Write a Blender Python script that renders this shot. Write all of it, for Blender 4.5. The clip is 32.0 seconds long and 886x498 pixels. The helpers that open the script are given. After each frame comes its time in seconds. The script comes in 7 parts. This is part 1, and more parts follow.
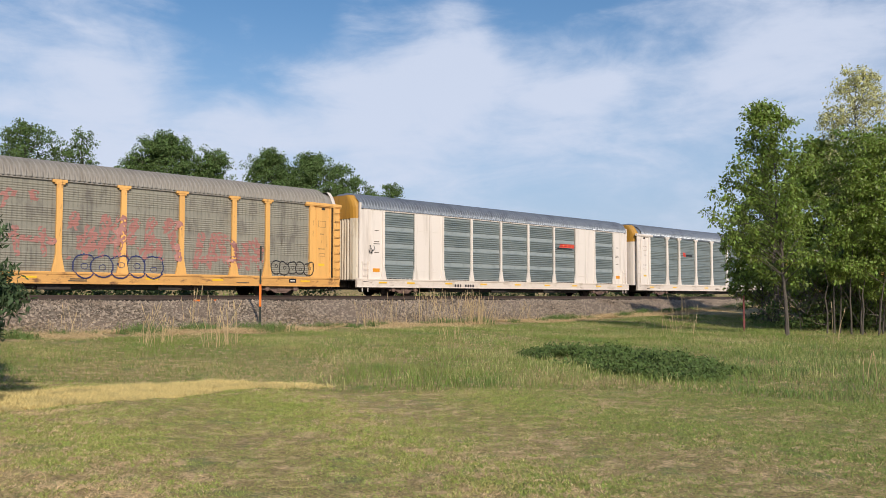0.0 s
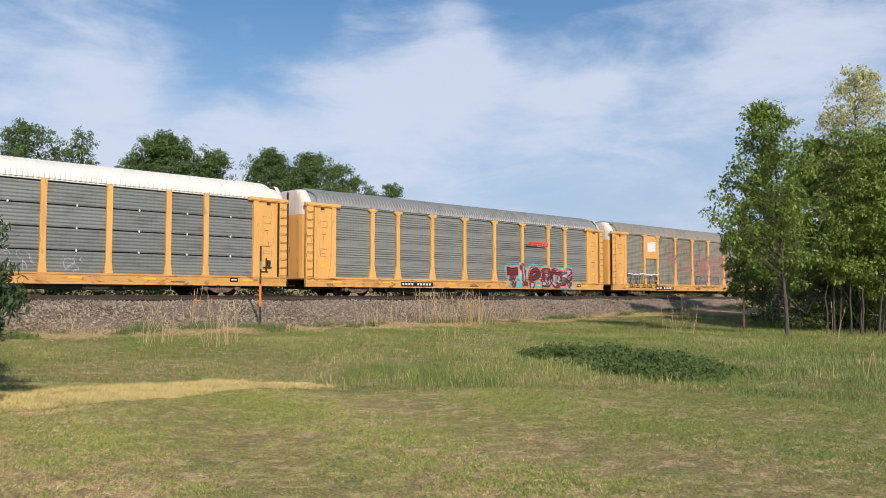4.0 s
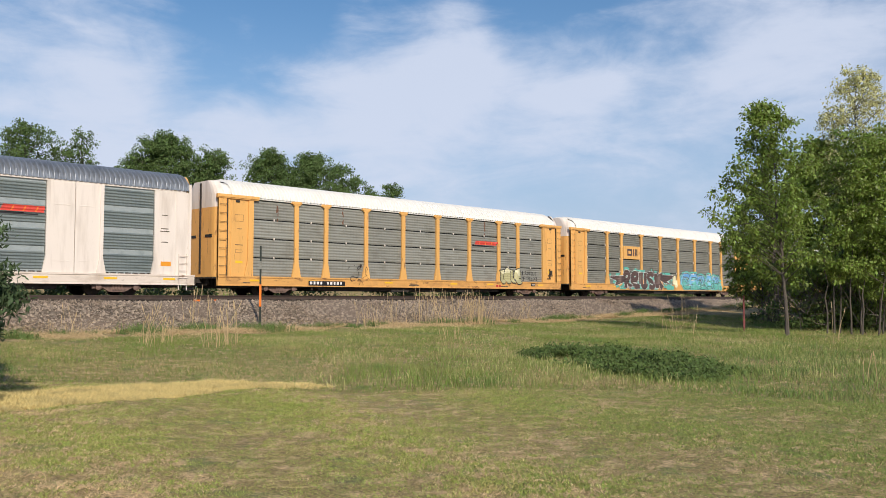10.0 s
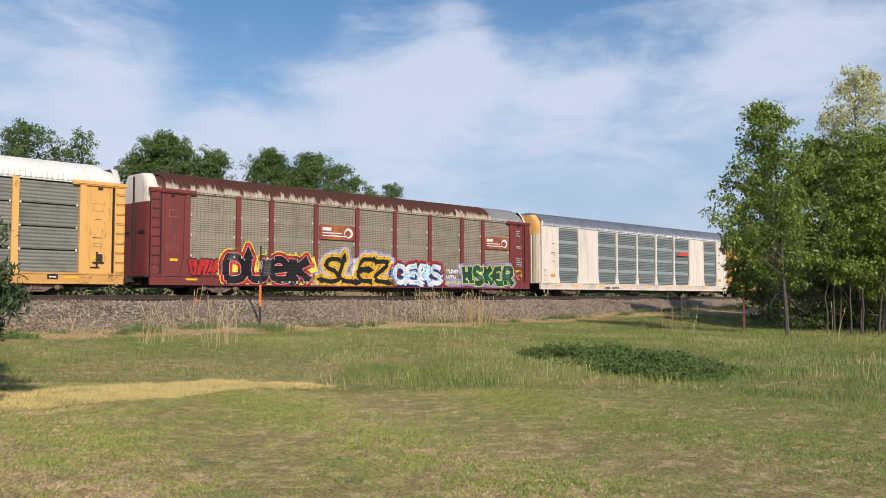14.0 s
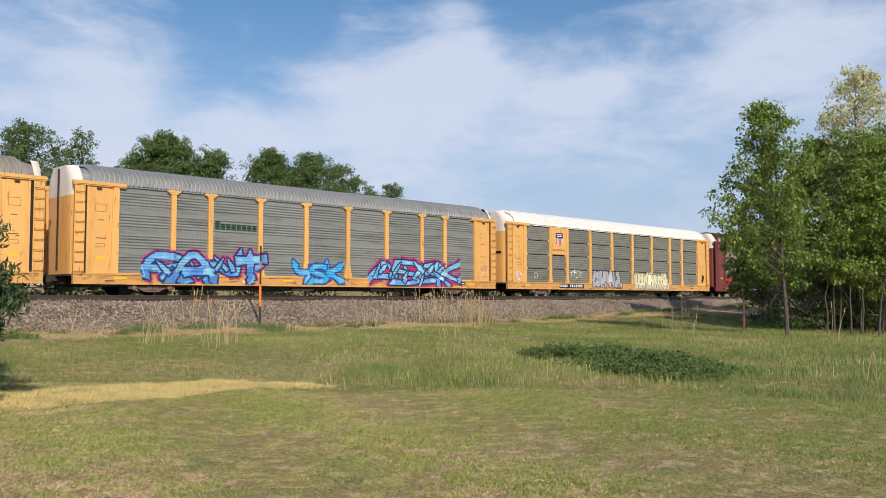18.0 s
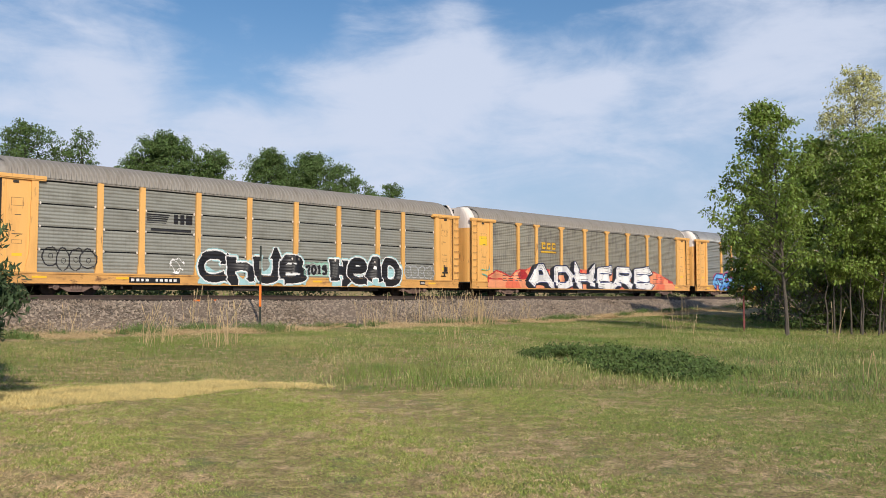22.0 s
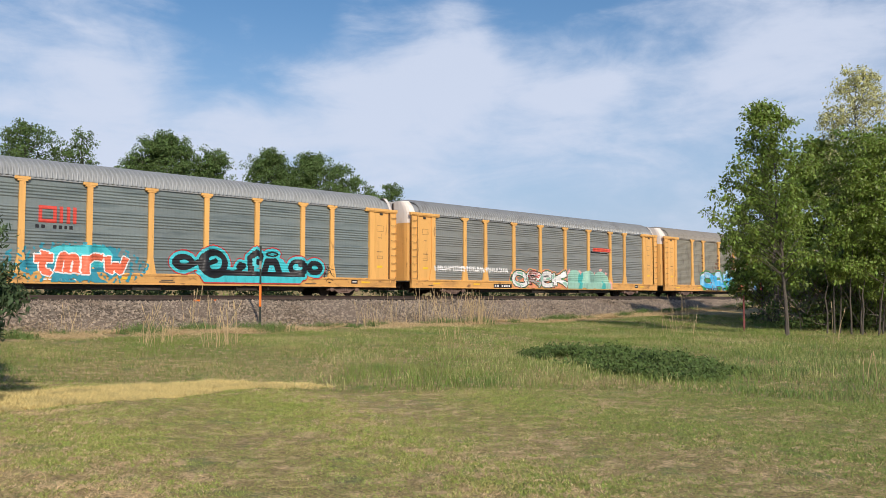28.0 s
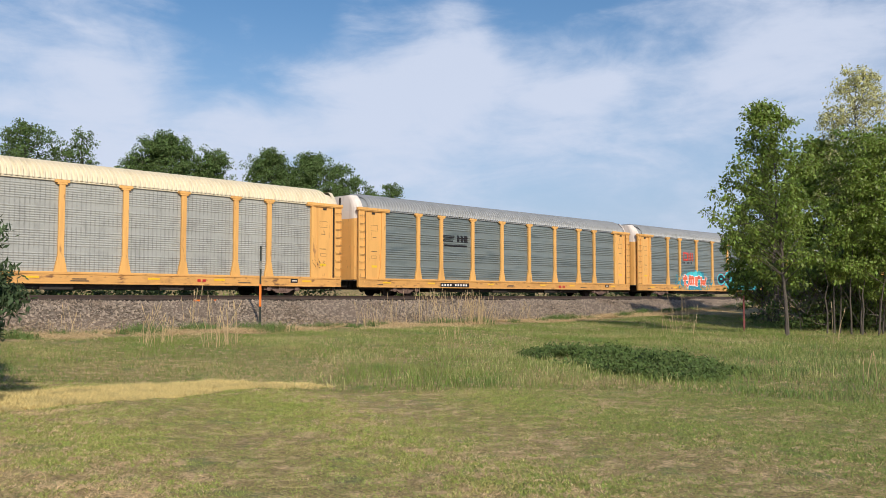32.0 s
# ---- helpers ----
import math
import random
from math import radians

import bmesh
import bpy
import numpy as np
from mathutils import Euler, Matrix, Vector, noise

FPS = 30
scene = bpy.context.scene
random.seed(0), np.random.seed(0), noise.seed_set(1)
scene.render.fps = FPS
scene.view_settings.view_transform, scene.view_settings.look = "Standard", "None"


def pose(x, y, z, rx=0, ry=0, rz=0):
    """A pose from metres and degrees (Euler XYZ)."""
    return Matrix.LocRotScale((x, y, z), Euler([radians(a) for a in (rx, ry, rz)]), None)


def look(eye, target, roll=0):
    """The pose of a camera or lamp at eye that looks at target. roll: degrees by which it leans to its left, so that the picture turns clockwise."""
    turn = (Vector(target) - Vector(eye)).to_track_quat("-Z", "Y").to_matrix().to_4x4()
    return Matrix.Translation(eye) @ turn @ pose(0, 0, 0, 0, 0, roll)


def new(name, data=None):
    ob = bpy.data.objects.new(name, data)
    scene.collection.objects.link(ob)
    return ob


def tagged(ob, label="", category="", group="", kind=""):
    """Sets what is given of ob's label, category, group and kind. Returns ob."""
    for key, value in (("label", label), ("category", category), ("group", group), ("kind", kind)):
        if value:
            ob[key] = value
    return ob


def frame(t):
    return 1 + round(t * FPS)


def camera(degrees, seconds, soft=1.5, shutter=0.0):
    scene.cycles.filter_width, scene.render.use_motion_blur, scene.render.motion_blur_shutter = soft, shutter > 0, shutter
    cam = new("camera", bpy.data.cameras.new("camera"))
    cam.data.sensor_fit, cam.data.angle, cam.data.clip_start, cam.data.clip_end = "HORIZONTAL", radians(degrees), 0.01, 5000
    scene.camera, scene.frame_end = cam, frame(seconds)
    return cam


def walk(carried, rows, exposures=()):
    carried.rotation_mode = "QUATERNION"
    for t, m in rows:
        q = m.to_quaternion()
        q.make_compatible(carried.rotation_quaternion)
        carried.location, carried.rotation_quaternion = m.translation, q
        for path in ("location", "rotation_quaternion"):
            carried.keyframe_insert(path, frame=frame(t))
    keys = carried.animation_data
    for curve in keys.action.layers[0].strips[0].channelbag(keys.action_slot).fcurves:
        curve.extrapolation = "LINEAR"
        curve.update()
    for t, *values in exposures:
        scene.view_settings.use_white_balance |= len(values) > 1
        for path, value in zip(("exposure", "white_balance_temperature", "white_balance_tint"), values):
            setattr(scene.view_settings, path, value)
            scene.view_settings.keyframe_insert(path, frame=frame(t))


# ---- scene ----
import functools

cam = camera(53.66, 32.0, soft=0.6)
EYE = pose(0, 0, 1.55, 93.2, 0, 0)
walk(cam, [(0.0, EYE), (32.0, EYE)])

# the track runs in the direction U; N points across it, away from the camera
ANGLE = radians(44.56)
U = Vector((math.sin(ANGLE), math.cos(ANGLE), 0))
N = Vector((-math.cos(ANGLE), math.sin(ANGLE), 0))
TURN = 90 - 44.56
RAIL_Z = 1.66
TRACK_D, NEAR_TRACK_D = 39.14, 34.75
CAR_PITCH, SPEED, GAP_S = 28.65, 13.45, 30.70


def on_track(s, d, z):
    return U * s + N * d + Vector((0, 0, z))


# ---- light ----
SUN_EL, SUN_AZ = radians(31), radians(160)     # azimuth of the sun from +y towards +x
to_sun = Vector((math.sin(SUN_AZ) * math.cos(SUN_EL), math.cos(SUN_AZ) * math.cos(SUN_EL), math.sin(SUN_EL)))
sun = new("sun", bpy.data.lights.new("sun", "SUN"))
sun.data.energy, sun.data.angle, sun.data.color = 4.15, radians(0.5), (1.0, 0.905, 0.775)
sun.matrix_world = look((0, 0, 60), Vector((0, 0, 60)) - to_sun)
scene.view_settings.exposure = -0.04

world = bpy.data.worlds.new("sky")
scene.world = world
world.use_nodes = True


def build_sky():
    nt = world.node_tree
    nt.nodes.clear()
    n, l = nt.nodes.new, nt.links.new
    sky = n("ShaderNodeTexSky")
    sky.sky_type, sky.sun_disc = "NISHITA", False
    sky.sun_elevation, sky.sun_rotation = SUN_EL, SUN_AZ
    sky.air_density, sky.dust_density, sky.ozone_density = 1.0, 0.8, 2.0
    co = n("ShaderNodeTexCoord")
    sep = n("ShaderNodeSeparateXYZ")
    l(co.outputs["Generated"], sep.inputs[0])

    def math_node(op, a, b=None, c=None, clamp=False):
        m = n("ShaderNodeMath")
        m.operation, m.use_clamp = op, clamp
        for i, v in enumerate((a, b, c)):
            if v is None:
                continue
            if isinstance(v, (int, float)):
                m.inputs[i].default_value = v
            else:
                l(v, m.inputs[i])
        return m.outputs[0]

    up = math_node("MAXIMUM", sep.outputs[2], 0.0)

    def cloud_noise(scale, stretch, turn, rough, warp, shift):
        mp, t = n("ShaderNodeMapping"), n("ShaderNodeTexNoise")
        mp.inputs["Scale"].default_value = stretch
        mp.inputs["Rotation"].default_value = (0, radians(turn), 0)
        mp.inputs["Location"].default_value = shift
        l(co.outputs["Generated"], mp.inputs[0])
        t.inputs["Scale"].default_value, t.inputs["Detail"].default_value = scale, 10
        t.inputs["Roughness"].default_value, t.inputs["Distortion"].default_value = rough, warp
        l(mp.outputs[0], t.inputs["Vector"])
        return t.outputs["Fac"]

    def lobe(az, el, size):
        """1 in the middle of a soft round region of the sky, 0 outside it; degrees."""
        d, r = n("ShaderNodeVectorMath"), n("ShaderNodeMapRange")
        d.operation = "DOT_PRODUCT"
        az, el = radians(az), radians(el)
        d.inputs[1].default_value = (math.sin(az) * math.cos(el), math.cos(az) * math.cos(el), math.sin(el))
        l(co.outputs["Generated"], d.inputs[0])
        r.interpolation_type = "SMOOTHSTEP"
        r.inputs["From Min"].default_value, r.inputs["From Max"].default_value = math.cos(radians(size)), 1.0
        l(d.outputs["Value"], r.inputs["Value"])
        return r.outputs[0]

    # broad banks, wisps drawn out along the wind, and small curls
    banks = cloud_noise(3.2, (1.0, 1.0, 2.6), 12, 0.5, 0.3, (0.4, 1.9, 0.2))
    wisps = cloud_noise(7.0, (1.0, 1.0, 3.0), 16, 0.6, 0.45, (2.4, 0.3, 1.1))
    curls = cloud_noise(22.0, (1.0, 1.0, 1.7), -10, 0.6, 0.6, (0.1, 3.3, 0.7))
    body = math_node("ADD", math_node("MULTIPLY", banks, 0.45), math_node("MULTIPLY", wisps, 0.62))
    body = math_node("ADD", body, math_node("MULTIPLY", curls, 0.20))
    for az, el, size, k in ((-3.5, 14.4, 8, 0.15), (5, 14.2, 8, 0.16), (12.5, 12.5, 9, 0.15), (0, 10, 10, 0.07), (-17, 9.5, 11, 0.12), (-8, 8.5, 9, 0.10), (-17, 11.5, 9, 0.06), (-26, 12, 10, 0.12), (21, 17.5, 7, 0.10), (25, 13, 8, 0.12),
                            (-6, 19, 6.5, -0.22), (-12.5, 17, 6, -0.20), (-17.5, 15.9, 5, -0.12), (7.5, 18.8, 6.5, -0.20), (15, 15.8, 4.5, -0.10), (9, 7, 8, -0.04)):
        body = math_node("ADD", body, math_node("MULTIPLY", lobe(az, el, size), k))
    edge = n("ShaderNodeMapRange")
    edge.interpolation_type = "SMOOTHSTEP"
    edge.inputs["From Min"].default_value, edge.inputs["From Max"].default_value = 0.50, 0.95
    l(body, edge.inputs["Value"])
    # the sheet thins out towards the zenith
    thin = n("ShaderNodeMapRange")
    thin.interpolation_type = "SMOOTHSTEP"
    thin.inputs["From Min"].default_value, thin.inputs["From Max"].default_value = 0.32, 0.62
    thin.inputs["To Min"].default_value, thin.inputs["To Max"].default_value = 0.90, 0.06
    l(up, thin.inputs["Value"])
    cloud = math_node("MULTIPLY", edge.outputs[0], thin.outputs[0], clamp=True)
    hsv = n("ShaderNodeHueSaturation")
    hsv.inputs["Saturation"].default_value, hsv.inputs["Value"].default_value = 1.3, 1.1
    l(sky.outputs[0], hsv.inputs["Color"])

    def blend(fac, a, b):
        m = n("ShaderNodeMix")
        m.data_type = "RGBA"
        l(fac, m.inputs[0])
        l(a, m.inputs[6])
        m.inputs[7].default_value = (*b, 1)
        return m.outputs[2]

    # a lilac-blue veil that thickens towards the horizon
    veil = n("ShaderNodeMapRange")
    veil.interpolation_type = "SMOOTHSTEP"
    veil.inputs["From Min"].default_value, veil.inputs["From Max"].default_value = 0.0, 0.34
    veil.inputs["To Min"].default_value, veil.inputs["To Max"].default_value = 0.85, 0.1
    l(up, veil.inputs["Value"])
    col = blend(veil.outputs[0], hsv.outputs[0], (4.55, 5.55, 7.7))
    col = blend(cloud, col, (6.7, 7.35, 8.9))
    bg = n("ShaderNodeBackground")
    bg.inputs["Strength"].default_value = 0.1
    l(col, bg.inputs["Color"])
    out = n("ShaderNodeOutputWorld")
    l(bg.outputs[0], out.inputs["Surface"])


build_sky()


# ---- materials ----
def material(name, colour, rough=0.6, metal=0.0, second=None, scale=4.0, stretch=(1, 1, 1), cover=0.5, soft=0.2,
             fine=0.15, fine_scale=60.0, bump=0.1, bump_scale=40.0, third=None, third_cover=0.65, third_scale=12.0, third_stretch=(1, 1, 1),
             per_object=0.0, per_island=0.0, sheen_hue=0.0, space="Object", translucent=0.0, shift=True, plaid=0.0, crown=None):
    """colour with stains of second and third, fine value noise, bump, and variation between objects or loose pieces."""
    m = bpy.data.materials.new(name)
    m.use_nodes = True
    nt = m.node_tree
    nt.nodes.clear()
    n, l = nt.nodes.new, nt.links.new
    out, bsdf = n("ShaderNodeOutputMaterial"), n("ShaderNodeBsdfPrincipled")
    bsdf.inputs["Roughness"].default_value, bsdf.inputs["Metallic"].default_value = rough, metal
    info, geo, co = n("ShaderNodeObjectInfo"), n("ShaderNodeNewGeometry"), n("ShaderNodeTexCoord")
    vec = geo.outputs["Position"] if space == "World" else co.outputs["Object"]
    if shift and space != "World":
        mul = n("ShaderNodeMath")
        mul.operation = "MULTIPLY"
        mul.inputs[1].default_value = 37.0
        l(info.outputs["Random"], mul.inputs[0])
        add = n("ShaderNodeVectorMath")
        add.operation = "ADD"
        l(vec, add.inputs[0])
        l(mul.outputs[0], add.inputs[1])
        vec = add.outputs[0]

    def tex(sc, st, detail=5):
        mp, t = n("ShaderNodeMapping"), n("ShaderNodeTexNoise")
        mp.inputs["Scale"].default_value = st
        t.inputs["Scale"].default_value, t.inputs["Detail"].default_value = sc, detail
        t.inputs["Roughness"].default_value = 0.6
        l(vec, mp.inputs[0])
        l(mp.outputs[0], t.inputs["Vector"])
        return t.outputs["Fac"]

    def blend(a, b, fac, mode="MIX"):
        x = n("ShaderNodeMix")
        x.data_type, x.blend_type = "RGBA", mode
        for key, v in (("A", a), ("B", b), ("Factor", fac)):
            if isinstance(v, tuple):
                x.inputs[6 if key == "A" else 7].default_value = (*v, 1)
            elif isinstance(v, float):
                x.inputs[0].default_value = v
            else:
                l(v, x.inputs[{"Factor": 0, "A": 6, "B": 7}[key]])
        return x.outputs[2]

    def step(v, lo, hi, a=0.0, b=1.0):
        r = n("ShaderNodeMapRange")
        r.inputs[1].default_value, r.inputs[2].default_value = lo, hi
        r.inputs[3].default_value, r.inputs[4].default_value = a, b
        l(v, r.inputs[0])
        return r.outputs[0]

    col = colour
    if second:
        col = blend(col, second, step(tex(scale, stretch), cover, cover + soft))
    if third:
        col = blend(col, third, step(tex(third_scale, third_stretch), third_cover, third_cover + 0.12))

    if crown:
        # stain that runs down from the ridge in tongues
        sep, lift, tot = n("ShaderNodeSeparateXYZ"), n("ShaderNodeMath"), n("ShaderNodeMath")
        l(co.outputs["Object"], sep.inputs[0])
        lift.operation, tot.operation = "MULTIPLY", "ADD"
        lift.inputs[1].default_value = 1.5
        l(tex(1.0, (3.2, 0.25, 0.3), 4), lift.inputs[0])
        l(sep.outputs["Z"], tot.inputs[0])
        l(lift.outputs[0], tot.inputs[1])
        col = blend(col, crown, step(tot.outputs[0], 5.80, 5.98))

    def vary(c, fac, amount):
        hsv = n("ShaderNodeHueSaturation")
        l(step(fac, 0.0, 1.0, 1 - amount, 1 + amount), hsv.inputs["Value"])
        if sheen_hue:
            l(step(fac, 0.0, 1.0, 0.5 - sheen_hue, 0.5 + sheen_hue), hsv.inputs["Hue"])
        if isinstance(c, tuple):
            hsv.inputs["Color"].default_value = (*c, 1)
        else:
            l(c, hsv.inputs["Color"])
        return hsv.outputs[0]

    if plaid:
        wave = n("ShaderNodeTexWave")
        wave.inputs["Scale"].default_value, wave.inputs["Distortion"].default_value, wave.inputs["Detail"].default_value = 1.55, 0.7, 3
        wave.inputs["Detail Scale"].default_value = 2.0
        l(vec, wave.inputs["Vector"])
        ups = step(wave.outputs["Fac"], 0.62, 0.98, 0.0, 1.0)
        gate = step(tex(2.2, (0.6, 1, 1.2)), 0.35, 0.62)
        both = n("ShaderNodeMath")
        both.operation = "MULTIPLY"
        l(ups, both.inputs[0])
        l(gate, both.inputs[1])
        strength = n("ShaderNodeMath")
        strength.operation = "MULTIPLY"
        strength.inputs[1].default_value = plaid
        l(both.outputs[0], strength.inputs[0])
        col = blend(col, tuple(c * 0.35 for c in colour), strength.outputs[0])
    if fine:
        col = vary(col, tex(fine_scale, (1, 1, 1), 3), fine * 2)
    if per_object:
        col = vary(col, info.outputs["Random"], per_object)
    if per_island:
        col = vary(col, geo.outputs["Random Per Island"], per_island)
    if isinstance(col, tuple):
        bsdf.inputs["Base Color"].default_value = (*col, 1)
    else:
        l(col, bsdf.inputs["Base Color"])
    if bump:
        b = n("ShaderNodeBump")
        b.inputs["Strength"].default_value, b.inputs["Distance"].default_value = bump, 0.02
        l(tex(bump_scale, (1, 1, 1), 4), b.inputs["Height"])
        l(b.outputs[0], bsdf.inputs["Normal"])
    if translucent:
        tr, mx = n("ShaderNodeBsdfTranslucent"), n("ShaderNodeMixShader")
        if isinstance(col, tuple):
            tr.inputs[0].default_value = (*col, 1)
        else:
            l(col, tr.inputs[0])
        mx.inputs[0].default_value = translucent
        l(bsdf.outputs[0], mx.inputs[1])
        l(tr.outputs[0], mx.inputs[2])
        l(mx.outputs[0], out.inputs["Surface"])
    else:
        l(bsdf.outputs[0], out.inputs["Surface"])
    return m


RUST, GRIME = (0.16, 0.065, 0.03), (0.05, 0.042, 0.035)
YELLOW = material("yellow_paint", (0.76, 0.415, 0.125), 0.55, second=(0.65, 0.345, 0.105), scale=1.2, stretch=(2, 2, 0.3), third=(0.33, 0.165, 0.065), third_cover=0.61, third_scale=2.6, third_stretch=(2.2, 2, 0.5), fine=0.05, per_object=0.06)
WHITE = material("white_paint", (0.77, 0.69, 0.62), 0.5, second=(0.60, 0.52, 0.45), scale=1.0, stretch=(2, 2, 0.25), third=(0.3, 0.2, 0.13), third_cover=0.7, third_scale=3.0, third_stretch=(4, 4, 0.4), fine=0.03)
YELLOW_SILL = material("grimy_yellow_sill_paint", (0.66, 0.35, 0.105), 0.6, second=(0.47, 0.245, 0.08), scale=0.9, stretch=(1, 2, 2), third=(0.20, 0.10, 0.045), third_cover=0.57, third_scale=1.7, third_stretch=(1, 2, 2.5), fine=0.08, per_object=0.06)
WHITE_SILL = material("grimy_white_sill_paint", (0.70, 0.61, 0.53), 0.55, second=(0.52, 0.43, 0.35), scale=0.9, stretch=(1, 2, 2), third=(0.26, 0.17, 0.11), third_cover=0.62, third_scale=1.8, third_stretch=(1, 2, 2.5), fine=0.06)
OLD_YELLOW = material("faded_mustard_paint", (0.45, 0.23, 0.03), 0.55, second=(0.3, 0.16, 0.03), scale=1.5, stretch=(2, 2, 0.3), fine=0.06)
BROWN = material("oxide_red_paint", (0.185, 0.037, 0.036), 0.6, second=(0.13, 0.035, 0.03), scale=1.5, stretch=(2, 2, 0.3), third=(0.28, 0.1, 0.05), third_cover=0.62, third_scale=4, third_stretch=(2, 2, 0.6), fine=0.08)
STEEL_DARK = material("dark_grimy_steel", (0.028, 0.024, 0.021), 0.7, second=(0.07, 0.045, 0.03), scale=6, fine=0.2)
TRUCK_STEEL = material("rust_brown_cast_steel", (0.19, 0.122, 0.098), 0.75, second=(0.09, 0.06, 0.048), scale=5, fine=0.2)
# near-black colour that stands in for the unlit inside of a car
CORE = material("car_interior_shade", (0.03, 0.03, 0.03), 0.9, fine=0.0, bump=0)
RAIL_RUST = material("rusty_rail_steel", (0.062, 0.04, 0.03), 0.65, second=(0.035, 0.025, 0.02), scale=3, fine=0.2)
RAIL_TOP = material("polished_rail_head", (0.45, 0.42, 0.4), 0.3, 1.0, second=(0.25, 0.2, 0.17), scale=4)
TIE = material("weathered_wooden_tie", (0.055, 0.042, 0.033), 0.9, second=(0.03, 0.024, 0.02), scale=5, stretch=(4, 0.5, 4), fine=0.2, per_object=0.25)
ROOF_SLATE = material("slate_grey_roof", (0.32, 0.34, 0.37), 0.34, 0.6, second=(0.22, 0.235, 0.26), scale=1.2, fine=0.05)
ROOF_GALV = material("galvanised_roof", (0.36, 0.37, 0.375), 0.5, 0.25, second=(0.31, 0.32, 0.32), scale=1.2, fine=0.05)
END_DIRTY = material("dirty_cream_end_paint", (0.62, 0.55, 0.44), 0.6, second=(0.42, 0.33, 0.22), scale=1.4, stretch=(3, 3, 0.3), third=(0.22, 0.11, 0.06), third_cover=0.6, third_scale=3.0, third_stretch=(5, 5, 0.4), fine=0.06)
ROOF_DULL = material("dull_grey_roof", (0.30, 0.275, 0.245), 0.65, 0.1, second=(0.25, 0.225, 0.195), scale=0.8, stretch=(3, 0.5, 1), third=(0.2, 0.13, 0.09), third_cover=0.72, third_scale=3, fine=0.07)
ROOF_WHITE = material("white_roof_paint", (0.79, 0.77, 0.725), 0.5, second=(0.72, 0.695, 0.645), scale=1.0, stretch=(3, 0.5, 1), fine=0.04)
ROOF_CREAM = material("cream_roof_paint", (0.75, 0.66, 0.48), 0.55, second=(0.66, 0.57, 0.40), scale=1.0, stretch=(3, 0.5, 1), fine=0.04)
ROOF_RUST = material("rusted_roof", (0.46, 0.40, 0.33), 0.75, second=(0.30, 0.21, 0.15), scale=0.9, stretch=(4, 0.6, 0.6), cover=0.52, soft=0.12, third=(0.20, 0.10, 0.06), third_cover=0.66, third_scale=3, third_stretch=(3, 1, 0.4), fine=0.12, crown=(0.085, 0.03, 0.02))
PANEL_BLUE = material("blue_grey_galvanised_panel", (0.214, 0.25, 0.245), 0.42, 0.22, second=(0.130, 0.163, 0.167), scale=1.4, stretch=(0.35, 1, 3.2), third=(0.242, 0.270, 0.279), third_cover=0.6, third_scale=2.0, third_stretch=(0.25, 1, 5), fine=0.06, per_object=0.07, plaid=0.12)
PANEL_GREY = material("weathered_galvanised_panel", (0.285, 0.268, 0.215), 0.6, 0.15, second=(0.174, 0.157, 0.135), scale=1.3, stretch=(1.6, 1, 0.7), third=(0.113, 0.087, 0.065), third_cover=0.64, third_scale=2.2, third_stretch=(2.4, 1, 0.35), fine=0.08, per_object=0.08, plaid=0.45)
PANEL_PALE = material("pale_galvanised_panel", (0.40, 0.405, 0.375), 0.55, 0.12, second=(0.32, 0.325, 0.30), scale=1.5, stretch=(1.2, 1, 0.8), fine=0.06, per_object=0.06, plaid=0.5)
PANEL_TAN = material("tan_weathered_panel", (0.295, 0.26, 0.20), 0.65, 0.1, second=(0.225, 0.19, 0.14), scale=1.3, stretch=(1.2, 1, 0.7), fine=0.08, per_object=0.07, plaid=0.6)
ROOF_GREY = material("mid_grey_roof", (0.33, 0.335, 0.335), 0.45, 0.3, second=(0.265, 0.265, 0.26), scale=1.2, fine=0.06)
PANEL_STEEL = material("grey_green_galvanised_panel", (0.262, 0.272, 0.256), 0.5, 0.2, second=(0.174, 0.183, 0.174), scale=1.4, stretch=(0.35, 1, 3.2), third=(0.31, 0.32, 0.305), third_cover=0.6, third_scale=2.0, third_stretch=(0.25, 1, 5), fine=0.06, per_object=0.06, plaid=0.15)
PANEL_MID = material("mid_grey_tiered_panel", (0.283, 0.283, 0.248), 0.55, 0.15, second=(0.213, 0.209, 0.178), scale=1.6, stretch=(0.7, 1, 1.6), third=(0.122, 0.096, 0.074), third_cover=0.68, third_scale=2.2, third_stretch=(2.4, 1, 0.35), fine=0.06, per_object=0.10, plaid=0.12)
PANEL_COOL = material("cool_grey_tiered_panel", (0.207, 0.225, 0.216), 0.55, 0.2, second=(0.152, 0.166, 0.161), scale=1.6, stretch=(0.7, 1, 1.6), third=(0.304, 0.313, 0.294), third_cover=0.64, third_scale=1.6, third_stretch=(0.8, 1, 2), fine=0.06, per_object=0.12, plaid=0.12)
PANEL_DIM = material("dim_grey_tiered_panel", (0.211, 0.211, 0.180), 0.6, 0.15, second=(0.150, 0.150, 0.123), scale=1.6, stretch=(0.7, 1, 1.6), fine=0.06, per_object=0.10, plaid=0.12)
PANEL_BAND = material("flat_pale_band", (0.36, 0.40, 0.40), 0.45, 0.25, second=(0.27, 0.31, 0.31), scale=2, fine=0.05)
BOARD_RUST = material("rusted_red_board", (0.26, 0.06, 0.04), 0.7, second=(0.40, 0.14, 0.05), scale=2, cover=0.45, fine=0.1)
RUNG = material("grimy_yellow_rung", (0.36, 0.20, 0.07), 0.6, fine=0.1, bump=0)
STENCIL_FAINT = material("faint_brown_stencil", (0.30, 0.17, 0.07), 0.7, fine=0.1, bump=0)
STENCIL = material("faded_black_stencil", (0.10, 0.075, 0.05), 0.7, fine=0.1, bump=0)
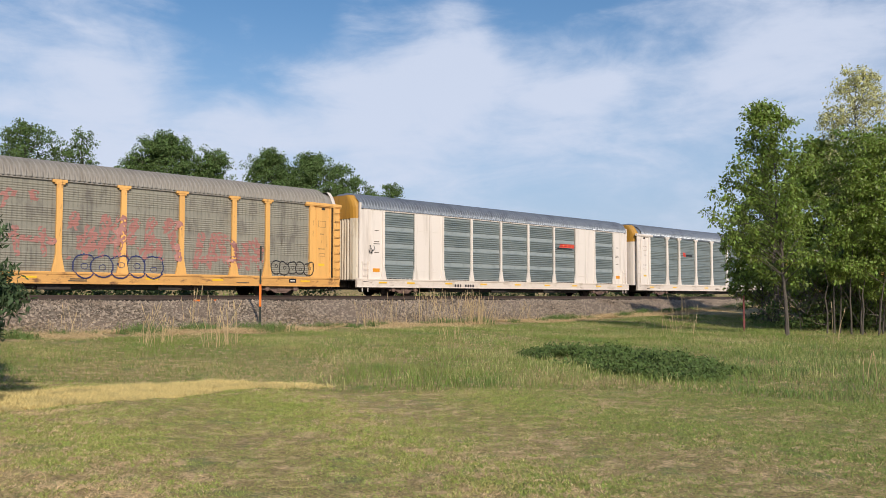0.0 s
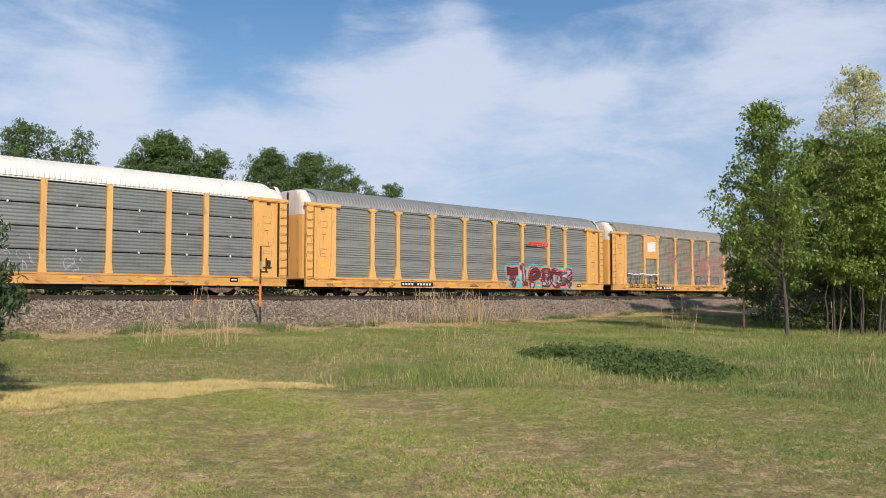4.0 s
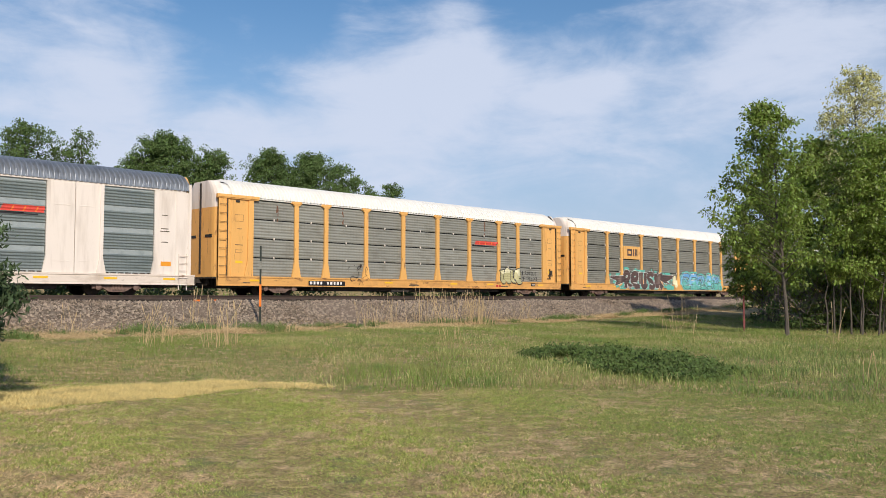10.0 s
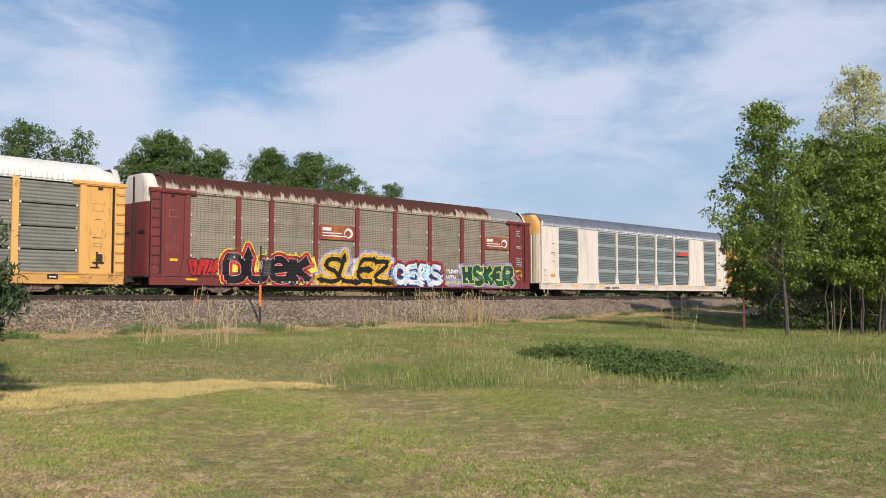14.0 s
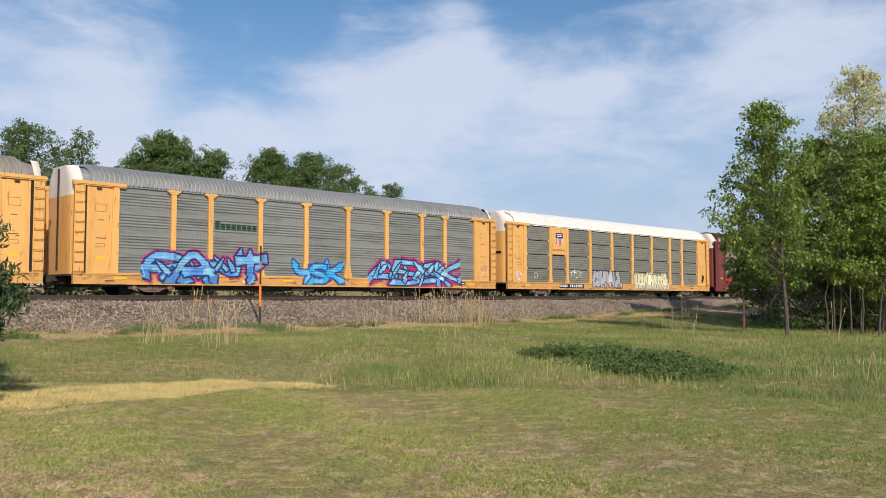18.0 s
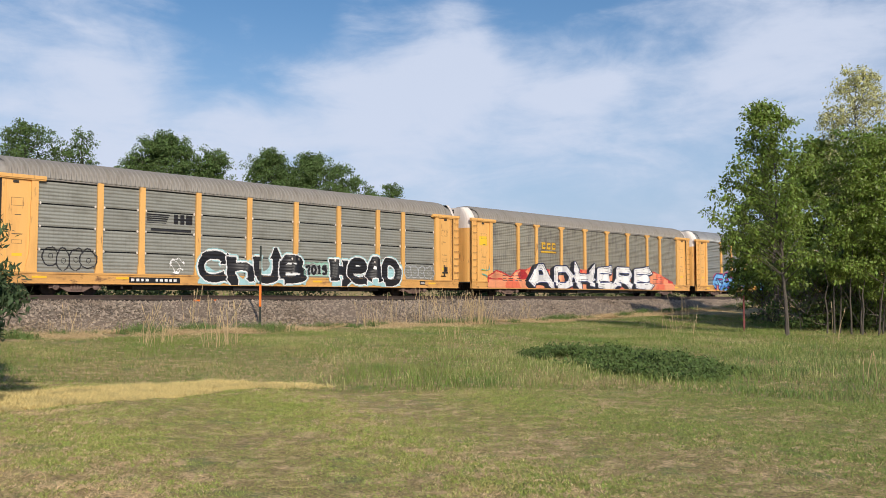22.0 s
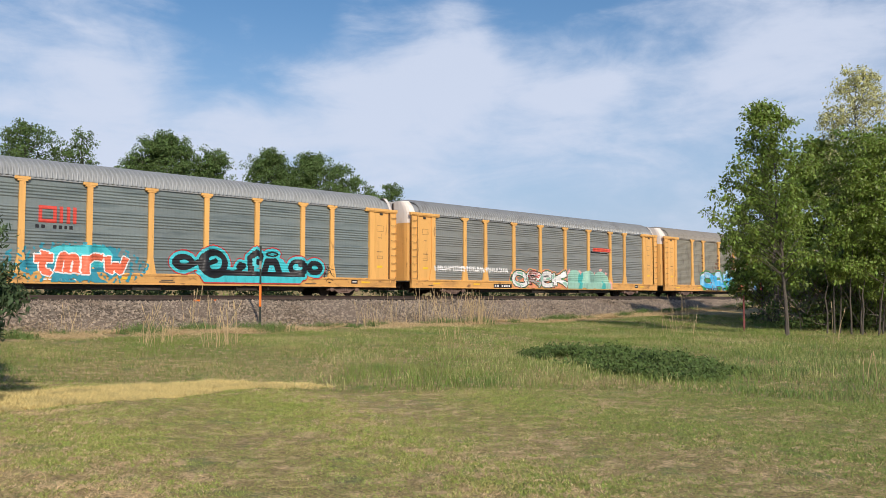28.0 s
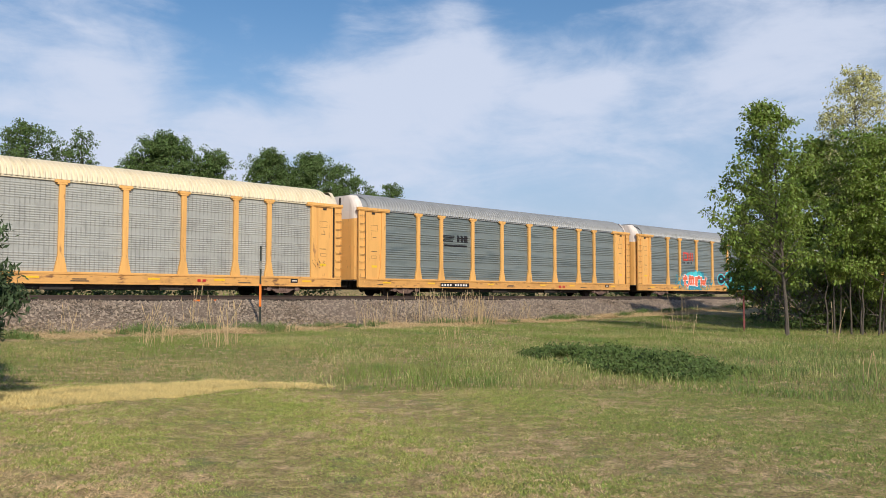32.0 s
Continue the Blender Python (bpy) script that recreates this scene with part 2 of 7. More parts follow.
NOTICE = material("bright_yellow_notice", (0.80, 0.52, 0.03), 0.5, fine=0.05, bump=0)
ORANGE_MARK = material("orange_notice", (0.75, 0.30, 0.02), 0.5, fine=0.05, bump=0)
REFLECT = material("yellow_reflector", (0.82, 0.50, 0.03), 0.35, fine=0.05, bump=0)
# black of painted labels, and of the shade drawn into the door gap
BLACK_PAINT_AND_SHADE = material("black_paint", (0.012, 0.012, 0.013), 0.6, fine=0.1, bump=0)
BALLAST = material("ballast_bed", (0.20, 0.145, 0.105), 0.95, second=(0.08, 0.06, 0.046), scale=14, fine=0.5, fine_scale=18, bump=0.9, bump_scale=14, third=(0.30, 0.23, 0.175), third_cover=0.58, third_scale=16, space="World")
STONE = material("ballast_stone", (0.305, 0.24, 0.178), 0.9, second=(0.215, 0.158, 0.108), scale=0.5, fine=0.1, per_island=0.62, space="World")
BARK = material("tree_bark", (0.10, 0.084, 0.068), 0.9, second=(0.06, 0.05, 0.04), scale=6, stretch=(3, 3, 0.5), fine=0.2, bump=0.6)
LEAF = material("ash_leaf", (0.225, 0.305, 0.06), 0.5, per_island=0.5, fine=0, bump=0, sheen_hue=0.015, translucent=0.45)
LEAF_DARK = material("broad_leaf", (0.068, 0.102, 0.03), 0.8, per_island=0.35, fine=0, bump=0, sheen_hue=0.012, translucent=0.2)
LEAF_FAR = material("far_broad_leaf", (0.115, 0.18, 0.05), 0.8, per_island=0.5, fine=0, bump=0, sheen_hue=0.012, translucent=0.3)
LEAF_PALE = material("pale_new_leaf", (0.60, 0.59, 0.29), 0.7, per_island=0.3, fine=0, bump=0, translucent=0.45)
LEAF_JUNIPER = material("juniper_needle", (0.045, 0.078, 0.028), 0.8, per_island=0.35, fine=0, bump=0)
LEAF_WEED = material("weed_leaf", (0.088, 0.135, 0.03), 0.8, per_island=0.4, fine=0, bump=0, sheen_hue=0.012, translucent=0.2)
GROUND = material("ground_soil_and_turf", (0.275, 0.205, 0.078), 0.95, second=(0.50, 0.35, 0.185), scale=3.5, cover=0.50, soft=0.10, fine=0.8, fine_scale=30, bump=1.0, bump_scale=40, third=(0.15, 0.17, 0.055), third_cover=0.55, third_scale=1.6, space="World")
BLADE_LAWN = material("lawn_blade", (0.335, 0.375, 0.085), 0.7, second=(0.52, 0.42, 0.17), scale=1.1, cover=0.54, soft=0.16, fine=0, bump=0, per_island=0.7, sheen_hue=0.02, space="World", translucent=0.2)
BLADE_TALL = material("tall_grass_blade", (0.20, 0.262, 0.055), 0.8, second=(0.38, 0.345, 0.135), scale=0.35, cover=0.50, soft=0.2, third=(0.15, 0.24, 0.058), third_cover=0.55, third_scale=0.5, fine=0, bump=0, per_island=0.4, sheen_hue=0.02, space="World", translucent=0.25)
BLADE_LUSH = material("lush_lawn_blade", (0.215, 0.285, 0.062), 0.7, second=(0.36, 0.34, 0.12), scale=1.1, cover=0.58, soft=0.16, fine=0, bump=0, per_island=0.6, sheen_hue=0.02, space="World", translucent=0.2)
BLADE_CLUMP = material("deep_green_blade", (0.15, 0.225, 0.06), 0.8, fine=0, bump=0, per_island=0.4, sheen_hue=0.015, space="World", translucent=0.25)
BLADE_DRY = material("straw_blade", (0.76, 0.62, 0.27), 0.8, second=(0.50, 0.41, 0.19), scale=1.5, fine=0, bump=0, per_island=0.3, space="World", translucent=0.2)
BLADE_THATCH = material("dead_thatch", (0.72, 0.54, 0.31), 0.8, second=(0.38, 0.26, 0.15), scale=3, fine=0, bump=0, per_island=0.35, space="World", translucent=0.15)
BLADE_SEED = material("seed_head", (0.50, 0.48, 0.2), 0.7, fine=0, bump=0, per_island=0.3, space="World", translucent=0.2)
STALK = material("dry_stalk", (0.62, 0.46, 0.25), 0.8, fine=0, bump=0, per_island=0.25)
ORANGE = material("orange_marker", (0.85, 0.20, 0.02), 0.5, fine=0.05)
POST_GREEN = material("dark_green_steel_post", (0.02, 0.03, 0.025), 0.6, fine=0.1)


# ---- mesh helpers ----
def obj(name, bm, mat, parent=None):
    me = bpy.data.meshes.new(name)
    bm.to_mesh(me)
    bm.free()
    me.materials.append(mat)
    ob = new(name, me)
    ob.parent = parent
    return ob


def part(name, bm, mat, parent, label=""):
    return tagged(obj(name, bm, mat, parent), label)


def share(ob, parent, m=None, mat=None):
    """Another object on the mesh of ob."""
    o = new(ob.name.split(".")[0], ob.data)
    o.parent = parent
    if m is not None:
        o.matrix_basis = m
    if mat is not None and mat != ob.data.materials[0]:
        o.material_slots[0].link = "OBJECT"
        o.material_slots[0].material = mat
    return o


def thing(name, label, category, group="", kind="", at=None):
    e = new(name)
    if at is not None:
        e.matrix_basis = at
    return tagged(e, label, category, group, kind)


def box(bm, x0, x1, y0, y1, z0, z1, bevel=0.0):
    made = bmesh.ops.create_cube(bm, size=1.0, matrix=Matrix.LocRotScale(((x0 + x1) / 2, (y0 + y1) / 2, (z0 + z1) / 2), None, (abs(x1 - x0), abs(y1 - y0), abs(z1 - z0))))
    if bevel:
        es = list({e for v in made["verts"] for e in v.link_edges})
        bmesh.ops.bevel(bm, geom=es, offset=bevel, segments=1, affect="EDGES")
    return bm


def boxes(*rows, bevel=0.0):
    bm = bmesh.new()
    for r in rows:
        box(bm, *r, bevel=bevel)
    return bm


def tube(bm, pts, radii, sides=7):
    rings = []
    for i, (p, r) in enumerate(zip(pts, radii)):
        d = (pts[min(i + 1, len(pts) - 1)] - pts[max(i - 1, 0)]).normalized()
        a = d.orthogonal().normalized()
        b = d.cross(a)
        rings.append([bm.verts.new(p + (a * math.cos(2 * math.pi * k / sides) + b * math.sin(2 * math.pi * k / sides)) * r) for k in range(sides)])
    for r0, r1 in zip(rings, rings[1:]):
        for k in range(sides):
            bm.faces.new((r0[k], r0[(k + 1) % sides], r1[(k + 1) % sides], r1[k]))
    bm.faces.new(rings[0][::-1])
    bm.faces.new(rings[-1])
    return bm


def lathe_y(bm, profile, x, z, sides=24):
    """A wheel-like body turned about the y axis through x, z; profile rows of (radius, y)."""
    rings = [[bm.verts.new((x + r * math.cos(2 * math.pi * k / sides), y, z + r * math.sin(2 * math.pi * k / sides))) for k in range(sides)] for r, y in profile]
    for r0, r1 in zip(rings, rings[1:]):
        for k in range(sides):
            bm.faces.new((r0[k], r1[k], r1[(k + 1) % sides], r0[(k + 1) % sides]))
    bm.faces.new(rings[0])
    bm.faces.new(rings[-1][::-1])
    return bm


def loft(bm, sections):
    """Skin between open rows of points of equal length."""
    rows = [[bm.verts.new(p) for p in s] for s in sections]
    for a, b in zip(rows, rows[1:]):
        for i in range(len(a) - 1):
            bm.faces.new((a[i], a[i + 1], b[i + 1], b[i]))
    return bm


def fast_mesh(name, verts, faces, mat):
    """Mesh from numpy arrays; faces all have the same number of corners."""
    me = bpy.data.meshes.new(name)
    nv, nf, k = len(verts), len(faces), faces.shape[1]
    me.vertices.add(nv)
    me.vertices.foreach_set("co", np.ascontiguousarray(verts, dtype=np.float32).ravel())
    me.loops.add(nf * k)
    me.loops.foreach_set("vertex_index", np.ascontiguousarray(faces, dtype=np.int32).ravel())
    me.polygons.add(nf)
    me.polygons.foreach_set("loop_start", np.arange(0, nf * k, k, dtype=np.int32))
    me.polygons.foreach_set("loop_total", np.full(nf, k, dtype=np.int32))
    me.update(calc_edges=True)
    me.materials.append(mat)
    return me


def smooth01(x):
    x = np.clip(x, 0, 1)
    return x * x * (3 - 2 * x)


def patchy(x, y, scale, seed):
    """Smooth value noise between 0 and 1 from a few waves."""
    rng = np.random.default_rng(seed)
    v = np.zeros_like(x)
    for k in range(7):
        a, f, q = rng.uniform(0, 2 * math.pi), scale * rng.uniform(0.5, 1.9), rng.uniform(0, 2 * math.pi)
        v = v + np.sin((x * math.cos(a) + y * math.sin(a)) * f + q)
    return 0.5 + v / 9.0


# ---- ground ----
def ground_z(x, y):
    d = -math.cos(ANGLE) * x + math.sin(ANGLE) * y
    z = 0.30 * smooth01((d - 9) / 20.0) + 0.7 * smooth01((d - 36) / 9.0)
    s = math.sin(ANGLE) * x + math.cos(ANGLE) * y
    z = z + 0.60 * smooth01((s - 33) / 32.0) * smooth01((d - 17) / 9.0) * (1 - smooth01((d - 36) / 9.0))
    z = z + 1.5 * smooth01((d - 53) / 12.0)
    z = z + 0.035 * np.sin(x * 0.55 + 1.0) * np.sin(y * 0.43) + 0.02 * np.sin(x * 1.7 + y * 0.9)
    return z


def build_ground():
    k = 190
    w = np.sinh(np.linspace(-1, 1, k) * 7.2) / np.sinh(7.2) * 2500
    gx, gy = np.meshgrid(w + 6, w + 24, indexing="ij")
    v = np.stack([gx.ravel(), gy.ravel(), ground_z(gx, gy).ravel()], 1)
    i, j = np.meshgrid(np.arange(k - 1), np.arange(k - 1), indexing="ij")
    a = (i * k + j).ravel()
    g = new("ground", fast_mesh("ground", v, np.stack([a, a + k, a + k + 1, a + 1], 1), GROUND))
    for p in g.data.polygons:
        p.use_smooth = True
    tagged(g, "uneven dry turf and soil with worn brown patches", "ground", kind="structure")


build_ground()


def build_track():
    # ballast bed: cross-section (d, z), swept along the track
    sec = [(29.6, 0.05), (30.4, 0.42), (31.6, 0.90), (32.6, 1.23), (33.2, 1.37), (33.95, 1.45), (35.9, 1.46), (37.0, 1.42), (37.9, 1.44), (40.3, 1.44), (41.2, 1.36), (43.6, 0.6), (44.5, 0.3)]
    bm = bmesh.new()
    loft(bm, [[on_track(s, d, z + 0.03 * math.sin(s * 0.9 + d)) for d, z in sec] for s in [-400, -200, -80] + [4.0 * i - 40 for i in range(60)] + [260, 400, 700, 1200]])
    bmesh.ops.recalc_face_normals(bm, faces=bm.faces)
    tagged(obj("ballast_bed", bm, BALLAST), "pinkish grey crushed-stone ballast bank under two tracks", "ballast", kind="structure")
    # rails
    prof = [(-0.07, 0), (0.07, 0), (0.07, 0.018), (0.012, 0.04), (0.010, 0.13), (0.036, 0.142), (0.036, 0.166), (0.028, 0.172), (-0.028, 0.172), (-0.036, 0.166), (-0.036, 0.142), (-0.010, 0.13), (-0.012, 0.04), (-0.07, 0.018)]
    for track_d, nm in ((NEAR_TRACK_D, "near"), (TRACK_D, "far")):
        for side in (-0.7525, 0.7525):
            bm = bmesh.new()
            rows = [[bm.verts.new(on_track(s, track_d + side + a, RAIL_Z - 0.172 + b)) for a, b in prof] for s in (-400, 0, 100, 1200)]
            for r0, r1 in zip(rows, rows[1:]):
                for i in range(len(prof)):
                    f = bm.faces.new((r0[i], r0[(i + 1) % len(prof)], r1[(i + 1) % len(prof)], r1[i]))
                    f.material_index = 1 if i == 7 else 0
            bmesh.ops.recalc_face_normals(bm, faces=bm.faces)
            o = obj("rail", bm, RAIL_RUST)
            o.data.materials.append(RAIL_TOP)
            tagged(o, "long rust-brown steel rail with a polished head", "rail", "rails of the two tracks", "structure")
    # ties
    tie_bm = bmesh.new()
    box(tie_bm, -0.115, 0.115, -1.3, 1.3, -0.17, 0.0, 0.012)
    first = None
    for track_d in (NEAR_TRACK_D, TRACK_D):
        for i in range(150):
            s = -10 + i * 0.55
            m = Matrix.Translation(on_track(s, track_d, RAIL_Z - 0.168)) @ pose(0, 0, 0, 0, 0, TURN + random.uniform(-0.8, 0.8))
            if first is None:
                first = obj("railway_tie", tie_bm, TIE)
                first.matrix_basis = m
                o = first
            else:
                o = share(first, None, m)
            tagged(o, "weathered grey-brown wooden tie bedded in ballast", "railway tie", "ties under the rails")
    # the ties farther off in one mesh
    bm = bmesh.new()
    for track_d in (NEAR_TRACK_D, TRACK_D):
        for i in range(200):
            c = Matrix.Translation(on_track(72.5 + i * 0.55, track_d, RAIL_Z - 0.253)) @ pose(0, 0, 0, 0, 0, TURN) @ Matrix.Diagonal((0.23, 2.6, 0.17, 1))
            bmesh.ops.create_cube(bm, size=1, matrix=c)
    tagged(obj("distant_ties", bm, TIE), "row of weathered wooden ties far along the tracks", "railway ties", kind="stuff")


build_track()


# ---- autorack cars ----
POST_X = (-9.05, -7.1, -4.27, -1.42, 1.42, 4.27, 7.1, 9.05)
EDGE_X = 11.8
SIDE_Y = 1.50
PANEL_Z0, PANEL_Z1 = 0.98, 4.85
MESHES = {}


def put(name, key, make, mat, parent, m=None, label=""):
    """A part on the one shared mesh of its kind."""
    if key not in MESHES:
        bm = make()
        me = bpy.data.meshes.new(name)
        bm.to_mesh(me)
        bm.free()
        me.materials.append(mat)
        MESHES[key] = me
    me = MESHES[key]
    o = new(name, me)
    o.parent = parent
    if m is not None:
        o.matrix_basis = m
    if me.materials[0] != mat:
        o.material_slots[0].link = "OBJECT"
        o.material_slots[0].material = mat
    return tagged(o, label)


def roof_mesh(x0, x1, pitch=0.222, high=0.125):
    """A curved roof with cross ribs that flatten towards the eaves."""
    sec = [(-1.56, 4.93), (-1.56, 4.965), (-1.555, 4.985), (-1.49, 5.16), (-1.36, 5.36), (-1.13, 5.54), (-0.78, 5.67), (-0.3, 5.76), (0.5, 5.74), (1.2, 5.50), (1.52, 5.1), (1.56, 4.93)]
    side = []
    for k in range(len(sec)):
        (ya, za), (yb, zb) = sec[max(k - 1, 0)], sec[min(k + 1, len(sec) - 1)]
        ln = math.hypot(yb - ya, zb - za)
        side.append((-(zb - za) / ln, (yb - ya) / ln) if 2 < k < len(sec) - 1 else (-0.45, 0.0) if k < 3 else (0.0, 0.0))
    rows = []
    for i in range(int((x1 - x0) / pitch)):
        x = x0 + i * pitch
        rows += [(x + pitch * f, high * up) for f, up in ((0, 0), (0.22, 0), (0.32, 0.45), (0.43, 0.9), (0.54, 1), (0.66, 0.9), (0.78, 0.45), (0.90, 0.06))]
    rows.append((x1, 0.0))
    bm = bmesh.new()
    loft(bm, [[(x, y + a * up, z + b * up) for (y, z), (a, b) in zip(sec, side)] for x, up in rows])
    return bm


def roof_end_mesh():
    """The short plain hood behind the end door."""
    sec = [(-1.46, 4.93), (-1.45, 5.1), (-1.34, 5.3), (-1.1, 5.49), (-0.8, 5.61), (-0.4, 5.68), (0, 5.70)]
    sec = sec + [(-y, z) for y, z in sec[-2::-1]]
    bm = bmesh.new()
    loft(bm, [[(x, y * k, z - (1 - k) * 1.2) for y, z in sec] for x, k in ((-12.6, 1.0), (-13.0, 1.0), (-13.45, 0.96))])
    return bm


def sill_mesh():
    """The side sill: a channel with an upper and a lower flange."""
    prof = [(-1.63, 0.49), (-1.63, 0.53), (-1.60, 0.55), (-1.60, 0.88), (-1.63, 0.90), (-1.63, 0.975), (-1.45, 0.975), (-1.45, 0.49)]
    bm = bmesh.new()
    a, b = [[bm.verts.new((x, y, z)) for y, z in prof] for x in (-13.7, 13.7)]
    for i in range(len(prof)):
        j = (i + 1) % len(prof)
        bm.faces.new((a[i], a[j], b[j], b[i]))
    bm.faces.new(a)
    bm.faces.new(b)
    bmesh.ops.recalc_face_normals(bm, faces=bm.faces)
    return bm


def panel_profile(style):
    """Rows of (z, outwards) of a side sheet from its foot to its head."""
    h = PANEL_Z1 - PANEL_Z0
    groups, ribs, pitch, depth = {"tier": (1, 6, 0.152, 0.020), "band": (4, 5, 0.132, 0.036), "bandw": (4, 6, 0.128, 0.038), "plaid": (4, 7, 0.100, 0.018)}[style]
    if style == "tier":
        h = h / 4 - 0.06
    gap = (h - groups * ribs * pitch) / (groups if groups > 1 else 2)
    rows, z = [(0.0, 0.0)], gap / 2
    for g in range(groups):
        for r in range(ribs):
            rows += [(z + pitch * 0.08, 0.0), (z + pitch * 0.32, depth * 0.75), (z + pitch * 0.5, depth), (z + pitch * 0.68, depth * 0.75), (z + pitch * 0.92, 0.0)]
            z += pitch
        z += gap if groups > 1 else 0
    return rows + [(h, 0.0)]


def sheet_mesh(w, style):
    bm = bmesh.new()
    prof = panel_profile(style)
    loft(bm, [[(x, -y, z) for z, y in prof] for x in (-w / 2, w / 2)])
    if style == "bandw":
        for f in bm.faces:
            ys = [abs(v.co.y) for v in f.verts]
            zs = [v.co.z for v in f.verts]
            if max(ys) < 0.001 and max(zs) - min(zs) > 0.1:
                f.material_index = 1
    return bm


def post_mesh(h, style):
    """A side post; T: flared foot and T-shaped head, plain: straight with a small flare, thin: slim with a flare."""
    w, flare, cap, top = {"T": (0.25, 0.54, 0.62, 0.8), "plain": (0.26, 0.36, 0.0, 0.5), "thin": (0.15, 0.42, 0.0, 0.7)}[style]
    bm = bmesh.new()
    prof = [(flare / 2, 0), (flare / 2, 0.07), (w / 2 + 0.02, top * 0.85), (w / 2, top), (w / 2, h)]
    ring = prof + [(-x, z) for x, z in prof[::-1]]
    fr, bk = [bm.verts.new((x, -0.10, z)) for x, z in ring], [bm.verts.new((x, 0, z)) for x, z in ring]
    bm.faces.new(fr)
    bm.faces.new(bk[::-1])
    for i in range(len(fr)):
        j = (i + 1) % len(fr)
        bm.faces.new((fr[j], fr[i], bk[i], bk[j]))
    if cap:
        box(bm, -cap / 2, cap / 2, -0.125, 0.0, h - 0.12, h + 0.005, 0.01)
        box(bm, -cap / 2 + 0.1, cap / 2 - 0.1, -0.115, 0.0, h - 0.19, h - 0.12)
    bmesh.ops.recalc_face_normals(bm, faces=bm.faces)
    return bm


def rung_mesh(w):
    bm = tube(bmesh.new(), [Vector((-w / 2, -0.01, 0.05)), Vector((-w / 2, -0.09, 0)), Vector((w / 2, -0.09, 0)), Vector((w / 2, -0.01, 0.05))], [0.016] * 4, 5)
    bmesh.ops.recalc_face_normals(bm, faces=bm.faces)
    return bm


def end_shell(levels, ribs=False):
    """A skin round one end of the car from side to side; levels rows of (z, width factor)."""
    plan = [(-13.3, -1.47), (-13.46, -1.45), (-13.6, -1.36), (-13.69, -1.2), (-13.73, -1.0)]
    if ribs:
        for i in range(8):
            y = -0.96 + i * 0.24
            plan += [(-13.73, y), (-13.67, y + 0.05), (-13.67, y + 0.13), (-13.73, y + 0.18)]
    plan += [(x, -y) for x, y in plan[4::-1]] if ribs else [(-13.74, 0.0)] + [(x, -y) for x, y in plan[::-1]]
    bm = bmesh.new()
    loft(bm, [[(x, y * k, z) for x, y in plan] for z, k in levels])
    bmesh.ops.recalc_face_normals(bm, faces=bm.faces)
    return bm


def end_top_mesh():
    bm = end_shell([(4.36, 1.0), (5.0, 1.0), (5.36, 0.86), (5.62, 0.7), (5.70, 0.62)])
    top = [v for v in bm.verts if v.co.z > 5.69]
    top.sort(key=lambda v: v.co.y)
    bm.faces.new(top)
    bmesh.ops.recalc_face_normals(bm, faces=bm.faces)
    return bm


def truck_frame_mesh(side):
    """A cast side frame with its journal boxes and springs, y outwards on the given side."""
    bm = bmesh.new()
    y0, y1 = (side * 1.28, side * 1.43)
    top = [(-1.12, 0.46), (-0.62, 0.50), (-0.30, 0.66), (0.30, 0.66), (0.62, 0.50), (1.12, 0.46)]
    low = [(1.12, 0.30), (0.68, 0.34), (0.34, 0.16), (-0.34, 0.16), (-0.68, 0.34), (-1.12, 0.30)]
    prof = top + low
    fr, bk = [bm.verts.new((x, y0, z)) for x, z in prof], [bm.verts.new((x, y1, z)) for x, z in prof]
    bm.faces.new(fr)
    bm.faces.new(bk[::-1])
    for i in range(len(fr)):
        j = (i + 1) % len(fr)
        bm.faces.new((fr[j], fr[i], bk[i], bk[j]))
    for x in (-0.865, 0.865):
        lathe_y(bm, [(0.13, y1 - side * 0.02), (0.14, y1 + side * 0.07), (0.07, y1 + side * 0.1)], x, 0.37, 12)
    for x in (-0.2, -0.07, 0.06, 0.19):
        box(bm, x - 0.045, x + 0.045, y1 - 0.03, y1 + 0.06 if side > 0 else y1 - 0.06, 0.24, 0.52, 0.015)
    bmesh.ops.recalc_face_normals(bm, faces=bm.faces)
    return bm


def wheelset_mesh():
    bm = bmesh.new()
    r = 0.37
    for k in (-1, 1):
        lathe_y(bm, [(r - 0.05, k * 0.83), (r, k * 0.82), (r + 0.004, k * 0.73), (r + 0.028, k * 0.71), (r + 0.026, k * 0.69), (r - 0.06, k * 0.685)], 0, 0, 28)
    lathe_y(bm, [(0.08, -0.95), (0.08, 0.95)], 0, 0, 12)
    bmesh.ops.recalc_face_normals(bm, faces=bm.faces)
    return bm


WHEELSETS, CARS = [], []


def build_trucks(car):
    for x in (-10.0, 10.0):
        bolster = put("truck", "truck", lambda: boxes((-0.24, 0.24, -0.95, 0.95, 0.34, 0.62), (-0.09, 0.09, -0.4, 0.4, 0.6, 0.8), (-0.9, 0.9, -0.5, -0.44, 0.36, 0.42), (-0.9, 0.9, 0.44, 0.5, 0.36, 0.42), bevel=0.01), TRUCK_STEEL, car, pose(x, 0, 0), "rust-brown four-wheel freight truck")
        for side in (-1, 1):
            put("side_frame", ("side_frame", side), lambda: truck_frame_mesh(side), TRUCK_STEEL, bolster)
        for ax in (-0.865, 0.865):
            WHEELSETS.append((put("wheelset", "wheelset", wheelset_mesh, STEEL_DARK, bolster, pose(ax, 0, 0.37)), ax))


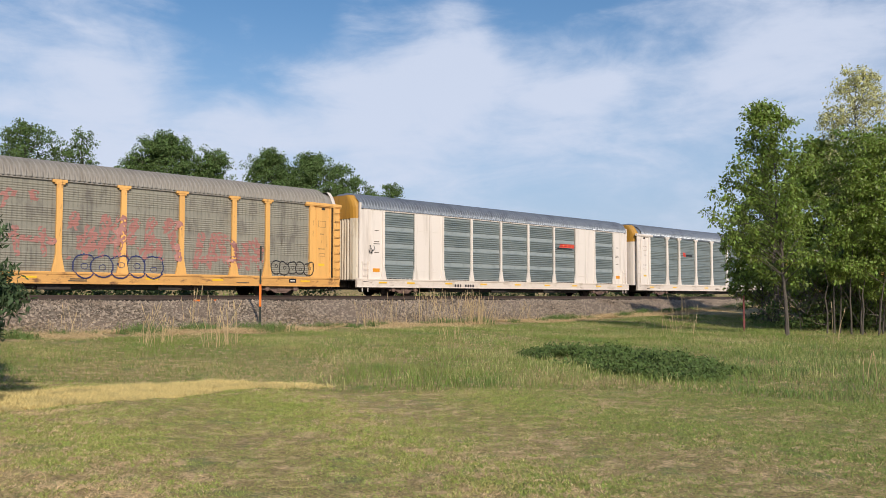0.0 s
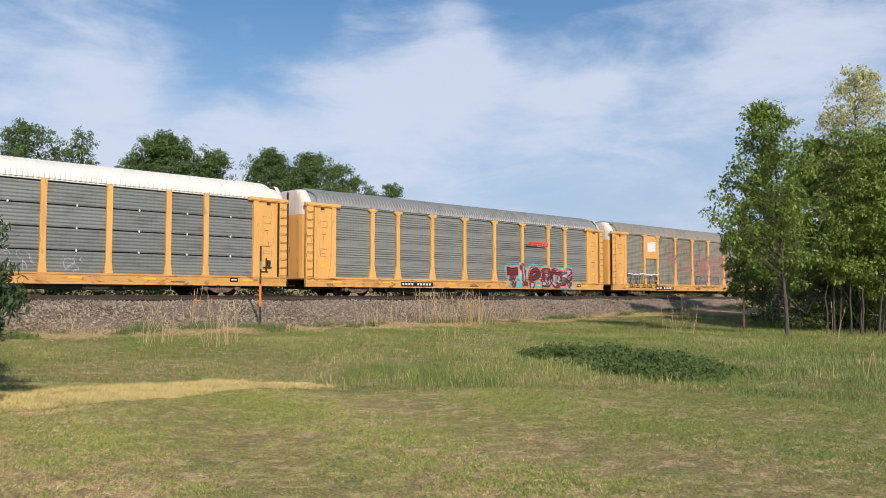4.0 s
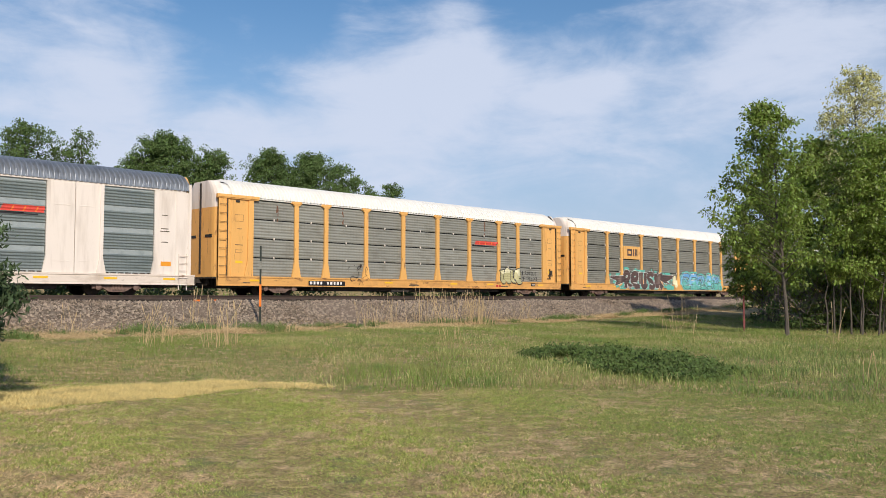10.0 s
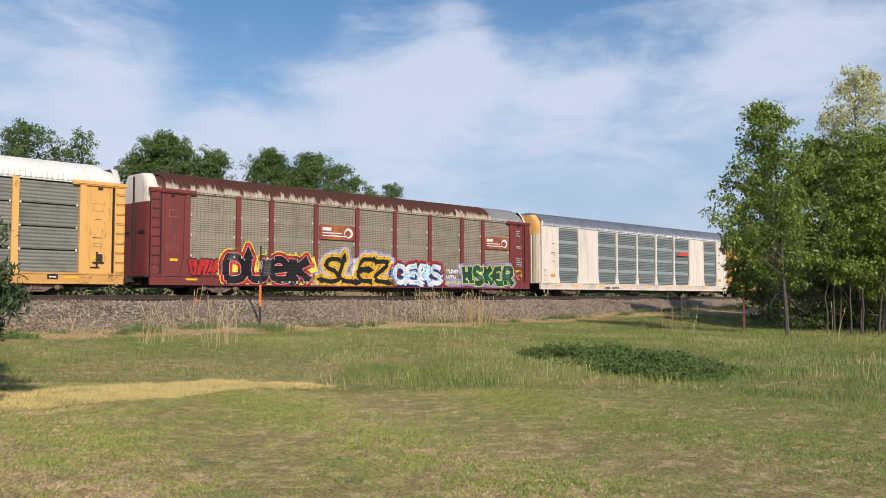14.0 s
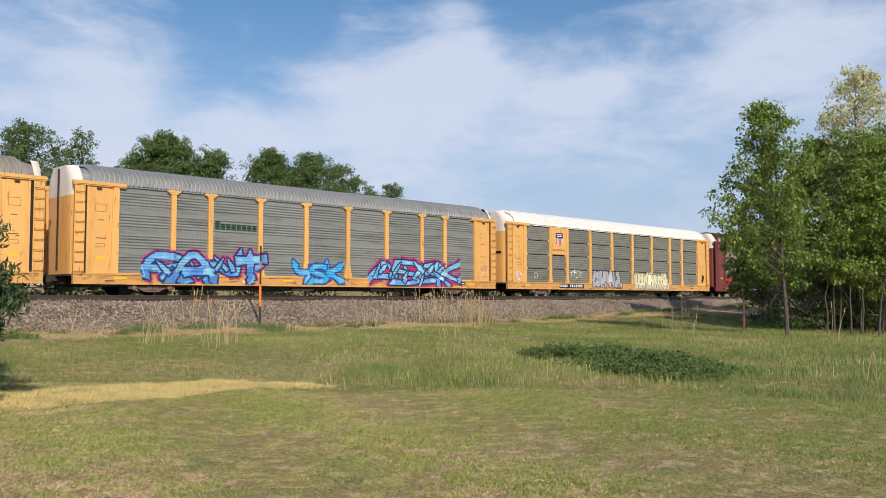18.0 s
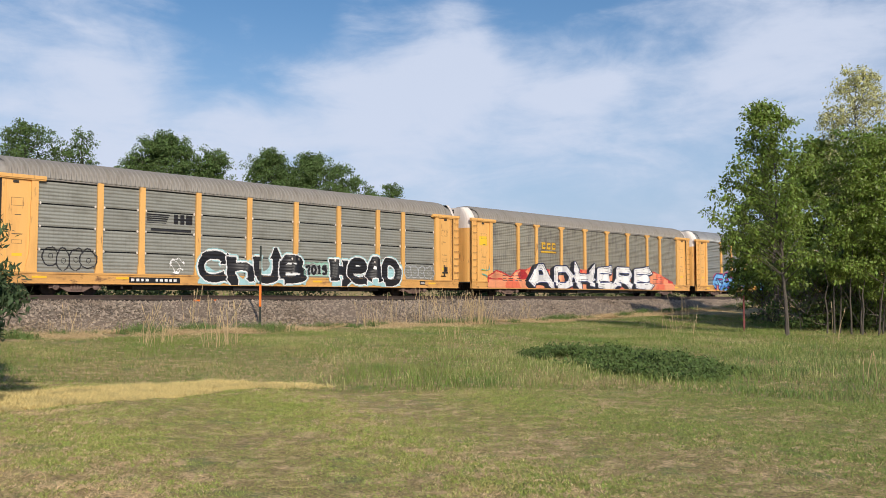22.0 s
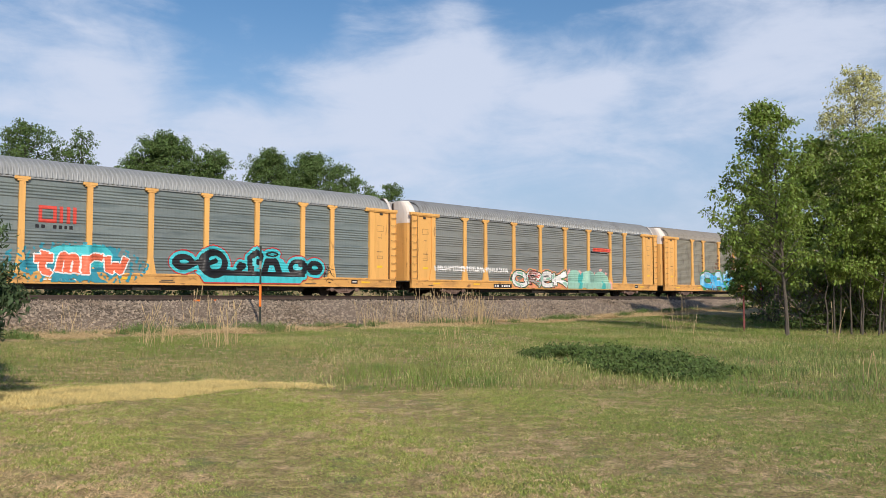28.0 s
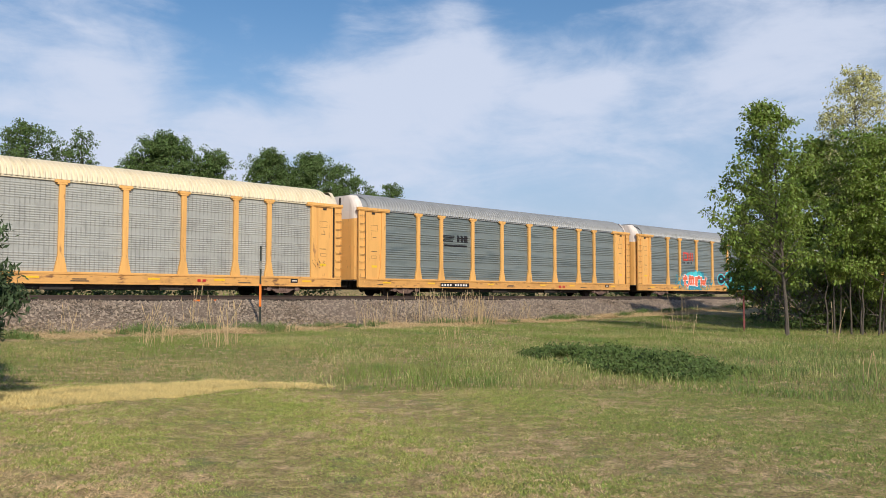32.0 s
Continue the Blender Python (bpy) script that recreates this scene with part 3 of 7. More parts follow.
def build_car(k, label, paint=YELLOW, roof=ROOF_DULL, panel=PANEL_GREY, style="plaid", posts="T", cap=None, end_paint=None, ribs=False, white_car=False, slots=False, clips=0, roof_b=None, seam=True):
    """Car number k of the train, x forwards, standing on the rails at z = 0."""
    car = thing("autorack_car", label, "railway car", "cars of the freight train")
    CARS.append((k, car))
    end_paint, cap = end_paint or paint, cap or end_paint or paint
    if roof_b:
        put("roof", "roof_long", lambda: roof_mesh(-12.95, 9.85), roof, car)
        put("roof", "roof_short", lambda: roof_mesh(9.85, 12.95), roof_b, car)
    elif white_car:
        put("roof", "roof_full", lambda: roof_mesh(-13.45, 13.45), roof, car)
    else:
        put("roof", "roof", lambda: roof_mesh(-12.95, 12.95), roof, car)
    # filler box whose colour gives the interior shade seen between the side sheets
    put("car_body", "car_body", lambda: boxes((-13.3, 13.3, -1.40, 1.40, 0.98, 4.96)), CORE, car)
    put("underframe", "underframe", lambda: boxes((-13.4, 13.4, -0.42, 0.42, 0.45, 0.9), (-7.4, 7.4, -1.3, 1.3, 0.28, 0.88), (-2.2, -0.8, -1.42, -1.25, 0.24, 0.8), (3.2, 4.4, -1.44, -1.25, 0.26, 0.78), (-11.4, -8.6, -1.45, 1.45, 0.74, 0.9), (8.6, 11.4, -1.45, 1.45, 0.74, 0.9), (-13.2, -11.7, -1.2, 1.2, 0.38, 0.88), (11.7, 13.2, -1.2, 1.2, 0.38, 0.88), bevel=0.02), STEEL_DARK, car)
    put("deck", "deck", lambda: boxes((-13.6, 13.6, -1.44, 1.44, 0.88, 0.97)), STEEL_DARK, car)
    put("brake_pipe", "brake_pipe", lambda: boxes((-12.5, 12.5, -1.46, -1.41, 0.43, 0.48), (-8, -7.9, -1.47, -1.40, 0.3, 0.7), (5.0, 5.1, -1.47, -1.40, 0.3, 0.7)), STEEL_DARK, car)
    build_trucks(car)
    for sx in (-1, 1):
        turn = pose(sx * 13.62, 0, 0, 0, 0, 0 if sx > 0 else 180)
        put("coupler", "coupler", lambda: boxes((0, 0.5, -0.09, 0.09, 0.62, 0.84), (0.42, 0.68, -0.16, 0.13, 0.56, 0.9), (-0.1, 0.06, -0.5, 0.5, 0.5, 0.92), bevel=0.015), STEEL_DARK, car, turn)
        put("air_hose", "air_hose", lambda: tube(bmesh.new(), [Vector((0.0, -0.45, 0.6)), Vector((0.25, -0.47, 0.42)), Vector((0.5, -0.42, 0.36)), Vector((0.66, -0.35, 0.44))], [0.03] * 4, 6), STEEL_DARK, car, turn)
        put("end_step", "end_step", lambda: boxes((-0.02, 0.24, -1.35, 1.35, 0.84, 0.92), (0.06, 0.10, -1.45, -1.38, 0.30, 0.86), (-0.42, -0.38, -1.45, -1.38, 0.30, 0.86), (-0.42, 0.1, -1.46, -1.36, 0.30, 0.335), (-0.1, 0.2, -1.2, -0.6, 0.68, 0.8)), STEEL_DARK, car, turn)
        back = pose(0, 0, 0, 0, 0, 0 if sx < 0 else 180)
        put("end_door", ("end_door", ribs), lambda: end_shell([(0.92, 1.0), (4.36, 1.0)], ribs), end_paint, car, back)
        put("end_door_top", "end_door_top", end_top_mesh, cap, car, back)
        if not white_car:
            put("roof_end", "roof_end", roof_end_mesh, roof, car, back)
        if seam:
            put("door_rod", "door_rod", lambda: boxes((-13.79, -13.72, -0.06, 0.06, 1.1, 5.6), bevel=0.01), STEEL_DARK, car, back)
        if slots:
            for y in (-0.75, 0.75):
                put("door_slot", "door_slot", lambda: boxes((-13.76, -13.67, -0.3, 0.3, -0.07, 0.07)), BLACK_PAINT_AND_SHADE, car, back @ pose(0, y, 2.95))
    for side in (-1, 1):
        flip = pose(0, 0, 0, 0, 0, 0 if side < 0 else 180)
        put("side_sill", "side_sill", sill_mesh, {YELLOW: YELLOW_SILL, WHITE: WHITE_SILL}.get(paint, paint), car, flip)
        put("top_rail", "top_rail", lambda: boxes((-13.2, 13.2, -1.545, -1.42, 4.85, 4.94), bevel=0.008), paint if white_car else roof, car, flip)
        if white_car:
            build_white_side(car, flip, paint, panel)
        else:
            build_side(car, flip, paint, panel, style, posts, clips if side < 0 else 0)
    return car


def build_side(car, flip, paint, panel, style, posts, clips):
    xs = [-EDGE_X, *POST_X, EDGE_X]
    tiers = 4 if style == "tier" else 1
    step = (PANEL_Z1 - PANEL_Z0) / 4
    for a, b in zip(xs, xs[1:]):
        w, cx = b - a - 0.02, (a + b) / 2
        for r in range(tiers):
            put("side_panel", ("side_panel", round(w, 2), style), lambda: sheet_mesh(w, style), panel, car, flip @ pose(cx, -SIDE_Y + 0.035, PANEL_Z0 + r * step))
            if clips == 3:
                for x in (a + 0.2, b - 0.2):
                    for z in (1.9, 2.87, 3.84):
                        put("panel_clip", "panel_clip", clip_mesh, WHITE, car, flip @ pose(x, -SIDE_Y + 0.02, z))
            if clips and r and clips == 1:
                put("panel_clip", "panel_clip", clip_mesh, WHITE, car, flip @ pose(cx, -SIDE_Y, PANEL_Z0 + r * step - 0.02))
            if clips == 2 and r:
                for x in (a + 0.2, b - 0.2):
                    put("panel_clip", "panel_clip", clip_mesh, WHITE, car, flip @ pose(x, -SIDE_Y, PANEL_Z0 + r * step - 0.02))
        if tiers == 1:
            put("panel_hem", ("panel_hem", round(w, 2)), lambda: boxes((-w / 2, w / 2, -0.05, 0.0, -0.02, 0.03)), paint, car, flip @ pose(cx, -SIDE_Y, PANEL_Z0))
    for x in POST_X:
        put("side_post", ("side_post", posts), lambda: post_mesh(3.96, posts), paint, car, flip @ pose(x, -SIDE_Y, 0.95))
    for sx in (-1, 1):
        put("end_panel", ("end_panel", sx), lambda: end_panel_mesh(sx), paint, car, flip @ pose(0, -SIDE_Y, 0.95))
        put("corner_post", ("corner_post", sx), lambda: corner_post_mesh(sx), paint, car, flip @ pose(0, -SIDE_Y, 0.95))
        put("latch_box", "latch_box", lambda: boxes((-0.11, 0.11, -0.085, -0.03, 0, 0.11), bevel=0.01), STEEL_DARK, car, flip @ pose(sx * 12.6, -SIDE_Y, 4.62))
        # solid black strip that draws the shade in the gap beside the ladder
        put("door_gap", ("door_gap", sx), lambda: boxes((sx * 13.14, sx * 13.28, -0.035, 0.02, 0, 3.85)), BLACK_PAINT_AND_SHADE, car, flip @ pose(0, -SIDE_Y, 0.95))
        post = put("ladder_post", ("ladder_post", sx), lambda: boxes((sx * 13.25, sx * 13.7, -0.09, 0.0, -0.2, 3.9), (sx * 13.25, sx * 13.29, -0.13, 0.0, -0.2, 3.9), (sx * 13.66, sx * 13.7, -0.13, 0.0, -0.2, 3.9), bevel=0.006), paint, car, flip @ pose(0, -SIDE_Y, 0.95))
        for i in range(9):
            put("rung", "rung", lambda: rung_mesh(0.37), RUNG if paint is YELLOW else paint, post, pose(sx * 13.475, -0.09, 0.08 + 3.45 * i / 8))
        put("eave_bar", ("eave_bar", sx), lambda: boxes((sx * 11.4, sx * 13.78, -0.16, 0.02, 3.88, 4.03), (sx * 11.4, sx * 13.78, -0.13, 0.02, 3.83, 3.88), bevel=0.01), paint, car, flip @ pose(0, -SIDE_Y, 0.95))
        put("data_stencil", ("data_stencil", sx), lambda: boxes((sx * 12.5 - 0.22, sx * 12.5 + 0.2, -0.058, -0.05, 0, 0.035)), STENCIL, car, flip @ pose(0, -SIDE_Y, 2.5))
        put("data_stencil", ("data_stencil_short", sx), lambda: boxes((sx * 12.5 - 0.12, sx * 12.5 + 0.14, -0.058, -0.05, 0, 0.03)), STENCIL, car, flip @ pose(0, -SIDE_Y, 3.3))
        put("data_frame", ("data_frame", sx), lambda: frame_mesh(sx * 12.52, 0.25, 0.17), STENCIL_FAINT, car, flip @ pose(0, -SIDE_Y, 3.85))
        put("data_frame", ("data_frame_low", sx), lambda: frame_mesh(sx * 12.52, 0.2, 0.08), STENCIL_FAINT, car, flip @ pose(0, -SIDE_Y, 2.2))
        if style == "tier" and sx > 0:
            put("lock_gear", "lock_gear", lambda: boxes((12.45, 12.52, -0.12, -0.03, 0.25, 0.95), (12.3, 12.8, -0.11, -0.03, 0.45, 0.52), (12.55, 12.72, -0.13, -0.03, 0.55, 0.85), (12.2, 12.6, -0.11, -0.03, 0.25, 0.30), bevel=0.01), STEEL_DARK, car, flip @ pose(0, -SIDE_Y, 0.95))
        put("notice_frame", ("notice_frame", sx), lambda: boxes((sx * 12.5 - 0.2, sx * 12.5 + 0.2, -0.055, -0.03, 0.66, 0.78)), NOTICE, car, flip @ pose(0, -SIDE_Y, 0.95), "yellow notice plate")
    for i, x in enumerate((-11.6, -8.0, -2.6, 2.8, 6.2, 11.4)):
        put("reflector_strip", "reflector_strip", lambda: boxes((-0.3, 0.3, -0.012, 0, 0, 0.09)), REFLECT, car, flip @ pose(x, -1.601, 0.72), "yellow reflective strip")
    for i, (x, z, w) in enumerate(((-0.6, 0.6, 0.8), (-0.62, 0.68, 0.6), (7.6, 0.62, 0.7), (-12.1, 0.62, 0.4))):
        put("sill_stencil", ("sill_stencil", w), lambda: boxes((-w / 2, w / 2, -0.01, 0, 0, 0.05)), STENCIL, car, flip @ pose(x, -1.601, z))
    put("load_label", "load_label", lambda: boxes((-0.22, 0.22, -0.012, 0, 0, 0.2)), BLACK_PAINT_AND_SHADE, car, flip @ pose(10.6, -1.601, 0.68), "black stencil box on the sill")
    put("load_label_text", "load_label_text", lambda: boxes((-0.15, 0.15, -0.018, 0, 0.07, 0.13)), WHITE, car, flip @ pose(10.6, -1.601, 0.68))


def frame_mesh(cx, w, h):
    """A thin stencilled rectangle."""
    bm = bmesh.new()
    t = 0.018
    outer = [(cx - w, -h), (cx + w, -h), (cx + w, h), (cx - w, h)]
    inner = [(cx - w + t, -h + t), (cx + w - t, -h + t), (cx + w - t, h - t), (cx - w + t, h - t)]
    o, q = [bm.verts.new((x, -0.056, z)) for x, z in outer], [bm.verts.new((x, -0.056, z)) for x, z in inner]
    for i in range(4):
        bm.faces.new((o[i], o[(i + 1) % 4], q[(i + 1) % 4], q[i]))
    return bm


def clip_mesh():
    return boxes((-0.022, 0.022, -0.055, 0.02, -0.06, 0.06), (-0.045, 0.045, -0.045, 0.0, -0.018, 0.018), bevel=0.006)


def end_panel_mesh(sx):
    """The plain plate beside the end, with a shallow raised field, in one body."""
    bm = bmesh.new()
    prof = [(11.75, 0.05), (11.75, -0.03), (12.15, -0.03), (12.16, -0.05), (12.96, -0.05), (12.97, -0.03), (13.04, -0.03), (13.05, -0.07), (13.14, -0.07), (13.14, 0.05)]
    loft(bm, [[(sx * x, y, z) for x, y in prof] for z in (0.0, 3.9)])
    bmesh.ops.recalc_face_normals(bm, faces=bm.faces)
    return bm


def corner_post_mesh(sx):
    """The post between the side and the end plate, with a flared foot."""
    bm = bmesh.new()
    prof = [(11.7, 0), (12.2, 0), (12.2, 0.08), (12.03, 0.8), (11.98, 3.9), (11.7, 3.9)]
    fr, bk = [bm.verts.new((sx * x, -0.10, z)) for x, z in prof], [bm.verts.new((sx * x, 0.04, z)) for x, z in prof]
    bm.faces.new(fr)
    bm.faces.new(bk[::-1])
    for i in range(len(fr)):
        j = (i + 1) % len(fr)
        bm.faces.new((fr[j], fr[i], bk[i], bk[j]))
    bmesh.ops.recalc_face_normals(bm, faces=bm.faces)
    return bm


def build_white_side(car, flip, paint, panel):
    """Fixed panels, two blank double plates and slim posts."""
    base = flip @ pose(0, -SIDE_Y, 0.95)
    bays = [(-11.7, -9.2), (-6.85, -4.27), (-4.27, -1.42), (-1.42, 1.42), (1.42, 4.27), (4.27, 6.85), (9.2, 11.7)]
    for a, b in bays:
        w = b - a - 0.12
        o = put("side_panel", ("side_panel", round(w, 2), "bandw"), lambda: sheet_mesh(w, "bandw"), panel, car, flip @ pose((a + b) / 2, -SIDE_Y + 0.035, PANEL_Z0))
        if len(o.data.materials) < 2:
            o.data.materials.append(PANEL_BAND)
        put("panel_hem", ("white_hem", round(w, 2)), lambda: boxes(*[(-w / 2 + i * w / 7 + 0.05, -w / 2 + (i + 1) * w / 7 - 0.05, -0.04, 0.0, -0.01, 0.05) for i in range(7)]), STEEL_DARK, car, flip @ pose((a + b) / 2, -SIDE_Y, PANEL_Z0))
    for x in (-11.72, -9.18, -6.87, -4.27, -1.42, 1.42, 4.27, 6.87, 9.18, 11.72):
        put("side_post", ("side_post", "thin"), lambda: post_mesh(3.92, "thin"), paint, car, flip @ pose(x, -SIDE_Y, 0.95))
    for sx in (-1, 1):
        put("blank_plate", ("blank_plate", sx), lambda: boxes((sx * 6.9, sx * 8.0, -0.05, 0.03, 0, 3.92), (sx * 8.03, sx * 9.15, -0.05, 0.03, 0, 3.92), (sx * 7.1, sx * 7.8, -0.06, -0.05, 0.5, 0.54), (sx * 8.2, sx * 8.9, -0.06, -0.05, 0.5, 0.54), (sx * 7.1, sx * 7.8, -0.06, -0.05, 2.9, 2.94), (sx * 8.2, sx * 8.9, -0.06, -0.05, 2.9, 2.94), bevel=0.006), paint, car, base)
        plate_end = put("end_panel", ("white_end", sx), lambda: boxes((sx * 11.8, sx * 13.45, -0.04, 0.03, 0, 3.92), (sx * 12.7, sx * 12.74, -0.06, -0.03, 0, 3.92), (sx * 13.38, sx * 13.52, -0.07, 0.03, 0, 4.3), bevel=0.006), paint, car, base)
        for i in range(5):
            put("rung", "wide_rung", lambda: rung_mesh(0.42), paint, plate_end, pose(sx * 13.1, -0.05, -0.45 + 1.35 * i / 4))
        put("grab_rail", ("grab_rail", sx), lambda: boxes((sx * 12.88, sx * 12.91, -0.1, -0.04, -0.7, 1.0), (sx * 13.29, sx * 13.32, -0.1, -0.04, -0.7, 1.0)), paint, car, base)
        for i, (z, wd) in enumerate(((1.5, 0.2), (2.0, 0.26), (2.12, 0.22), (2.75, 0.18))):
            put("data_stencil", ("white_stencil", sx, i), lambda: boxes((sx * 12.2 - wd, sx * 12.2 + wd - 0.05, -0.046, -0.04, z, z + 0.04)), STENCIL, car, base)
        put("notice_frame", ("white_notice", sx), lambda: boxes((sx * 12.25 - 0.25, sx * 12.25 + 0.25, -0.055, -0.04, 0.42, 0.62)), ORANGE_MARK, car, base, "orange notice plate")
    for x in (-11.8, -9.6, -6.4, -3.2, 0.2, 3.4, 6.6, 9.6, 12.4):
        put("reflector_strip", "reflector_strip", lambda: boxes((-0.3, 0.3, -0.012, 0, 0, 0.09)), REFLECT, car, flip @ pose(x, -1.601, 0.72), "yellow reflective strip")


# ---- sprayed and stencilled paint on the cars ----
CELL = 0.03
GLYPHS = {}


def glyph(ch):
    """Triangles of a letter of the built-in font, in a unit box."""
    if ch not in GLYPHS:
        cu = bpy.data.curves.new("letter", "FONT")
        cu.body, cu.resolution_u = ch, 3
        ob = bpy.data.objects.new("letter", cu)
        me = ob.to_mesh()
        me.calc_loop_triangles()
        co = np.array([v.co[:2] for v in me.vertices])
        tri = np.array([t.vertices[:] for t in me.loop_triangles])
        lo, hi = co.min(0), co.max(0)
        t = ((co - lo) / np.maximum(hi - lo, 1e-6))[tri]
        ob.to_mesh_clear()
        bpy.data.objects.remove(ob)
        bpy.data.curves.remove(cu)
        GLYPHS[ch] = t
    return GLYPHS[ch]


# how a broad brush draws each letter, in a unit box
BRUSH = {
    "A": (((0.0, 0.0), (0.38, 1.0), (0.64, 1.0), (1.0, 0.0)), ((0.22, 0.34), (0.8, 0.34))),
    "B": (((0.1, 0.0), (0.1, 1.0), (0.75, 1.0), (0.9, 0.76), (0.65, 0.54), (0.1, 0.52)), ((0.5, 0.53), (0.95, 0.42), (0.98, 0.12), (0.7, 0.0), (0.1, 0.0))),
    "C": (((1.0, 0.82), (0.8, 1.0), (0.25, 1.0), (0.0, 0.62), (0.05, 0.16), (0.4, 0.0), (1.0, 0.1)),),
    "D": (((0.1, 0.0), (0.1, 1.0), (0.7, 1.0), (1.0, 0.62), (0.92, 0.14), (0.6, 0.0), (0.1, 0.0)),),
    "E": (((1.0, 1.0), (0.1, 0.95), (0.06, 0.02), (1.0, 0.0)), ((0.1, 0.5), (0.8, 0.54))),
    "e": (((0.1, 0.5), (0.9, 0.55), (0.9, 0.85), (0.5, 1.0), (0.05, 0.8), (0.02, 0.2), (0.4, 0.0), (1.0, 0.08)),),
    "H": (((0.05, 1.0), (0.1, 0.0)), ((0.95, 1.0), (0.9, 0.0)), ((0.1, 0.5), (0.9, 0.5))),
    "h": (((0.08, 1.0), (0.1, 0.0)), ((0.1, 0.52), (0.6, 0.66), (0.95, 0.45), (0.9, 0.0))),
    "I": (((0.5, 1.0), (0.5, 0.0)),),
    "K": (((0.08, 1.0), (0.1, 0.0)), ((1.0, 1.0), (0.2, 0.52)), ((0.3, 0.56), (1.0, 0.0))),
    "L": (((0.15, 1.0), (0.08, 0.02), (1.0, 0.0)),),
    "M": (((0.0, 0.0), (0.12, 1.0), (0.5, 0.4), (0.88, 1.0), (1.0, 0.0)),),
    "N": (((0.05, 0.0), (0.05, 1.0), (0.92, 0.0), (0.95, 1.0)),),
    "O": (((0.5, 0.0), (0.08, 0.15), (0.0, 0.55), (0.15, 0.92), (0.5, 1.0), (0.88, 0.9), (1.0, 0.5), (0.9, 0.12), (0.5, 0.0)),),
    "P": (((0.1, 0.0), (0.1, 1.0), (0.8, 1.0), (1.0, 0.72), (0.75, 0.44), (0.1, 0.42)),),
    "R": (((0.1, 0.0), (0.1, 1.0), (0.8, 1.0), (0.98, 0.74), (0.72, 0.5), (0.1, 0.47)), ((0.42, 0.48), (1.0, 0.0))),
    "S": (((1.0, 0.86), (0.7, 1.0), (0.15, 0.95), (0.05, 0.64), (0.85, 0.42), (0.98, 0.14), (0.6, 0.0), (0.0, 0.08)),),
    "T": (((0.0, 0.96), (1.0, 1.0)), ((0.5, 1.0), (0.48, 0.0))),
    "U": (((0.05, 1.0), (0.05, 0.2), (0.35, 0.0), (0.8, 0.08), (0.95, 0.3), (0.95, 1.0)),),
    "Y": (((0.02, 1.0), (0.08, 0.55), (0.85, 0.48)), ((0.95, 1.0), (0.85, 0.4), (0.6, 0.0))),
    "V": (((0.0, 1.0), (0.45, 0.0), (0.58, 0.0), (1.0, 1.0)),),
    "Z": (((0.05, 0.95), (1.0, 1.0), (0.05, 0.04), (1.0, 0.0)),),
    "m": (((0.03, 0.0), (0.05, 0.95), (0.3, 1.0), (0.48, 0.7), (0.48, 0.0)), ((0.48, 0.7), (0.7, 1.0), (0.95, 0.8), (0.97, 0.0))),
    "r": (((0.1, 1.0), (0.15, 0.0)), ((0.13, 0.65), (0.5, 1.0), (1.0, 0.9))),
    "t": (((0.5, 1.2), (0.45, 0.1), (0.95, 0.0)), ((0.0, 0.8), (1.0, 0.85))),
    "w": (((0.0, 1.0), (0.2, 0.0), (0.5, 0.7), (0.75, 0.0), (1.0, 1.0)),),
    "0": (((0.5, 0.0), (0.05, 0.2), (0.05, 0.8), (0.5, 1.0), (0.95, 0.8), (0.95, 0.2), (0.5, 0.0)),),
    "1": (((0.1, 0.75), (0.6, 1.0), (0.55, 0.0)),),
    "2": (((0.0, 0.75), (0.3, 1.0), (0.85, 0.95), (0.9, 0.62), (0.05, 0.02), (1.0, 0.0)),),
    "5": (((0.95, 1.0), (0.15, 0.98), (0.1, 0.58), (0.8, 0.6), (0.95, 0.3), (0.7, 0.0), (0.05, 0.06)),),
}


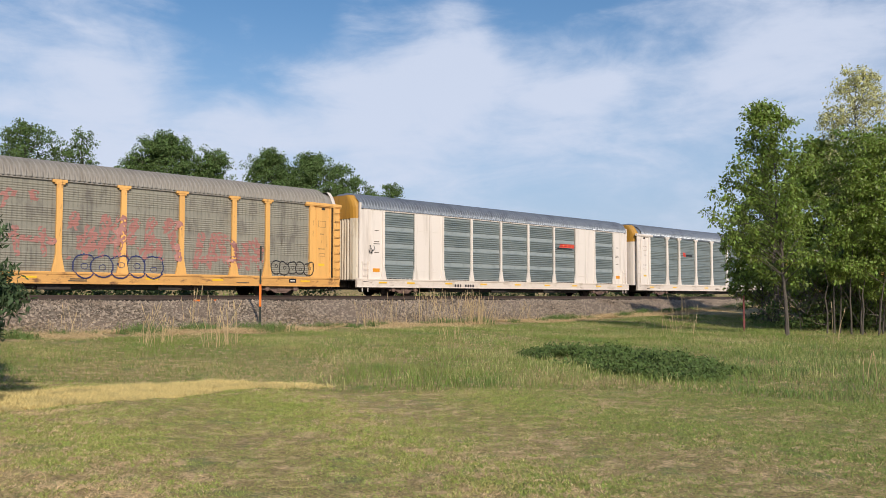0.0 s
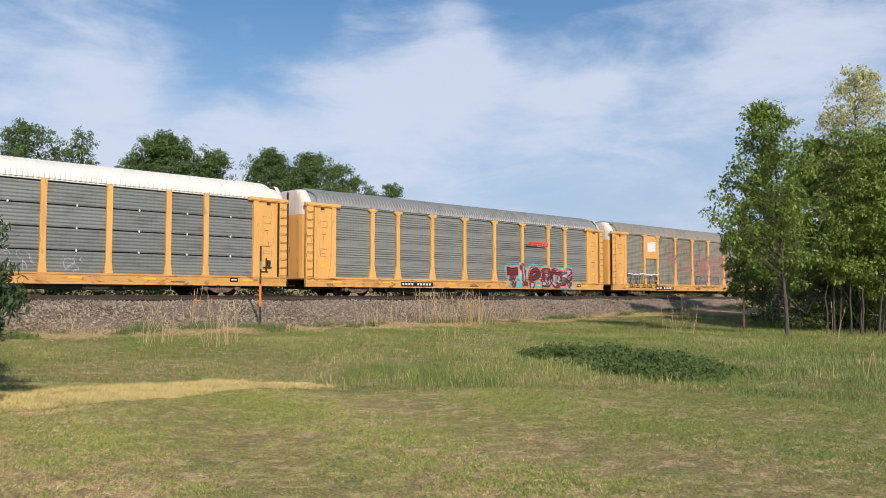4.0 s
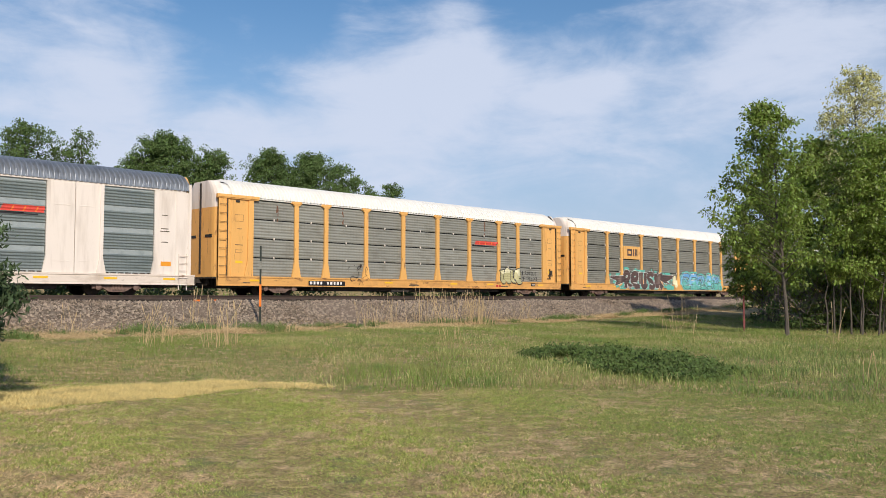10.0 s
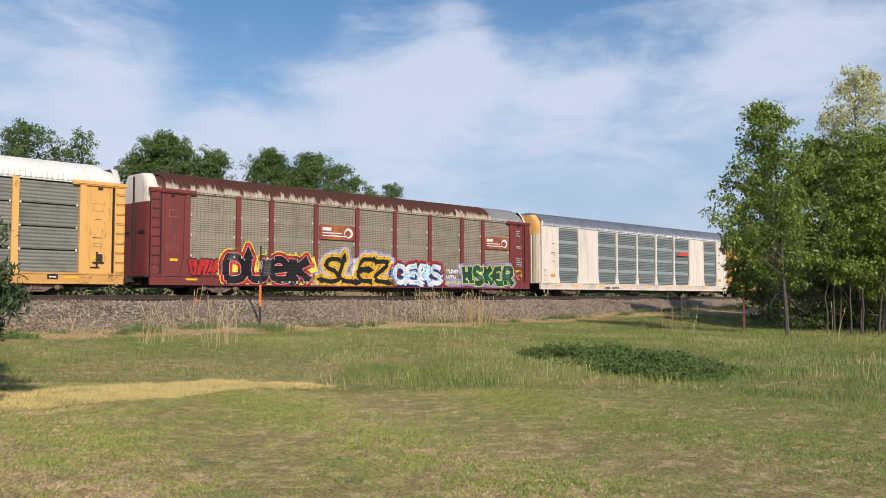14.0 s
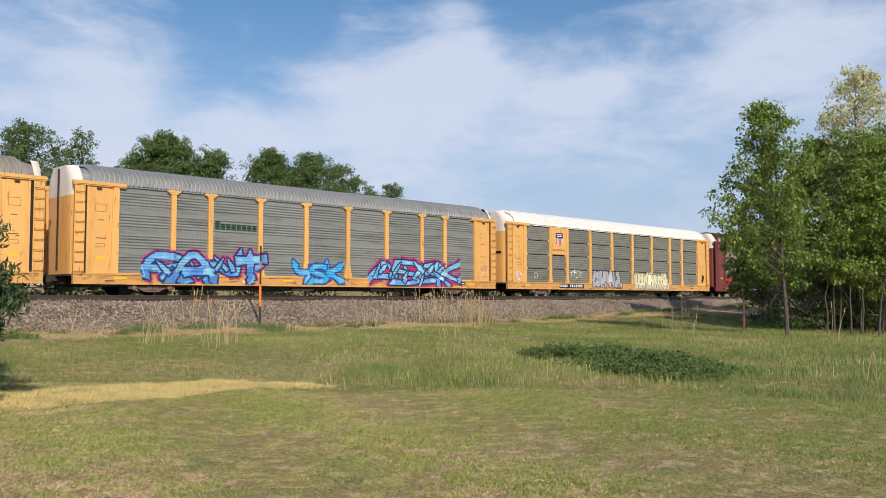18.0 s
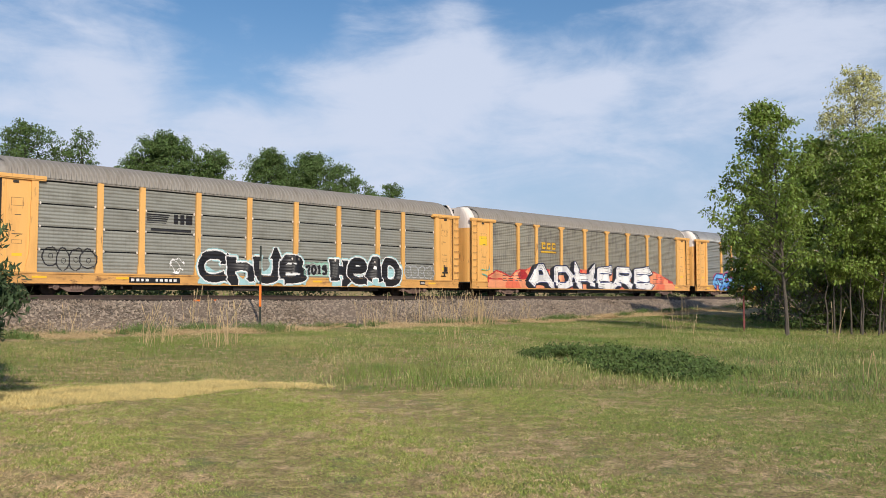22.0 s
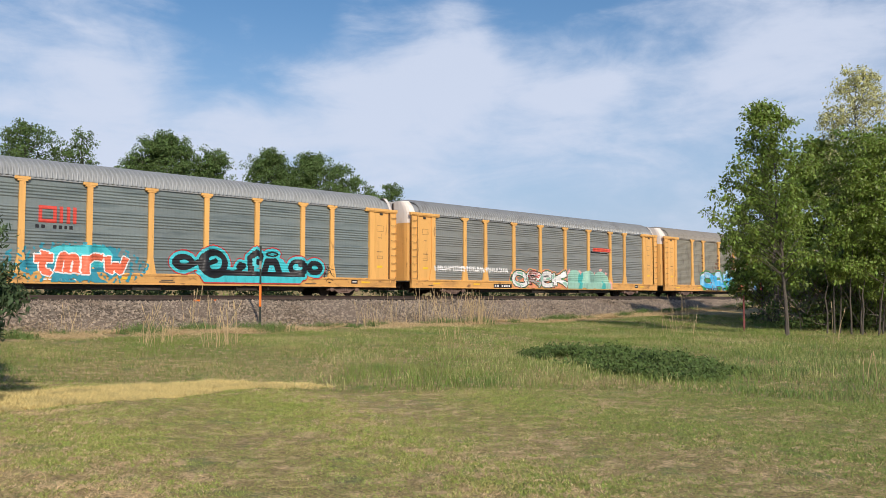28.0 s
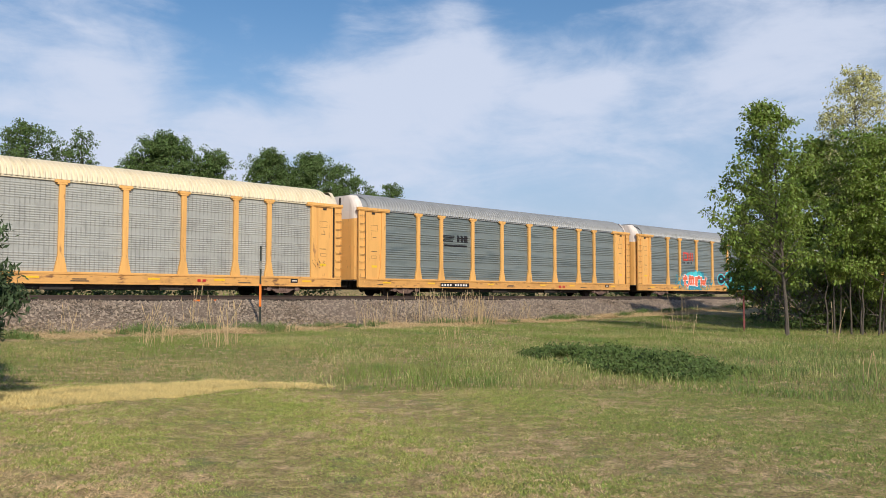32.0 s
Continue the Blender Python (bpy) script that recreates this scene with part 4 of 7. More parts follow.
class Wall:
    """A fine grid over a stretch of a car's side, on which paint is laid."""

    def __init__(self, car, x0, x1, z0, z1, style="plaid", white=False, board=False):
        self.car, self.style, self.white, self.board = car, style, white, board
        self.x0, self.z0 = x0 - 0.3, z0 - 0.0
        self.nx, self.nz = int((x1 - x0 + 0.6) / CELL), int((z1 - z0 + 0.3) / CELL)
        gx, gz_ = np.meshgrid(self.x0 + (np.arange(self.nx) + 0.5) * CELL, self.z0 + (np.arange(self.nz) + 0.5) * CELL, indexing="ij")
        self.X, self.Z = gx, gz_
        self.ink = np.full(gx.shape, -1)
        self.mats = []

    def noise(self, scale, seed):
        return patchy(self.X, self.Z, scale, seed)

    def word(self, *rows, **more):
        return functools.reduce(np.logical_or, self.letters(*rows, **more))

    def printed(self, text, x0, x1, z0, z1, seed=0, jitter=0.1, swell=0.95):
        """Plain small words in the built-in font."""
        rng = random.Random(seed)
        found = []
        w = (x1 - x0) / len(text)
        for i, ch in enumerate(text):
            if ch == " ":
                continue
            lw = w * swell * rng.uniform(1 - jitter, 1 + jitter) * (0.55 if ch in "iIl1!" else 1.0)
            lh = (z1 - z0) * rng.uniform(1 - jitter, 1.0)
            cx = x0 + (i + 0.5) * w
            cz = z0 + lh / 2 + rng.uniform(0, (z1 - z0) - lh)
            a = rng.uniform(-jitter, jitter) * 0.9
            dx, dz = self.X - cx, self.Z - cz
            m = np.zeros(self.X.shape, bool)
            wob = 0.05 * (patchy(self.X, self.Z, 4.0, seed + i) - 0.5) * jitter * 8
            u = (dx * math.cos(a) + dz * math.sin(a) + wob) / lw + 0.5
            v = (-dx * math.sin(a) + dz * math.cos(a) + wob) / lh + 0.5
            near = (u > -0.02) & (u < 1.02) & (v > -0.02) & (v < 1.02)
            pu, pv = u[near], v[near]
            hit = np.zeros(pu.shape, bool)
            for (ax, ay), (bx, by), (cx2, cy2) in glyph(ch):
                d1 = (pu - bx) * (ay - by) - (ax - bx) * (pv - by)
                d2 = (pu - cx2) * (by - cy2) - (bx - cx2) * (pv - cy2)
                d3 = (pu - ax) * (cy2 - ay) - (cx2 - ax) * (pv - ay)
                hit |= ((d1 >= 0) & (d2 >= 0) & (d3 >= 0)) | ((d1 <= 0) & (d2 <= 0) & (d3 <= 0))
            m[near] |= hit
            found.append(m)
        return functools.reduce(np.logical_or, found)

    def stroke(self, pts, t, flare=0.0, closed=False):
        """A brush line through pts, square at its ends; flare widens the ends."""
        m = np.zeros(self.X.shape, bool)
        pts = list(pts) + ([pts[0]] if closed else [])
        last = len(pts) - 2
        for i, ((ax, az), (bx, bz)) in enumerate(zip(pts, pts[1:])):
            dx, dz = bx - ax, bz - az
            ln = math.hypot(dx, dz) + 1e-9
            q = ((self.X - ax) * dx + (self.Z - az) * dz) / ln
            r = np.abs((self.X - ax) * dz - (self.Z - az) * dx) / ln
            wide = t
            if flare:
                f = np.zeros(q.shape)
                if i == 0:
                    f = np.maximum(f, 1 - q / (0.9 * ln))
                if i == last:
                    f = np.maximum(f, 1 - (ln - q) / (0.9 * ln))
                wide = t * (1 + flare * np.clip(f, 0, 1) ** 2)
            m |= (q >= 0) & (q <= ln) & (r < wide)
            if closed or i:
                m |= np.hypot(self.X - ax, self.Z - az) < t
        return m

    def poly(self, pts):
        inside = np.zeros(self.X.shape, bool)
        for (ax, az), (bx, bz) in zip(pts, pts[1:] + pts[:1]):
            if az != bz:
                inside ^= ((az > self.Z) != (bz > self.Z)) & (self.X < (bx - ax) * (self.Z - az) / (bz - az) + ax)
        return inside

    def letters(self, text, x0, x1, z0, z1, seed=0, lean=0.0, jitter=0.12, swell=1.12, thick=0.13, spike=0.0, flare=0.5, soft=1):
        """One mask for each letter, drawn with a broad brush; spike adds barbs at the ends of its strokes."""
        rng = random.Random(seed)
        found = []
        w = (x1 - x0) / len(text)
        for i, ch in enumerate(text):
            if ch == " ":
                continue
            lw = w * swell * rng.uniform(1 - jitter, 1 + jitter) * (0.55 if ch in "I1" else 1.0)
            lh = (z1 - z0) * rng.uniform(1 - jitter, 1.0)
            t = thick * (z1 - z0)
            cx, zb = x0 + (i + 0.5) * w, z0 + rng.uniform(0, (z1 - z0) - lh)
            a = rng.uniform(-jitter, jitter) * 0.6
            tz = min(t, lh * 0.3)
            m = np.zeros(self.X.shape, bool)
            for line in BRUSH[ch]:
                pts = []
                for u, v in line:
                    u, v = u + rng.uniform(-jitter, jitter) * 0.3, v + rng.uniform(-jitter, jitter) * 0.25
                    dx, dz = (u - 0.5) * max(lw - 2 * t, 0.2), (v - 0.5) * (lh - 2 * tz)
                    pts.append((cx + dx * math.cos(a) - dz * math.sin(a) + lean * dz, zb + lh / 2 + dz * math.cos(a) + dx * math.sin(a)))
                for k in range(soft if len(pts) > 2 else 0):
                    cut = [pts[0]]
                    for p, q in zip(pts, pts[1:]):
                        cut += [(p[0] * 0.75 + q[0] * 0.25, p[1] * 0.75 + q[1] * 0.25), (p[0] * 0.25 + q[0] * 0.75, p[1] * 0.25 + q[1] * 0.75)]
                    pts = cut + [pts[-1]]
                closed = math.hypot(pts[0][0] - pts[-1][0], pts[0][1] - pts[-1][1]) < 0.3 * t
                m |= self.stroke(pts, t, 0.0 if closed else flare)
                if spike and not closed:
                    for p, q in ((pts[0], pts[1]), (pts[-1], pts[-2])):
                        if rng.random() < spike:
                            dx, dz = p[0] - q[0], p[1] - q[1]
                            ln = math.hypot(dx, dz) + 1e-9
                            dx, dz = dx / ln, dz / ln
                            turn = rng.uniform(-0.7, 0.7)
                            tx, tz2 = dx * math.cos(turn) - dz * math.sin(turn), dx * math.sin(turn) + dz * math.cos(turn)
                            m |= self.poly([(p[0] - dz * t * 1.7 - dx * t * 0.4, p[1] + dx * t * 1.7 - dz * t * 0.4), (p[0] + tx * t * 3.2, p[1] + tz2 * t * 3.2), (p[0] + dz * t * 1.7 - dx * t * 0.4, p[1] - dx * t * 1.7 - dz * t * 0.4)])
            found.append(m)
        return found

    def slabs(self, *rows, **more):
        return functools.reduce(np.logical_or, self.groups(*rows, **more))

    def groups(self, count, x0, x1, z0, z1, seed=0, thick=0.10):
        """Groups of leaning strokes and bars, for paint whose shapes spell nothing."""
        rng = random.Random(seed)
        found = []
        w, h = (x1 - x0) / count, z1 - z0

        def stroke(ax, az, bx, bz, t):
            dx, dz = bx - ax, bz - az
            q = np.clip(((self.X - ax) * dx + (self.Z - az) * dz) / (dx * dx + dz * dz + 1e-9), 0, 1)
            return np.hypot(self.X - ax - q * dx, self.Z - az - q * dz) < t * (0.75 + 0.5 * q)

        for i in range(count):
            m = np.zeros(self.X.shape, bool)
            cx, t, a = x0 + (i + 0.5) * w, h * thick, rng.uniform(-0.25, 0.3)
            lo, hi = z0 + h * rng.uniform(0.06, 0.16), z1 - h * rng.uniform(0.06, 0.2)
            for k in (-1, 1):
                ex = cx + k * w * rng.uniform(0.22, 0.36)
                m |= stroke(ex - a * h * 0.5, lo, ex + a * h * 0.5, hi, t)
            for k in range(rng.choice((1, 2, 2))):
                zz = lo + (hi - lo) * rng.uniform(0.1, 0.95)
                m |= stroke(cx - w * 0.4, zz + rng.uniform(-0.2, 0.2) * h, cx + w * 0.42, zz + rng.uniform(-0.15, 0.25) * h, t * 0.9)
            found.append(m)
        return found

    def area(self, x0, x1, z0, z1, rough=0.0, seed=0):
        n = (self.noise(5.0, seed) - 0.5) * rough * 2 if rough else 0
        return (self.X > x0 + n) & (self.X < x1 + n) & (self.Z > z0 + n) & (self.Z < z1 + n)

    def oval(self, cx, cz, rx, rz, rough=0.0, seed=0):
        n = (self.noise(4.0, seed) - 0.5) * rough * 2 if rough else 0
        return ((self.X - cx) / rx) ** 2 + ((self.Z - cz) / rz) ** 2 < 1 + n

    def grow(self, m, r):
        k = int(round(r / CELL))
        out = m.copy()
        for i in range(-k, k + 1):
            for j in range(-k, k + 1):
                if i * i + j * j <= k * k + 0.5:
                    out |= self.shift(m, i, j)
        return out

    def shift(self, m, i, j):
        out = np.zeros_like(m)
        a, b = m.shape
        out[max(0, i):a + min(0, i), max(0, j):b + min(0, j)] = m[max(0, -i):a + min(0, -i), max(0, -j):b + min(0, -j)]
        return out

    def rim(self, m, r=CELL):
        return m & ~self.shrink(m, r)

    def shrink(self, m, r):
        return ~self.grow(~m, r)

    def paint(self, m, mat):
        if mat not in self.mats:
            self.mats.append(mat)
        self.ink[m] = self.mats.index(mat)
        return self

    def surface(self, x, z):
        """How far the side stands out at each place."""
        if self.board:
            return np.full(x.shape, 1.56)
        prof = panel_profile("bandw" if self.white else self.style)
        zz = z - PANEL_Z0
        if self.style == "tier" and not self.white:
            zz = np.mod(zz, (PANEL_Z1 - PANEL_Z0) / 4)
        out = SIDE_Y - 0.035 + np.interp(zz, [q[0] for q in prof], [q[1] for q in prof])
        foot = np.interp(z - 0.95, (0, 0.07, 0.68, 0.8), (0.27, 0.27, 0.15, 0.13))
        for px in (POST_X if not self.white else (-4.27, -1.42, 1.42, 4.27)):
            out = np.where(np.abs(x - px) < foot + 0.01, SIDE_Y + 0.10, out)
        out = np.where(np.abs(x) > 11.55, np.maximum(out, SIDE_Y + 0.1), out)
        out = np.where(z < 1.02, np.maximum(out, 1.55), out)
        return np.where(z < 0.985, 1.63, out)

    def done(self, name, label):
        nx, nz = self.nx + 1, self.nz + 1
        gx, gz_ = np.meshgrid(self.x0 + np.arange(nx) * CELL, self.z0 + np.arange(nz) * CELL, indexing="ij")
        e = 0.012
        y = np.max([self.surface(gx + a, gz_ + b) for a in (-e, 0, e) for b in (-e, 0, e)], axis=0) + 0.006
        verts = np.stack([gx, -y, gz_], -1).reshape(-1, 3)
        # cells of one colour on a stretch that is level along x become one face
        level = np.abs(np.diff(y, axis=0)) < 1e-6
        level = level[:, :-1] & level[:, 1:]
        same = np.zeros(self.ink.shape, bool)
        same[1:] = (self.ink[1:] == self.ink[:-1]) & level[1:] & level[:-1]
        last = np.ones(self.ink.shape, bool)
        last[:-1] = ~same[1:]
        row, first = np.nonzero(((self.ink >= 0) & ~same).T)
        row2, final = np.nonzero(((self.ink >= 0) & last).T)
        a, b = first * nz + row, (final + 1) * nz + row
        faces = np.stack([a, b, b + 1, a + 1], 1)
        used, inv = np.unique(faces, return_inverse=True)
        me = fast_mesh(name, verts[used], inv.reshape(-1, 4), self.mats[0])
        for m in self.mats[1:]:
            me.materials.append(m)
        me.polygons.foreach_set("material_index", self.ink[first, row].astype(np.int32))
        o = new(name, me)
        o.parent = self.car
        return tagged(o, label)


def spray(name, colour, wear=0.1):
    return material("paint_" + name, colour, 0.5, second=tuple(c * 0.75 for c in colour), scale=2.0, stretch=(2, 2, 0.5), cover=0.5, fine=wear, fine_scale=20, bump=0.05, bump_scale=30)


INK = {n: spray(n, c) for n, c in dict(
    khaki=(0.44, 0.41, 0.22), black=(0.015, 0.014, 0.016), white=(0.78, 0.76, 0.74), red=(0.50, 0.03, 0.03), coral=(0.75, 0.16, 0.08), salmon=(0.78, 0.30, 0.15), orange=(0.75, 0.22, 0.03), yellow=(0.80, 0.62, 0.06), gold=(0.65, 0.38, 0.03), amber=(0.72, 0.42, 0.03),
    green=(0.03, 0.28, 0.08), lime=(0.50, 0.62, 0.12), darkgreen=(0.01, 0.11, 0.06), teal=(0.06, 0.42, 0.40), turquoise=(0.06, 0.50, 0.56), sky=(0.20, 0.47, 0.66), blue=(0.03, 0.20, 0.52), cyan=(0.05, 0.40, 0.70),
    navy=(0.02, 0.03, 0.12), magenta=(0.50, 0.03, 0.16), pink=(0.75, 0.38, 0.34), aqua=(0.36, 0.58, 0.60), sea=(0.12, 0.44, 0.37), lagoon=(0.035, 0.27, 0.36), azure=(0.14, 0.36, 0.66), paleblue=(0.36, 0.58, 0.74), royal=(0.04, 0.06, 0.30), purple=(0.30, 0.22, 0.45), lavender=(0.42, 0.38, 0.48), silver=(0.42, 0.43, 0.44), mint=(0.30, 0.52, 0.42), cream=(0.72, 0.68, 0.45), brown=(0.10, 0.06, 0.05), maroon=(0.14, 0.025, 0.03),
    faded=(0.37, 0.165, 0.14), cobalt=(0.08, 0.24, 0.56), oxide=(0.17, 0.085, 0.05), logored=(0.62, 0.065, 0.045), deepgreen=(0.02, 0.06, 0.035)).items()}


def scribble(w, x0, x1, z0, z1, seed, scale=7.0, width=0.035):
    n = w.noise(scale, seed)
    k = w.noise(scale * 0.8, seed + 5)
    return ((np.abs(n - 0.5) < width) | (np.abs(k - 0.47) < width * 0.7)) & w.oval((x0 + x1) / 2, (z0 + z1) / 2, (x1 - x0) / 2, (z1 - z0) / 2)


def plate(car, x0, x1, z0, z1, ground="black", ink="white"):
    """A stencilled number as plain bars on its plate."""
    w = Wall(car, x0, x1, z0, z1)
    if ground:
        w.paint(w.area(x0, x1, z0, z1), INK[ground])
    n = max(5, int((x1 - x0) / 0.24))
    for i in range(n):
        if i == n * 2 // 5:
            continue
        a = x0 + 0.1 + i * (x1 - x0 - 0.2) / n
        w.paint(w.area(a, a + (x1 - x0) / n * 0.55, z0 + 0.06, z1 - 0.05), INK[ink])
    w.done("number_plate" if ground else "number_marks", "stencilled number on the sill")


def wedge(car, x0, x1, z0, z1, style, white=False):
    """A slanting orange-red emblem bar over a dark streak."""
    w = Wall(car, x0, x1, z0, z1, style, white)
    sl = (w.Z - z0) * 0.5
    w.paint((w.X > x0 + 0.15 + sl) & (w.X < x1 + sl * 0.4) & (w.Z > z0 + 0.13) & (w.Z < z1), INK["logored"])
    for i in range(3):
        a = x0 + 0.55 + i * (x1 - x0) / 4
        w.paint((w.X > a + sl) & (w.X < a + 0.06 + sl) & (w.Z > z0 + 0.16) & (w.Z < z1 - 0.03), INK["orange"])
    w.paint((w.X > x0) & (w.X < x1 - 0.2) & (w.Z > z0) & (w.Z < z0 + 0.11 - (w.X - x0) * 0.03), INK["black"])
    w.done("emblem", "slanted orange-red emblem bar")


def worm(car, x0, x1, z0, z1, style, ink, board=False):
    """A ring and two bars in one flat colour."""
    w = Wall(car, x0, x1, z0, z1, style, board=board)
    xm, t = x0 + (x1 - x0) * 0.46, 0.15
    ring = w.area(x0, xm, z0, z1) & ~w.area(x0 + t, xm - t, z0 + t, z1 - t)
    w.paint(ring, INK[ink])
    for a in (xm + 0.14, xm + 0.42, x1 - t):
        w.paint(w.area(a, a + t, z0 - (0.05 if a > xm + 0.5 else 0), z1), INK[ink])
    w.done("emblem", "flat emblem of a ring and bars")


def stripes_emblem(car, x0, x1, z0, z1, style):
    w = Wall(car, x0, x1, z0, z1, style)
    zt, zm = z1, z0 + (z1 - z0) * 0.45
    xm = x0 + (x1 - x0) * 0.5
    for i in range(5):
        a = zm + (zt - zm) * i / 5
        w.paint((w.Z > a) & (w.Z < a + 0.05) & (w.X > x0) & (w.X < xm - (zt - w.Z) * 0.5), INK["black"])
    for i, (a, b) in enumerate(((0.58, 0.66), (0.72, 0.80), (0.84, 0.98))):
        w.paint(w.area(x0 + (x1 - x0) * a, x0 + (x1 - x0) * b, zm, zt), INK["black"])
    w.paint(w.area(x0 + (x1 - x0) * 0.58, x0 + (x1 - x0) * 0.98, (zm + zt) / 2 - 0.04, (zm + zt) / 2 + 0.05), INK["black"])
    w.paint(w.area(x0 + 0.2, x1 - 0.1, z0 + 0.02, z0 + 0.16), INK["black"])
    w.done("emblem", "black striped emblem over a bar")


def board(car, x0, x1, z0, z1, mat, label=""):
    return part("emblem_board", boxes((x0, x1, -1.555, -1.49, z0, z1), bevel=0.008), mat, car, label)


def piece(car, text, x0, x1, z0, z1, style, fill, seed, line="black", halo=None, back=None, tone=None, top=None, inner=None, inline=None, shine=None, lean=0.0, jitter=0.12, slabs=0, spread=0.22, label="sprayed lettering", shadow=None, cast=(1, -1), deep=5, swell=1.12, edge=0.06, rim=0.07, thick=0.13, spike=0.0, flare=0.5, soft=1, swathe=0.5, tangle=0):
    """A graffiti piece: back cloud, halo, then letter by letter shadow, outline, graded fill, inner patches, inline and shine."""
    w = Wall(car, x0, x1, z0, z1, style)
    found = w.groups(slabs, x0, x1, z0 + 0.05, z1, seed, thick) if slabs else w.letters(text, x0, x1, z0 + 0.04, z1 - 0.02, seed, lean, jitter, swell, thick, spike, flare, soft)
    # loose blades between the letters
    rng = random.Random(seed + 77)
    for i in range(tangle):
        bx, bz, a = x0 + (x1 - x0) * (i + rng.random()) / tangle, z0 + (z1 - z0) * rng.uniform(0.0, 0.6), rng.choice((rng.uniform(0.5, 1.2), rng.uniform(1.9, 2.6)))
        ln, wd = (z1 - z0) * rng.uniform(0.45, 0.75), (z1 - z0) * rng.uniform(0.05, 0.09)
        ca, sa = math.cos(a), math.sin(a)
        found.append(w.poly([(bx - sa * wd, bz + ca * wd), (bx + ca * ln * 0.6 - sa * wd * 0.7, bz + sa * ln * 0.6 + ca * wd * 0.7), (bx + ca * ln, bz + sa * ln), (bx + ca * ln * 0.5 + sa * wd, bz + sa * ln * 0.5 - ca * wd), (bx + sa * wd, bz - ca * wd)]))
    m = functools.reduce(np.logical_or, found)
    n = w.noise(6.0, seed + 2)
    if back:
        cloud = w.grow(m, spread) & (n > 0.30)
        cloud |= w.area(x0, x1, z0, z0 + (z1 - z0) * swathe, 0.2, seed) & (w.noise(3.0, seed + 9) > 0.35)
        w.paint(cloud, INK[back[0]])
        if len(back) > 1:
            w.paint(w.grow(m, spread * 0.55) & (w.noise(5.0, seed + 4) > 0.36), INK[back[1]])
    if halo:
        w.paint(w.grow(m, edge + rim), INK[halo])
    if shadow:
        sh = m.copy()
        for k in range(1, deep + 1):
            sh |= w.shift(m, cast[0] * k, int(cast[1] * k))
        if halo:
            w.paint(w.grow(sh, edge + rim), INK[halo])
        w.paint(w.grow(sh, edge * 0.5), INK[shadow])
    level = (w.Z - z0) / (z1 - z0) + (n - 0.5) * 0.6
    for k in list(range(0, len(found), 2)) + list(range(1, len(found), 2)):
        one = found[k]
        w.paint(w.grow(one, edge), INK[line])
        w.paint(one, INK[fill])
        if tone:
            w.paint(one & (level < 0.42), INK[tone])
        if top:
            w.paint(one & (level > 0.72), INK[top])
        if inner:
            w.paint(w.shrink(one, 0.06) & (w.noise(4.5, seed + 11 + k) > 0.58), INK[inner])
        if inline:
            w.paint(w.rim(w.shrink(one, 0.06), 0.04), INK[inline])
        if shine:
            w.paint(one & ~w.shift(one, 1, -1) & (n > 0.5), INK[shine])
    w.done("graffiti", label)


def lettering(car, text, x0, x1, z, out, ink="black"):
    """A printed line of the built-in font, flat on the side of a car."""
    cu = bpy.data.curves.new("lettering", "FONT")
    cu.body, cu.resolution_u = text, 2
    ob = bpy.data.objects.new("lettering", cu)
    me = bpy.data.meshes.new_from_object(ob)
    wide = max(v.co.x for v in me.vertices)
    me.transform(Matrix((((x1 - x0) / wide, 0, 0, x0), (0, 0, 0, -out - 0.006), (0, (x1 - x0) / wide * 1.15, 0, z), (0, 0, 0, 1))))
    bpy.data.objects.remove(ob)
    bpy.data.curves.remove(cu)
    me.materials.clear()
    me.materials.append(INK[ink])
    o = new("lettering", me)
    o.parent = car
    return tagged(o, "printed words on the board")


def bubble_tag(car, x0, x1, z0, z1, style, ink, seed, count, fill=None, label="sprayed bubble outline graffiti"):
    """Fat overlapping loops, outlined one over the other."""
    rng = random.Random(seed)
    w = Wall(car, x0, x1, z0, z1, style)
    step, h = (x1 - x0) / count, z1 - z0
    for i in list(range(0, count, 2)) + list(range(1, count, 2)):
        cx, cz = x0 + (i + 0.5) * step, z0 + h * rng.uniform(0.42, 0.56)
        loop = w.oval(cx, cz, step * rng.uniform(0.55, 0.72), h * rng.uniform(0.38, 0.46), 0.12, seed + i)
        loop |= w.oval(cx + step * rng.uniform(-0.3, 0.3), z0 + h * 0.72, step * 0.36, h * 0.24)
        if fill:
            w.paint(loop, INK[fill])
        else:
            w.ink[w.shrink(loop, CELL * 1.5)] = -1
        w.paint(w.rim(loop, CELL * 1.5), INK[ink])
        w.paint(w.rim(w.oval(cx + step * 0.05, cz + h * rng.uniform(-0.08, 0.1), step * 0.2, h * 0.11), CELL), INK[ink])
    w.done("graffiti", label)


def loose_tag(car, x0, x1, z0, z1, style, ink, seed, scale=7.0, width=0.035, label="small sprayed scrawl"):
    w = Wall(car, x0, x1, z0, z1, style)
    w.paint(scribble(w, x0, x1, z0, z1, seed, scale, width), INK[ink])
    w.done("graffiti", label)


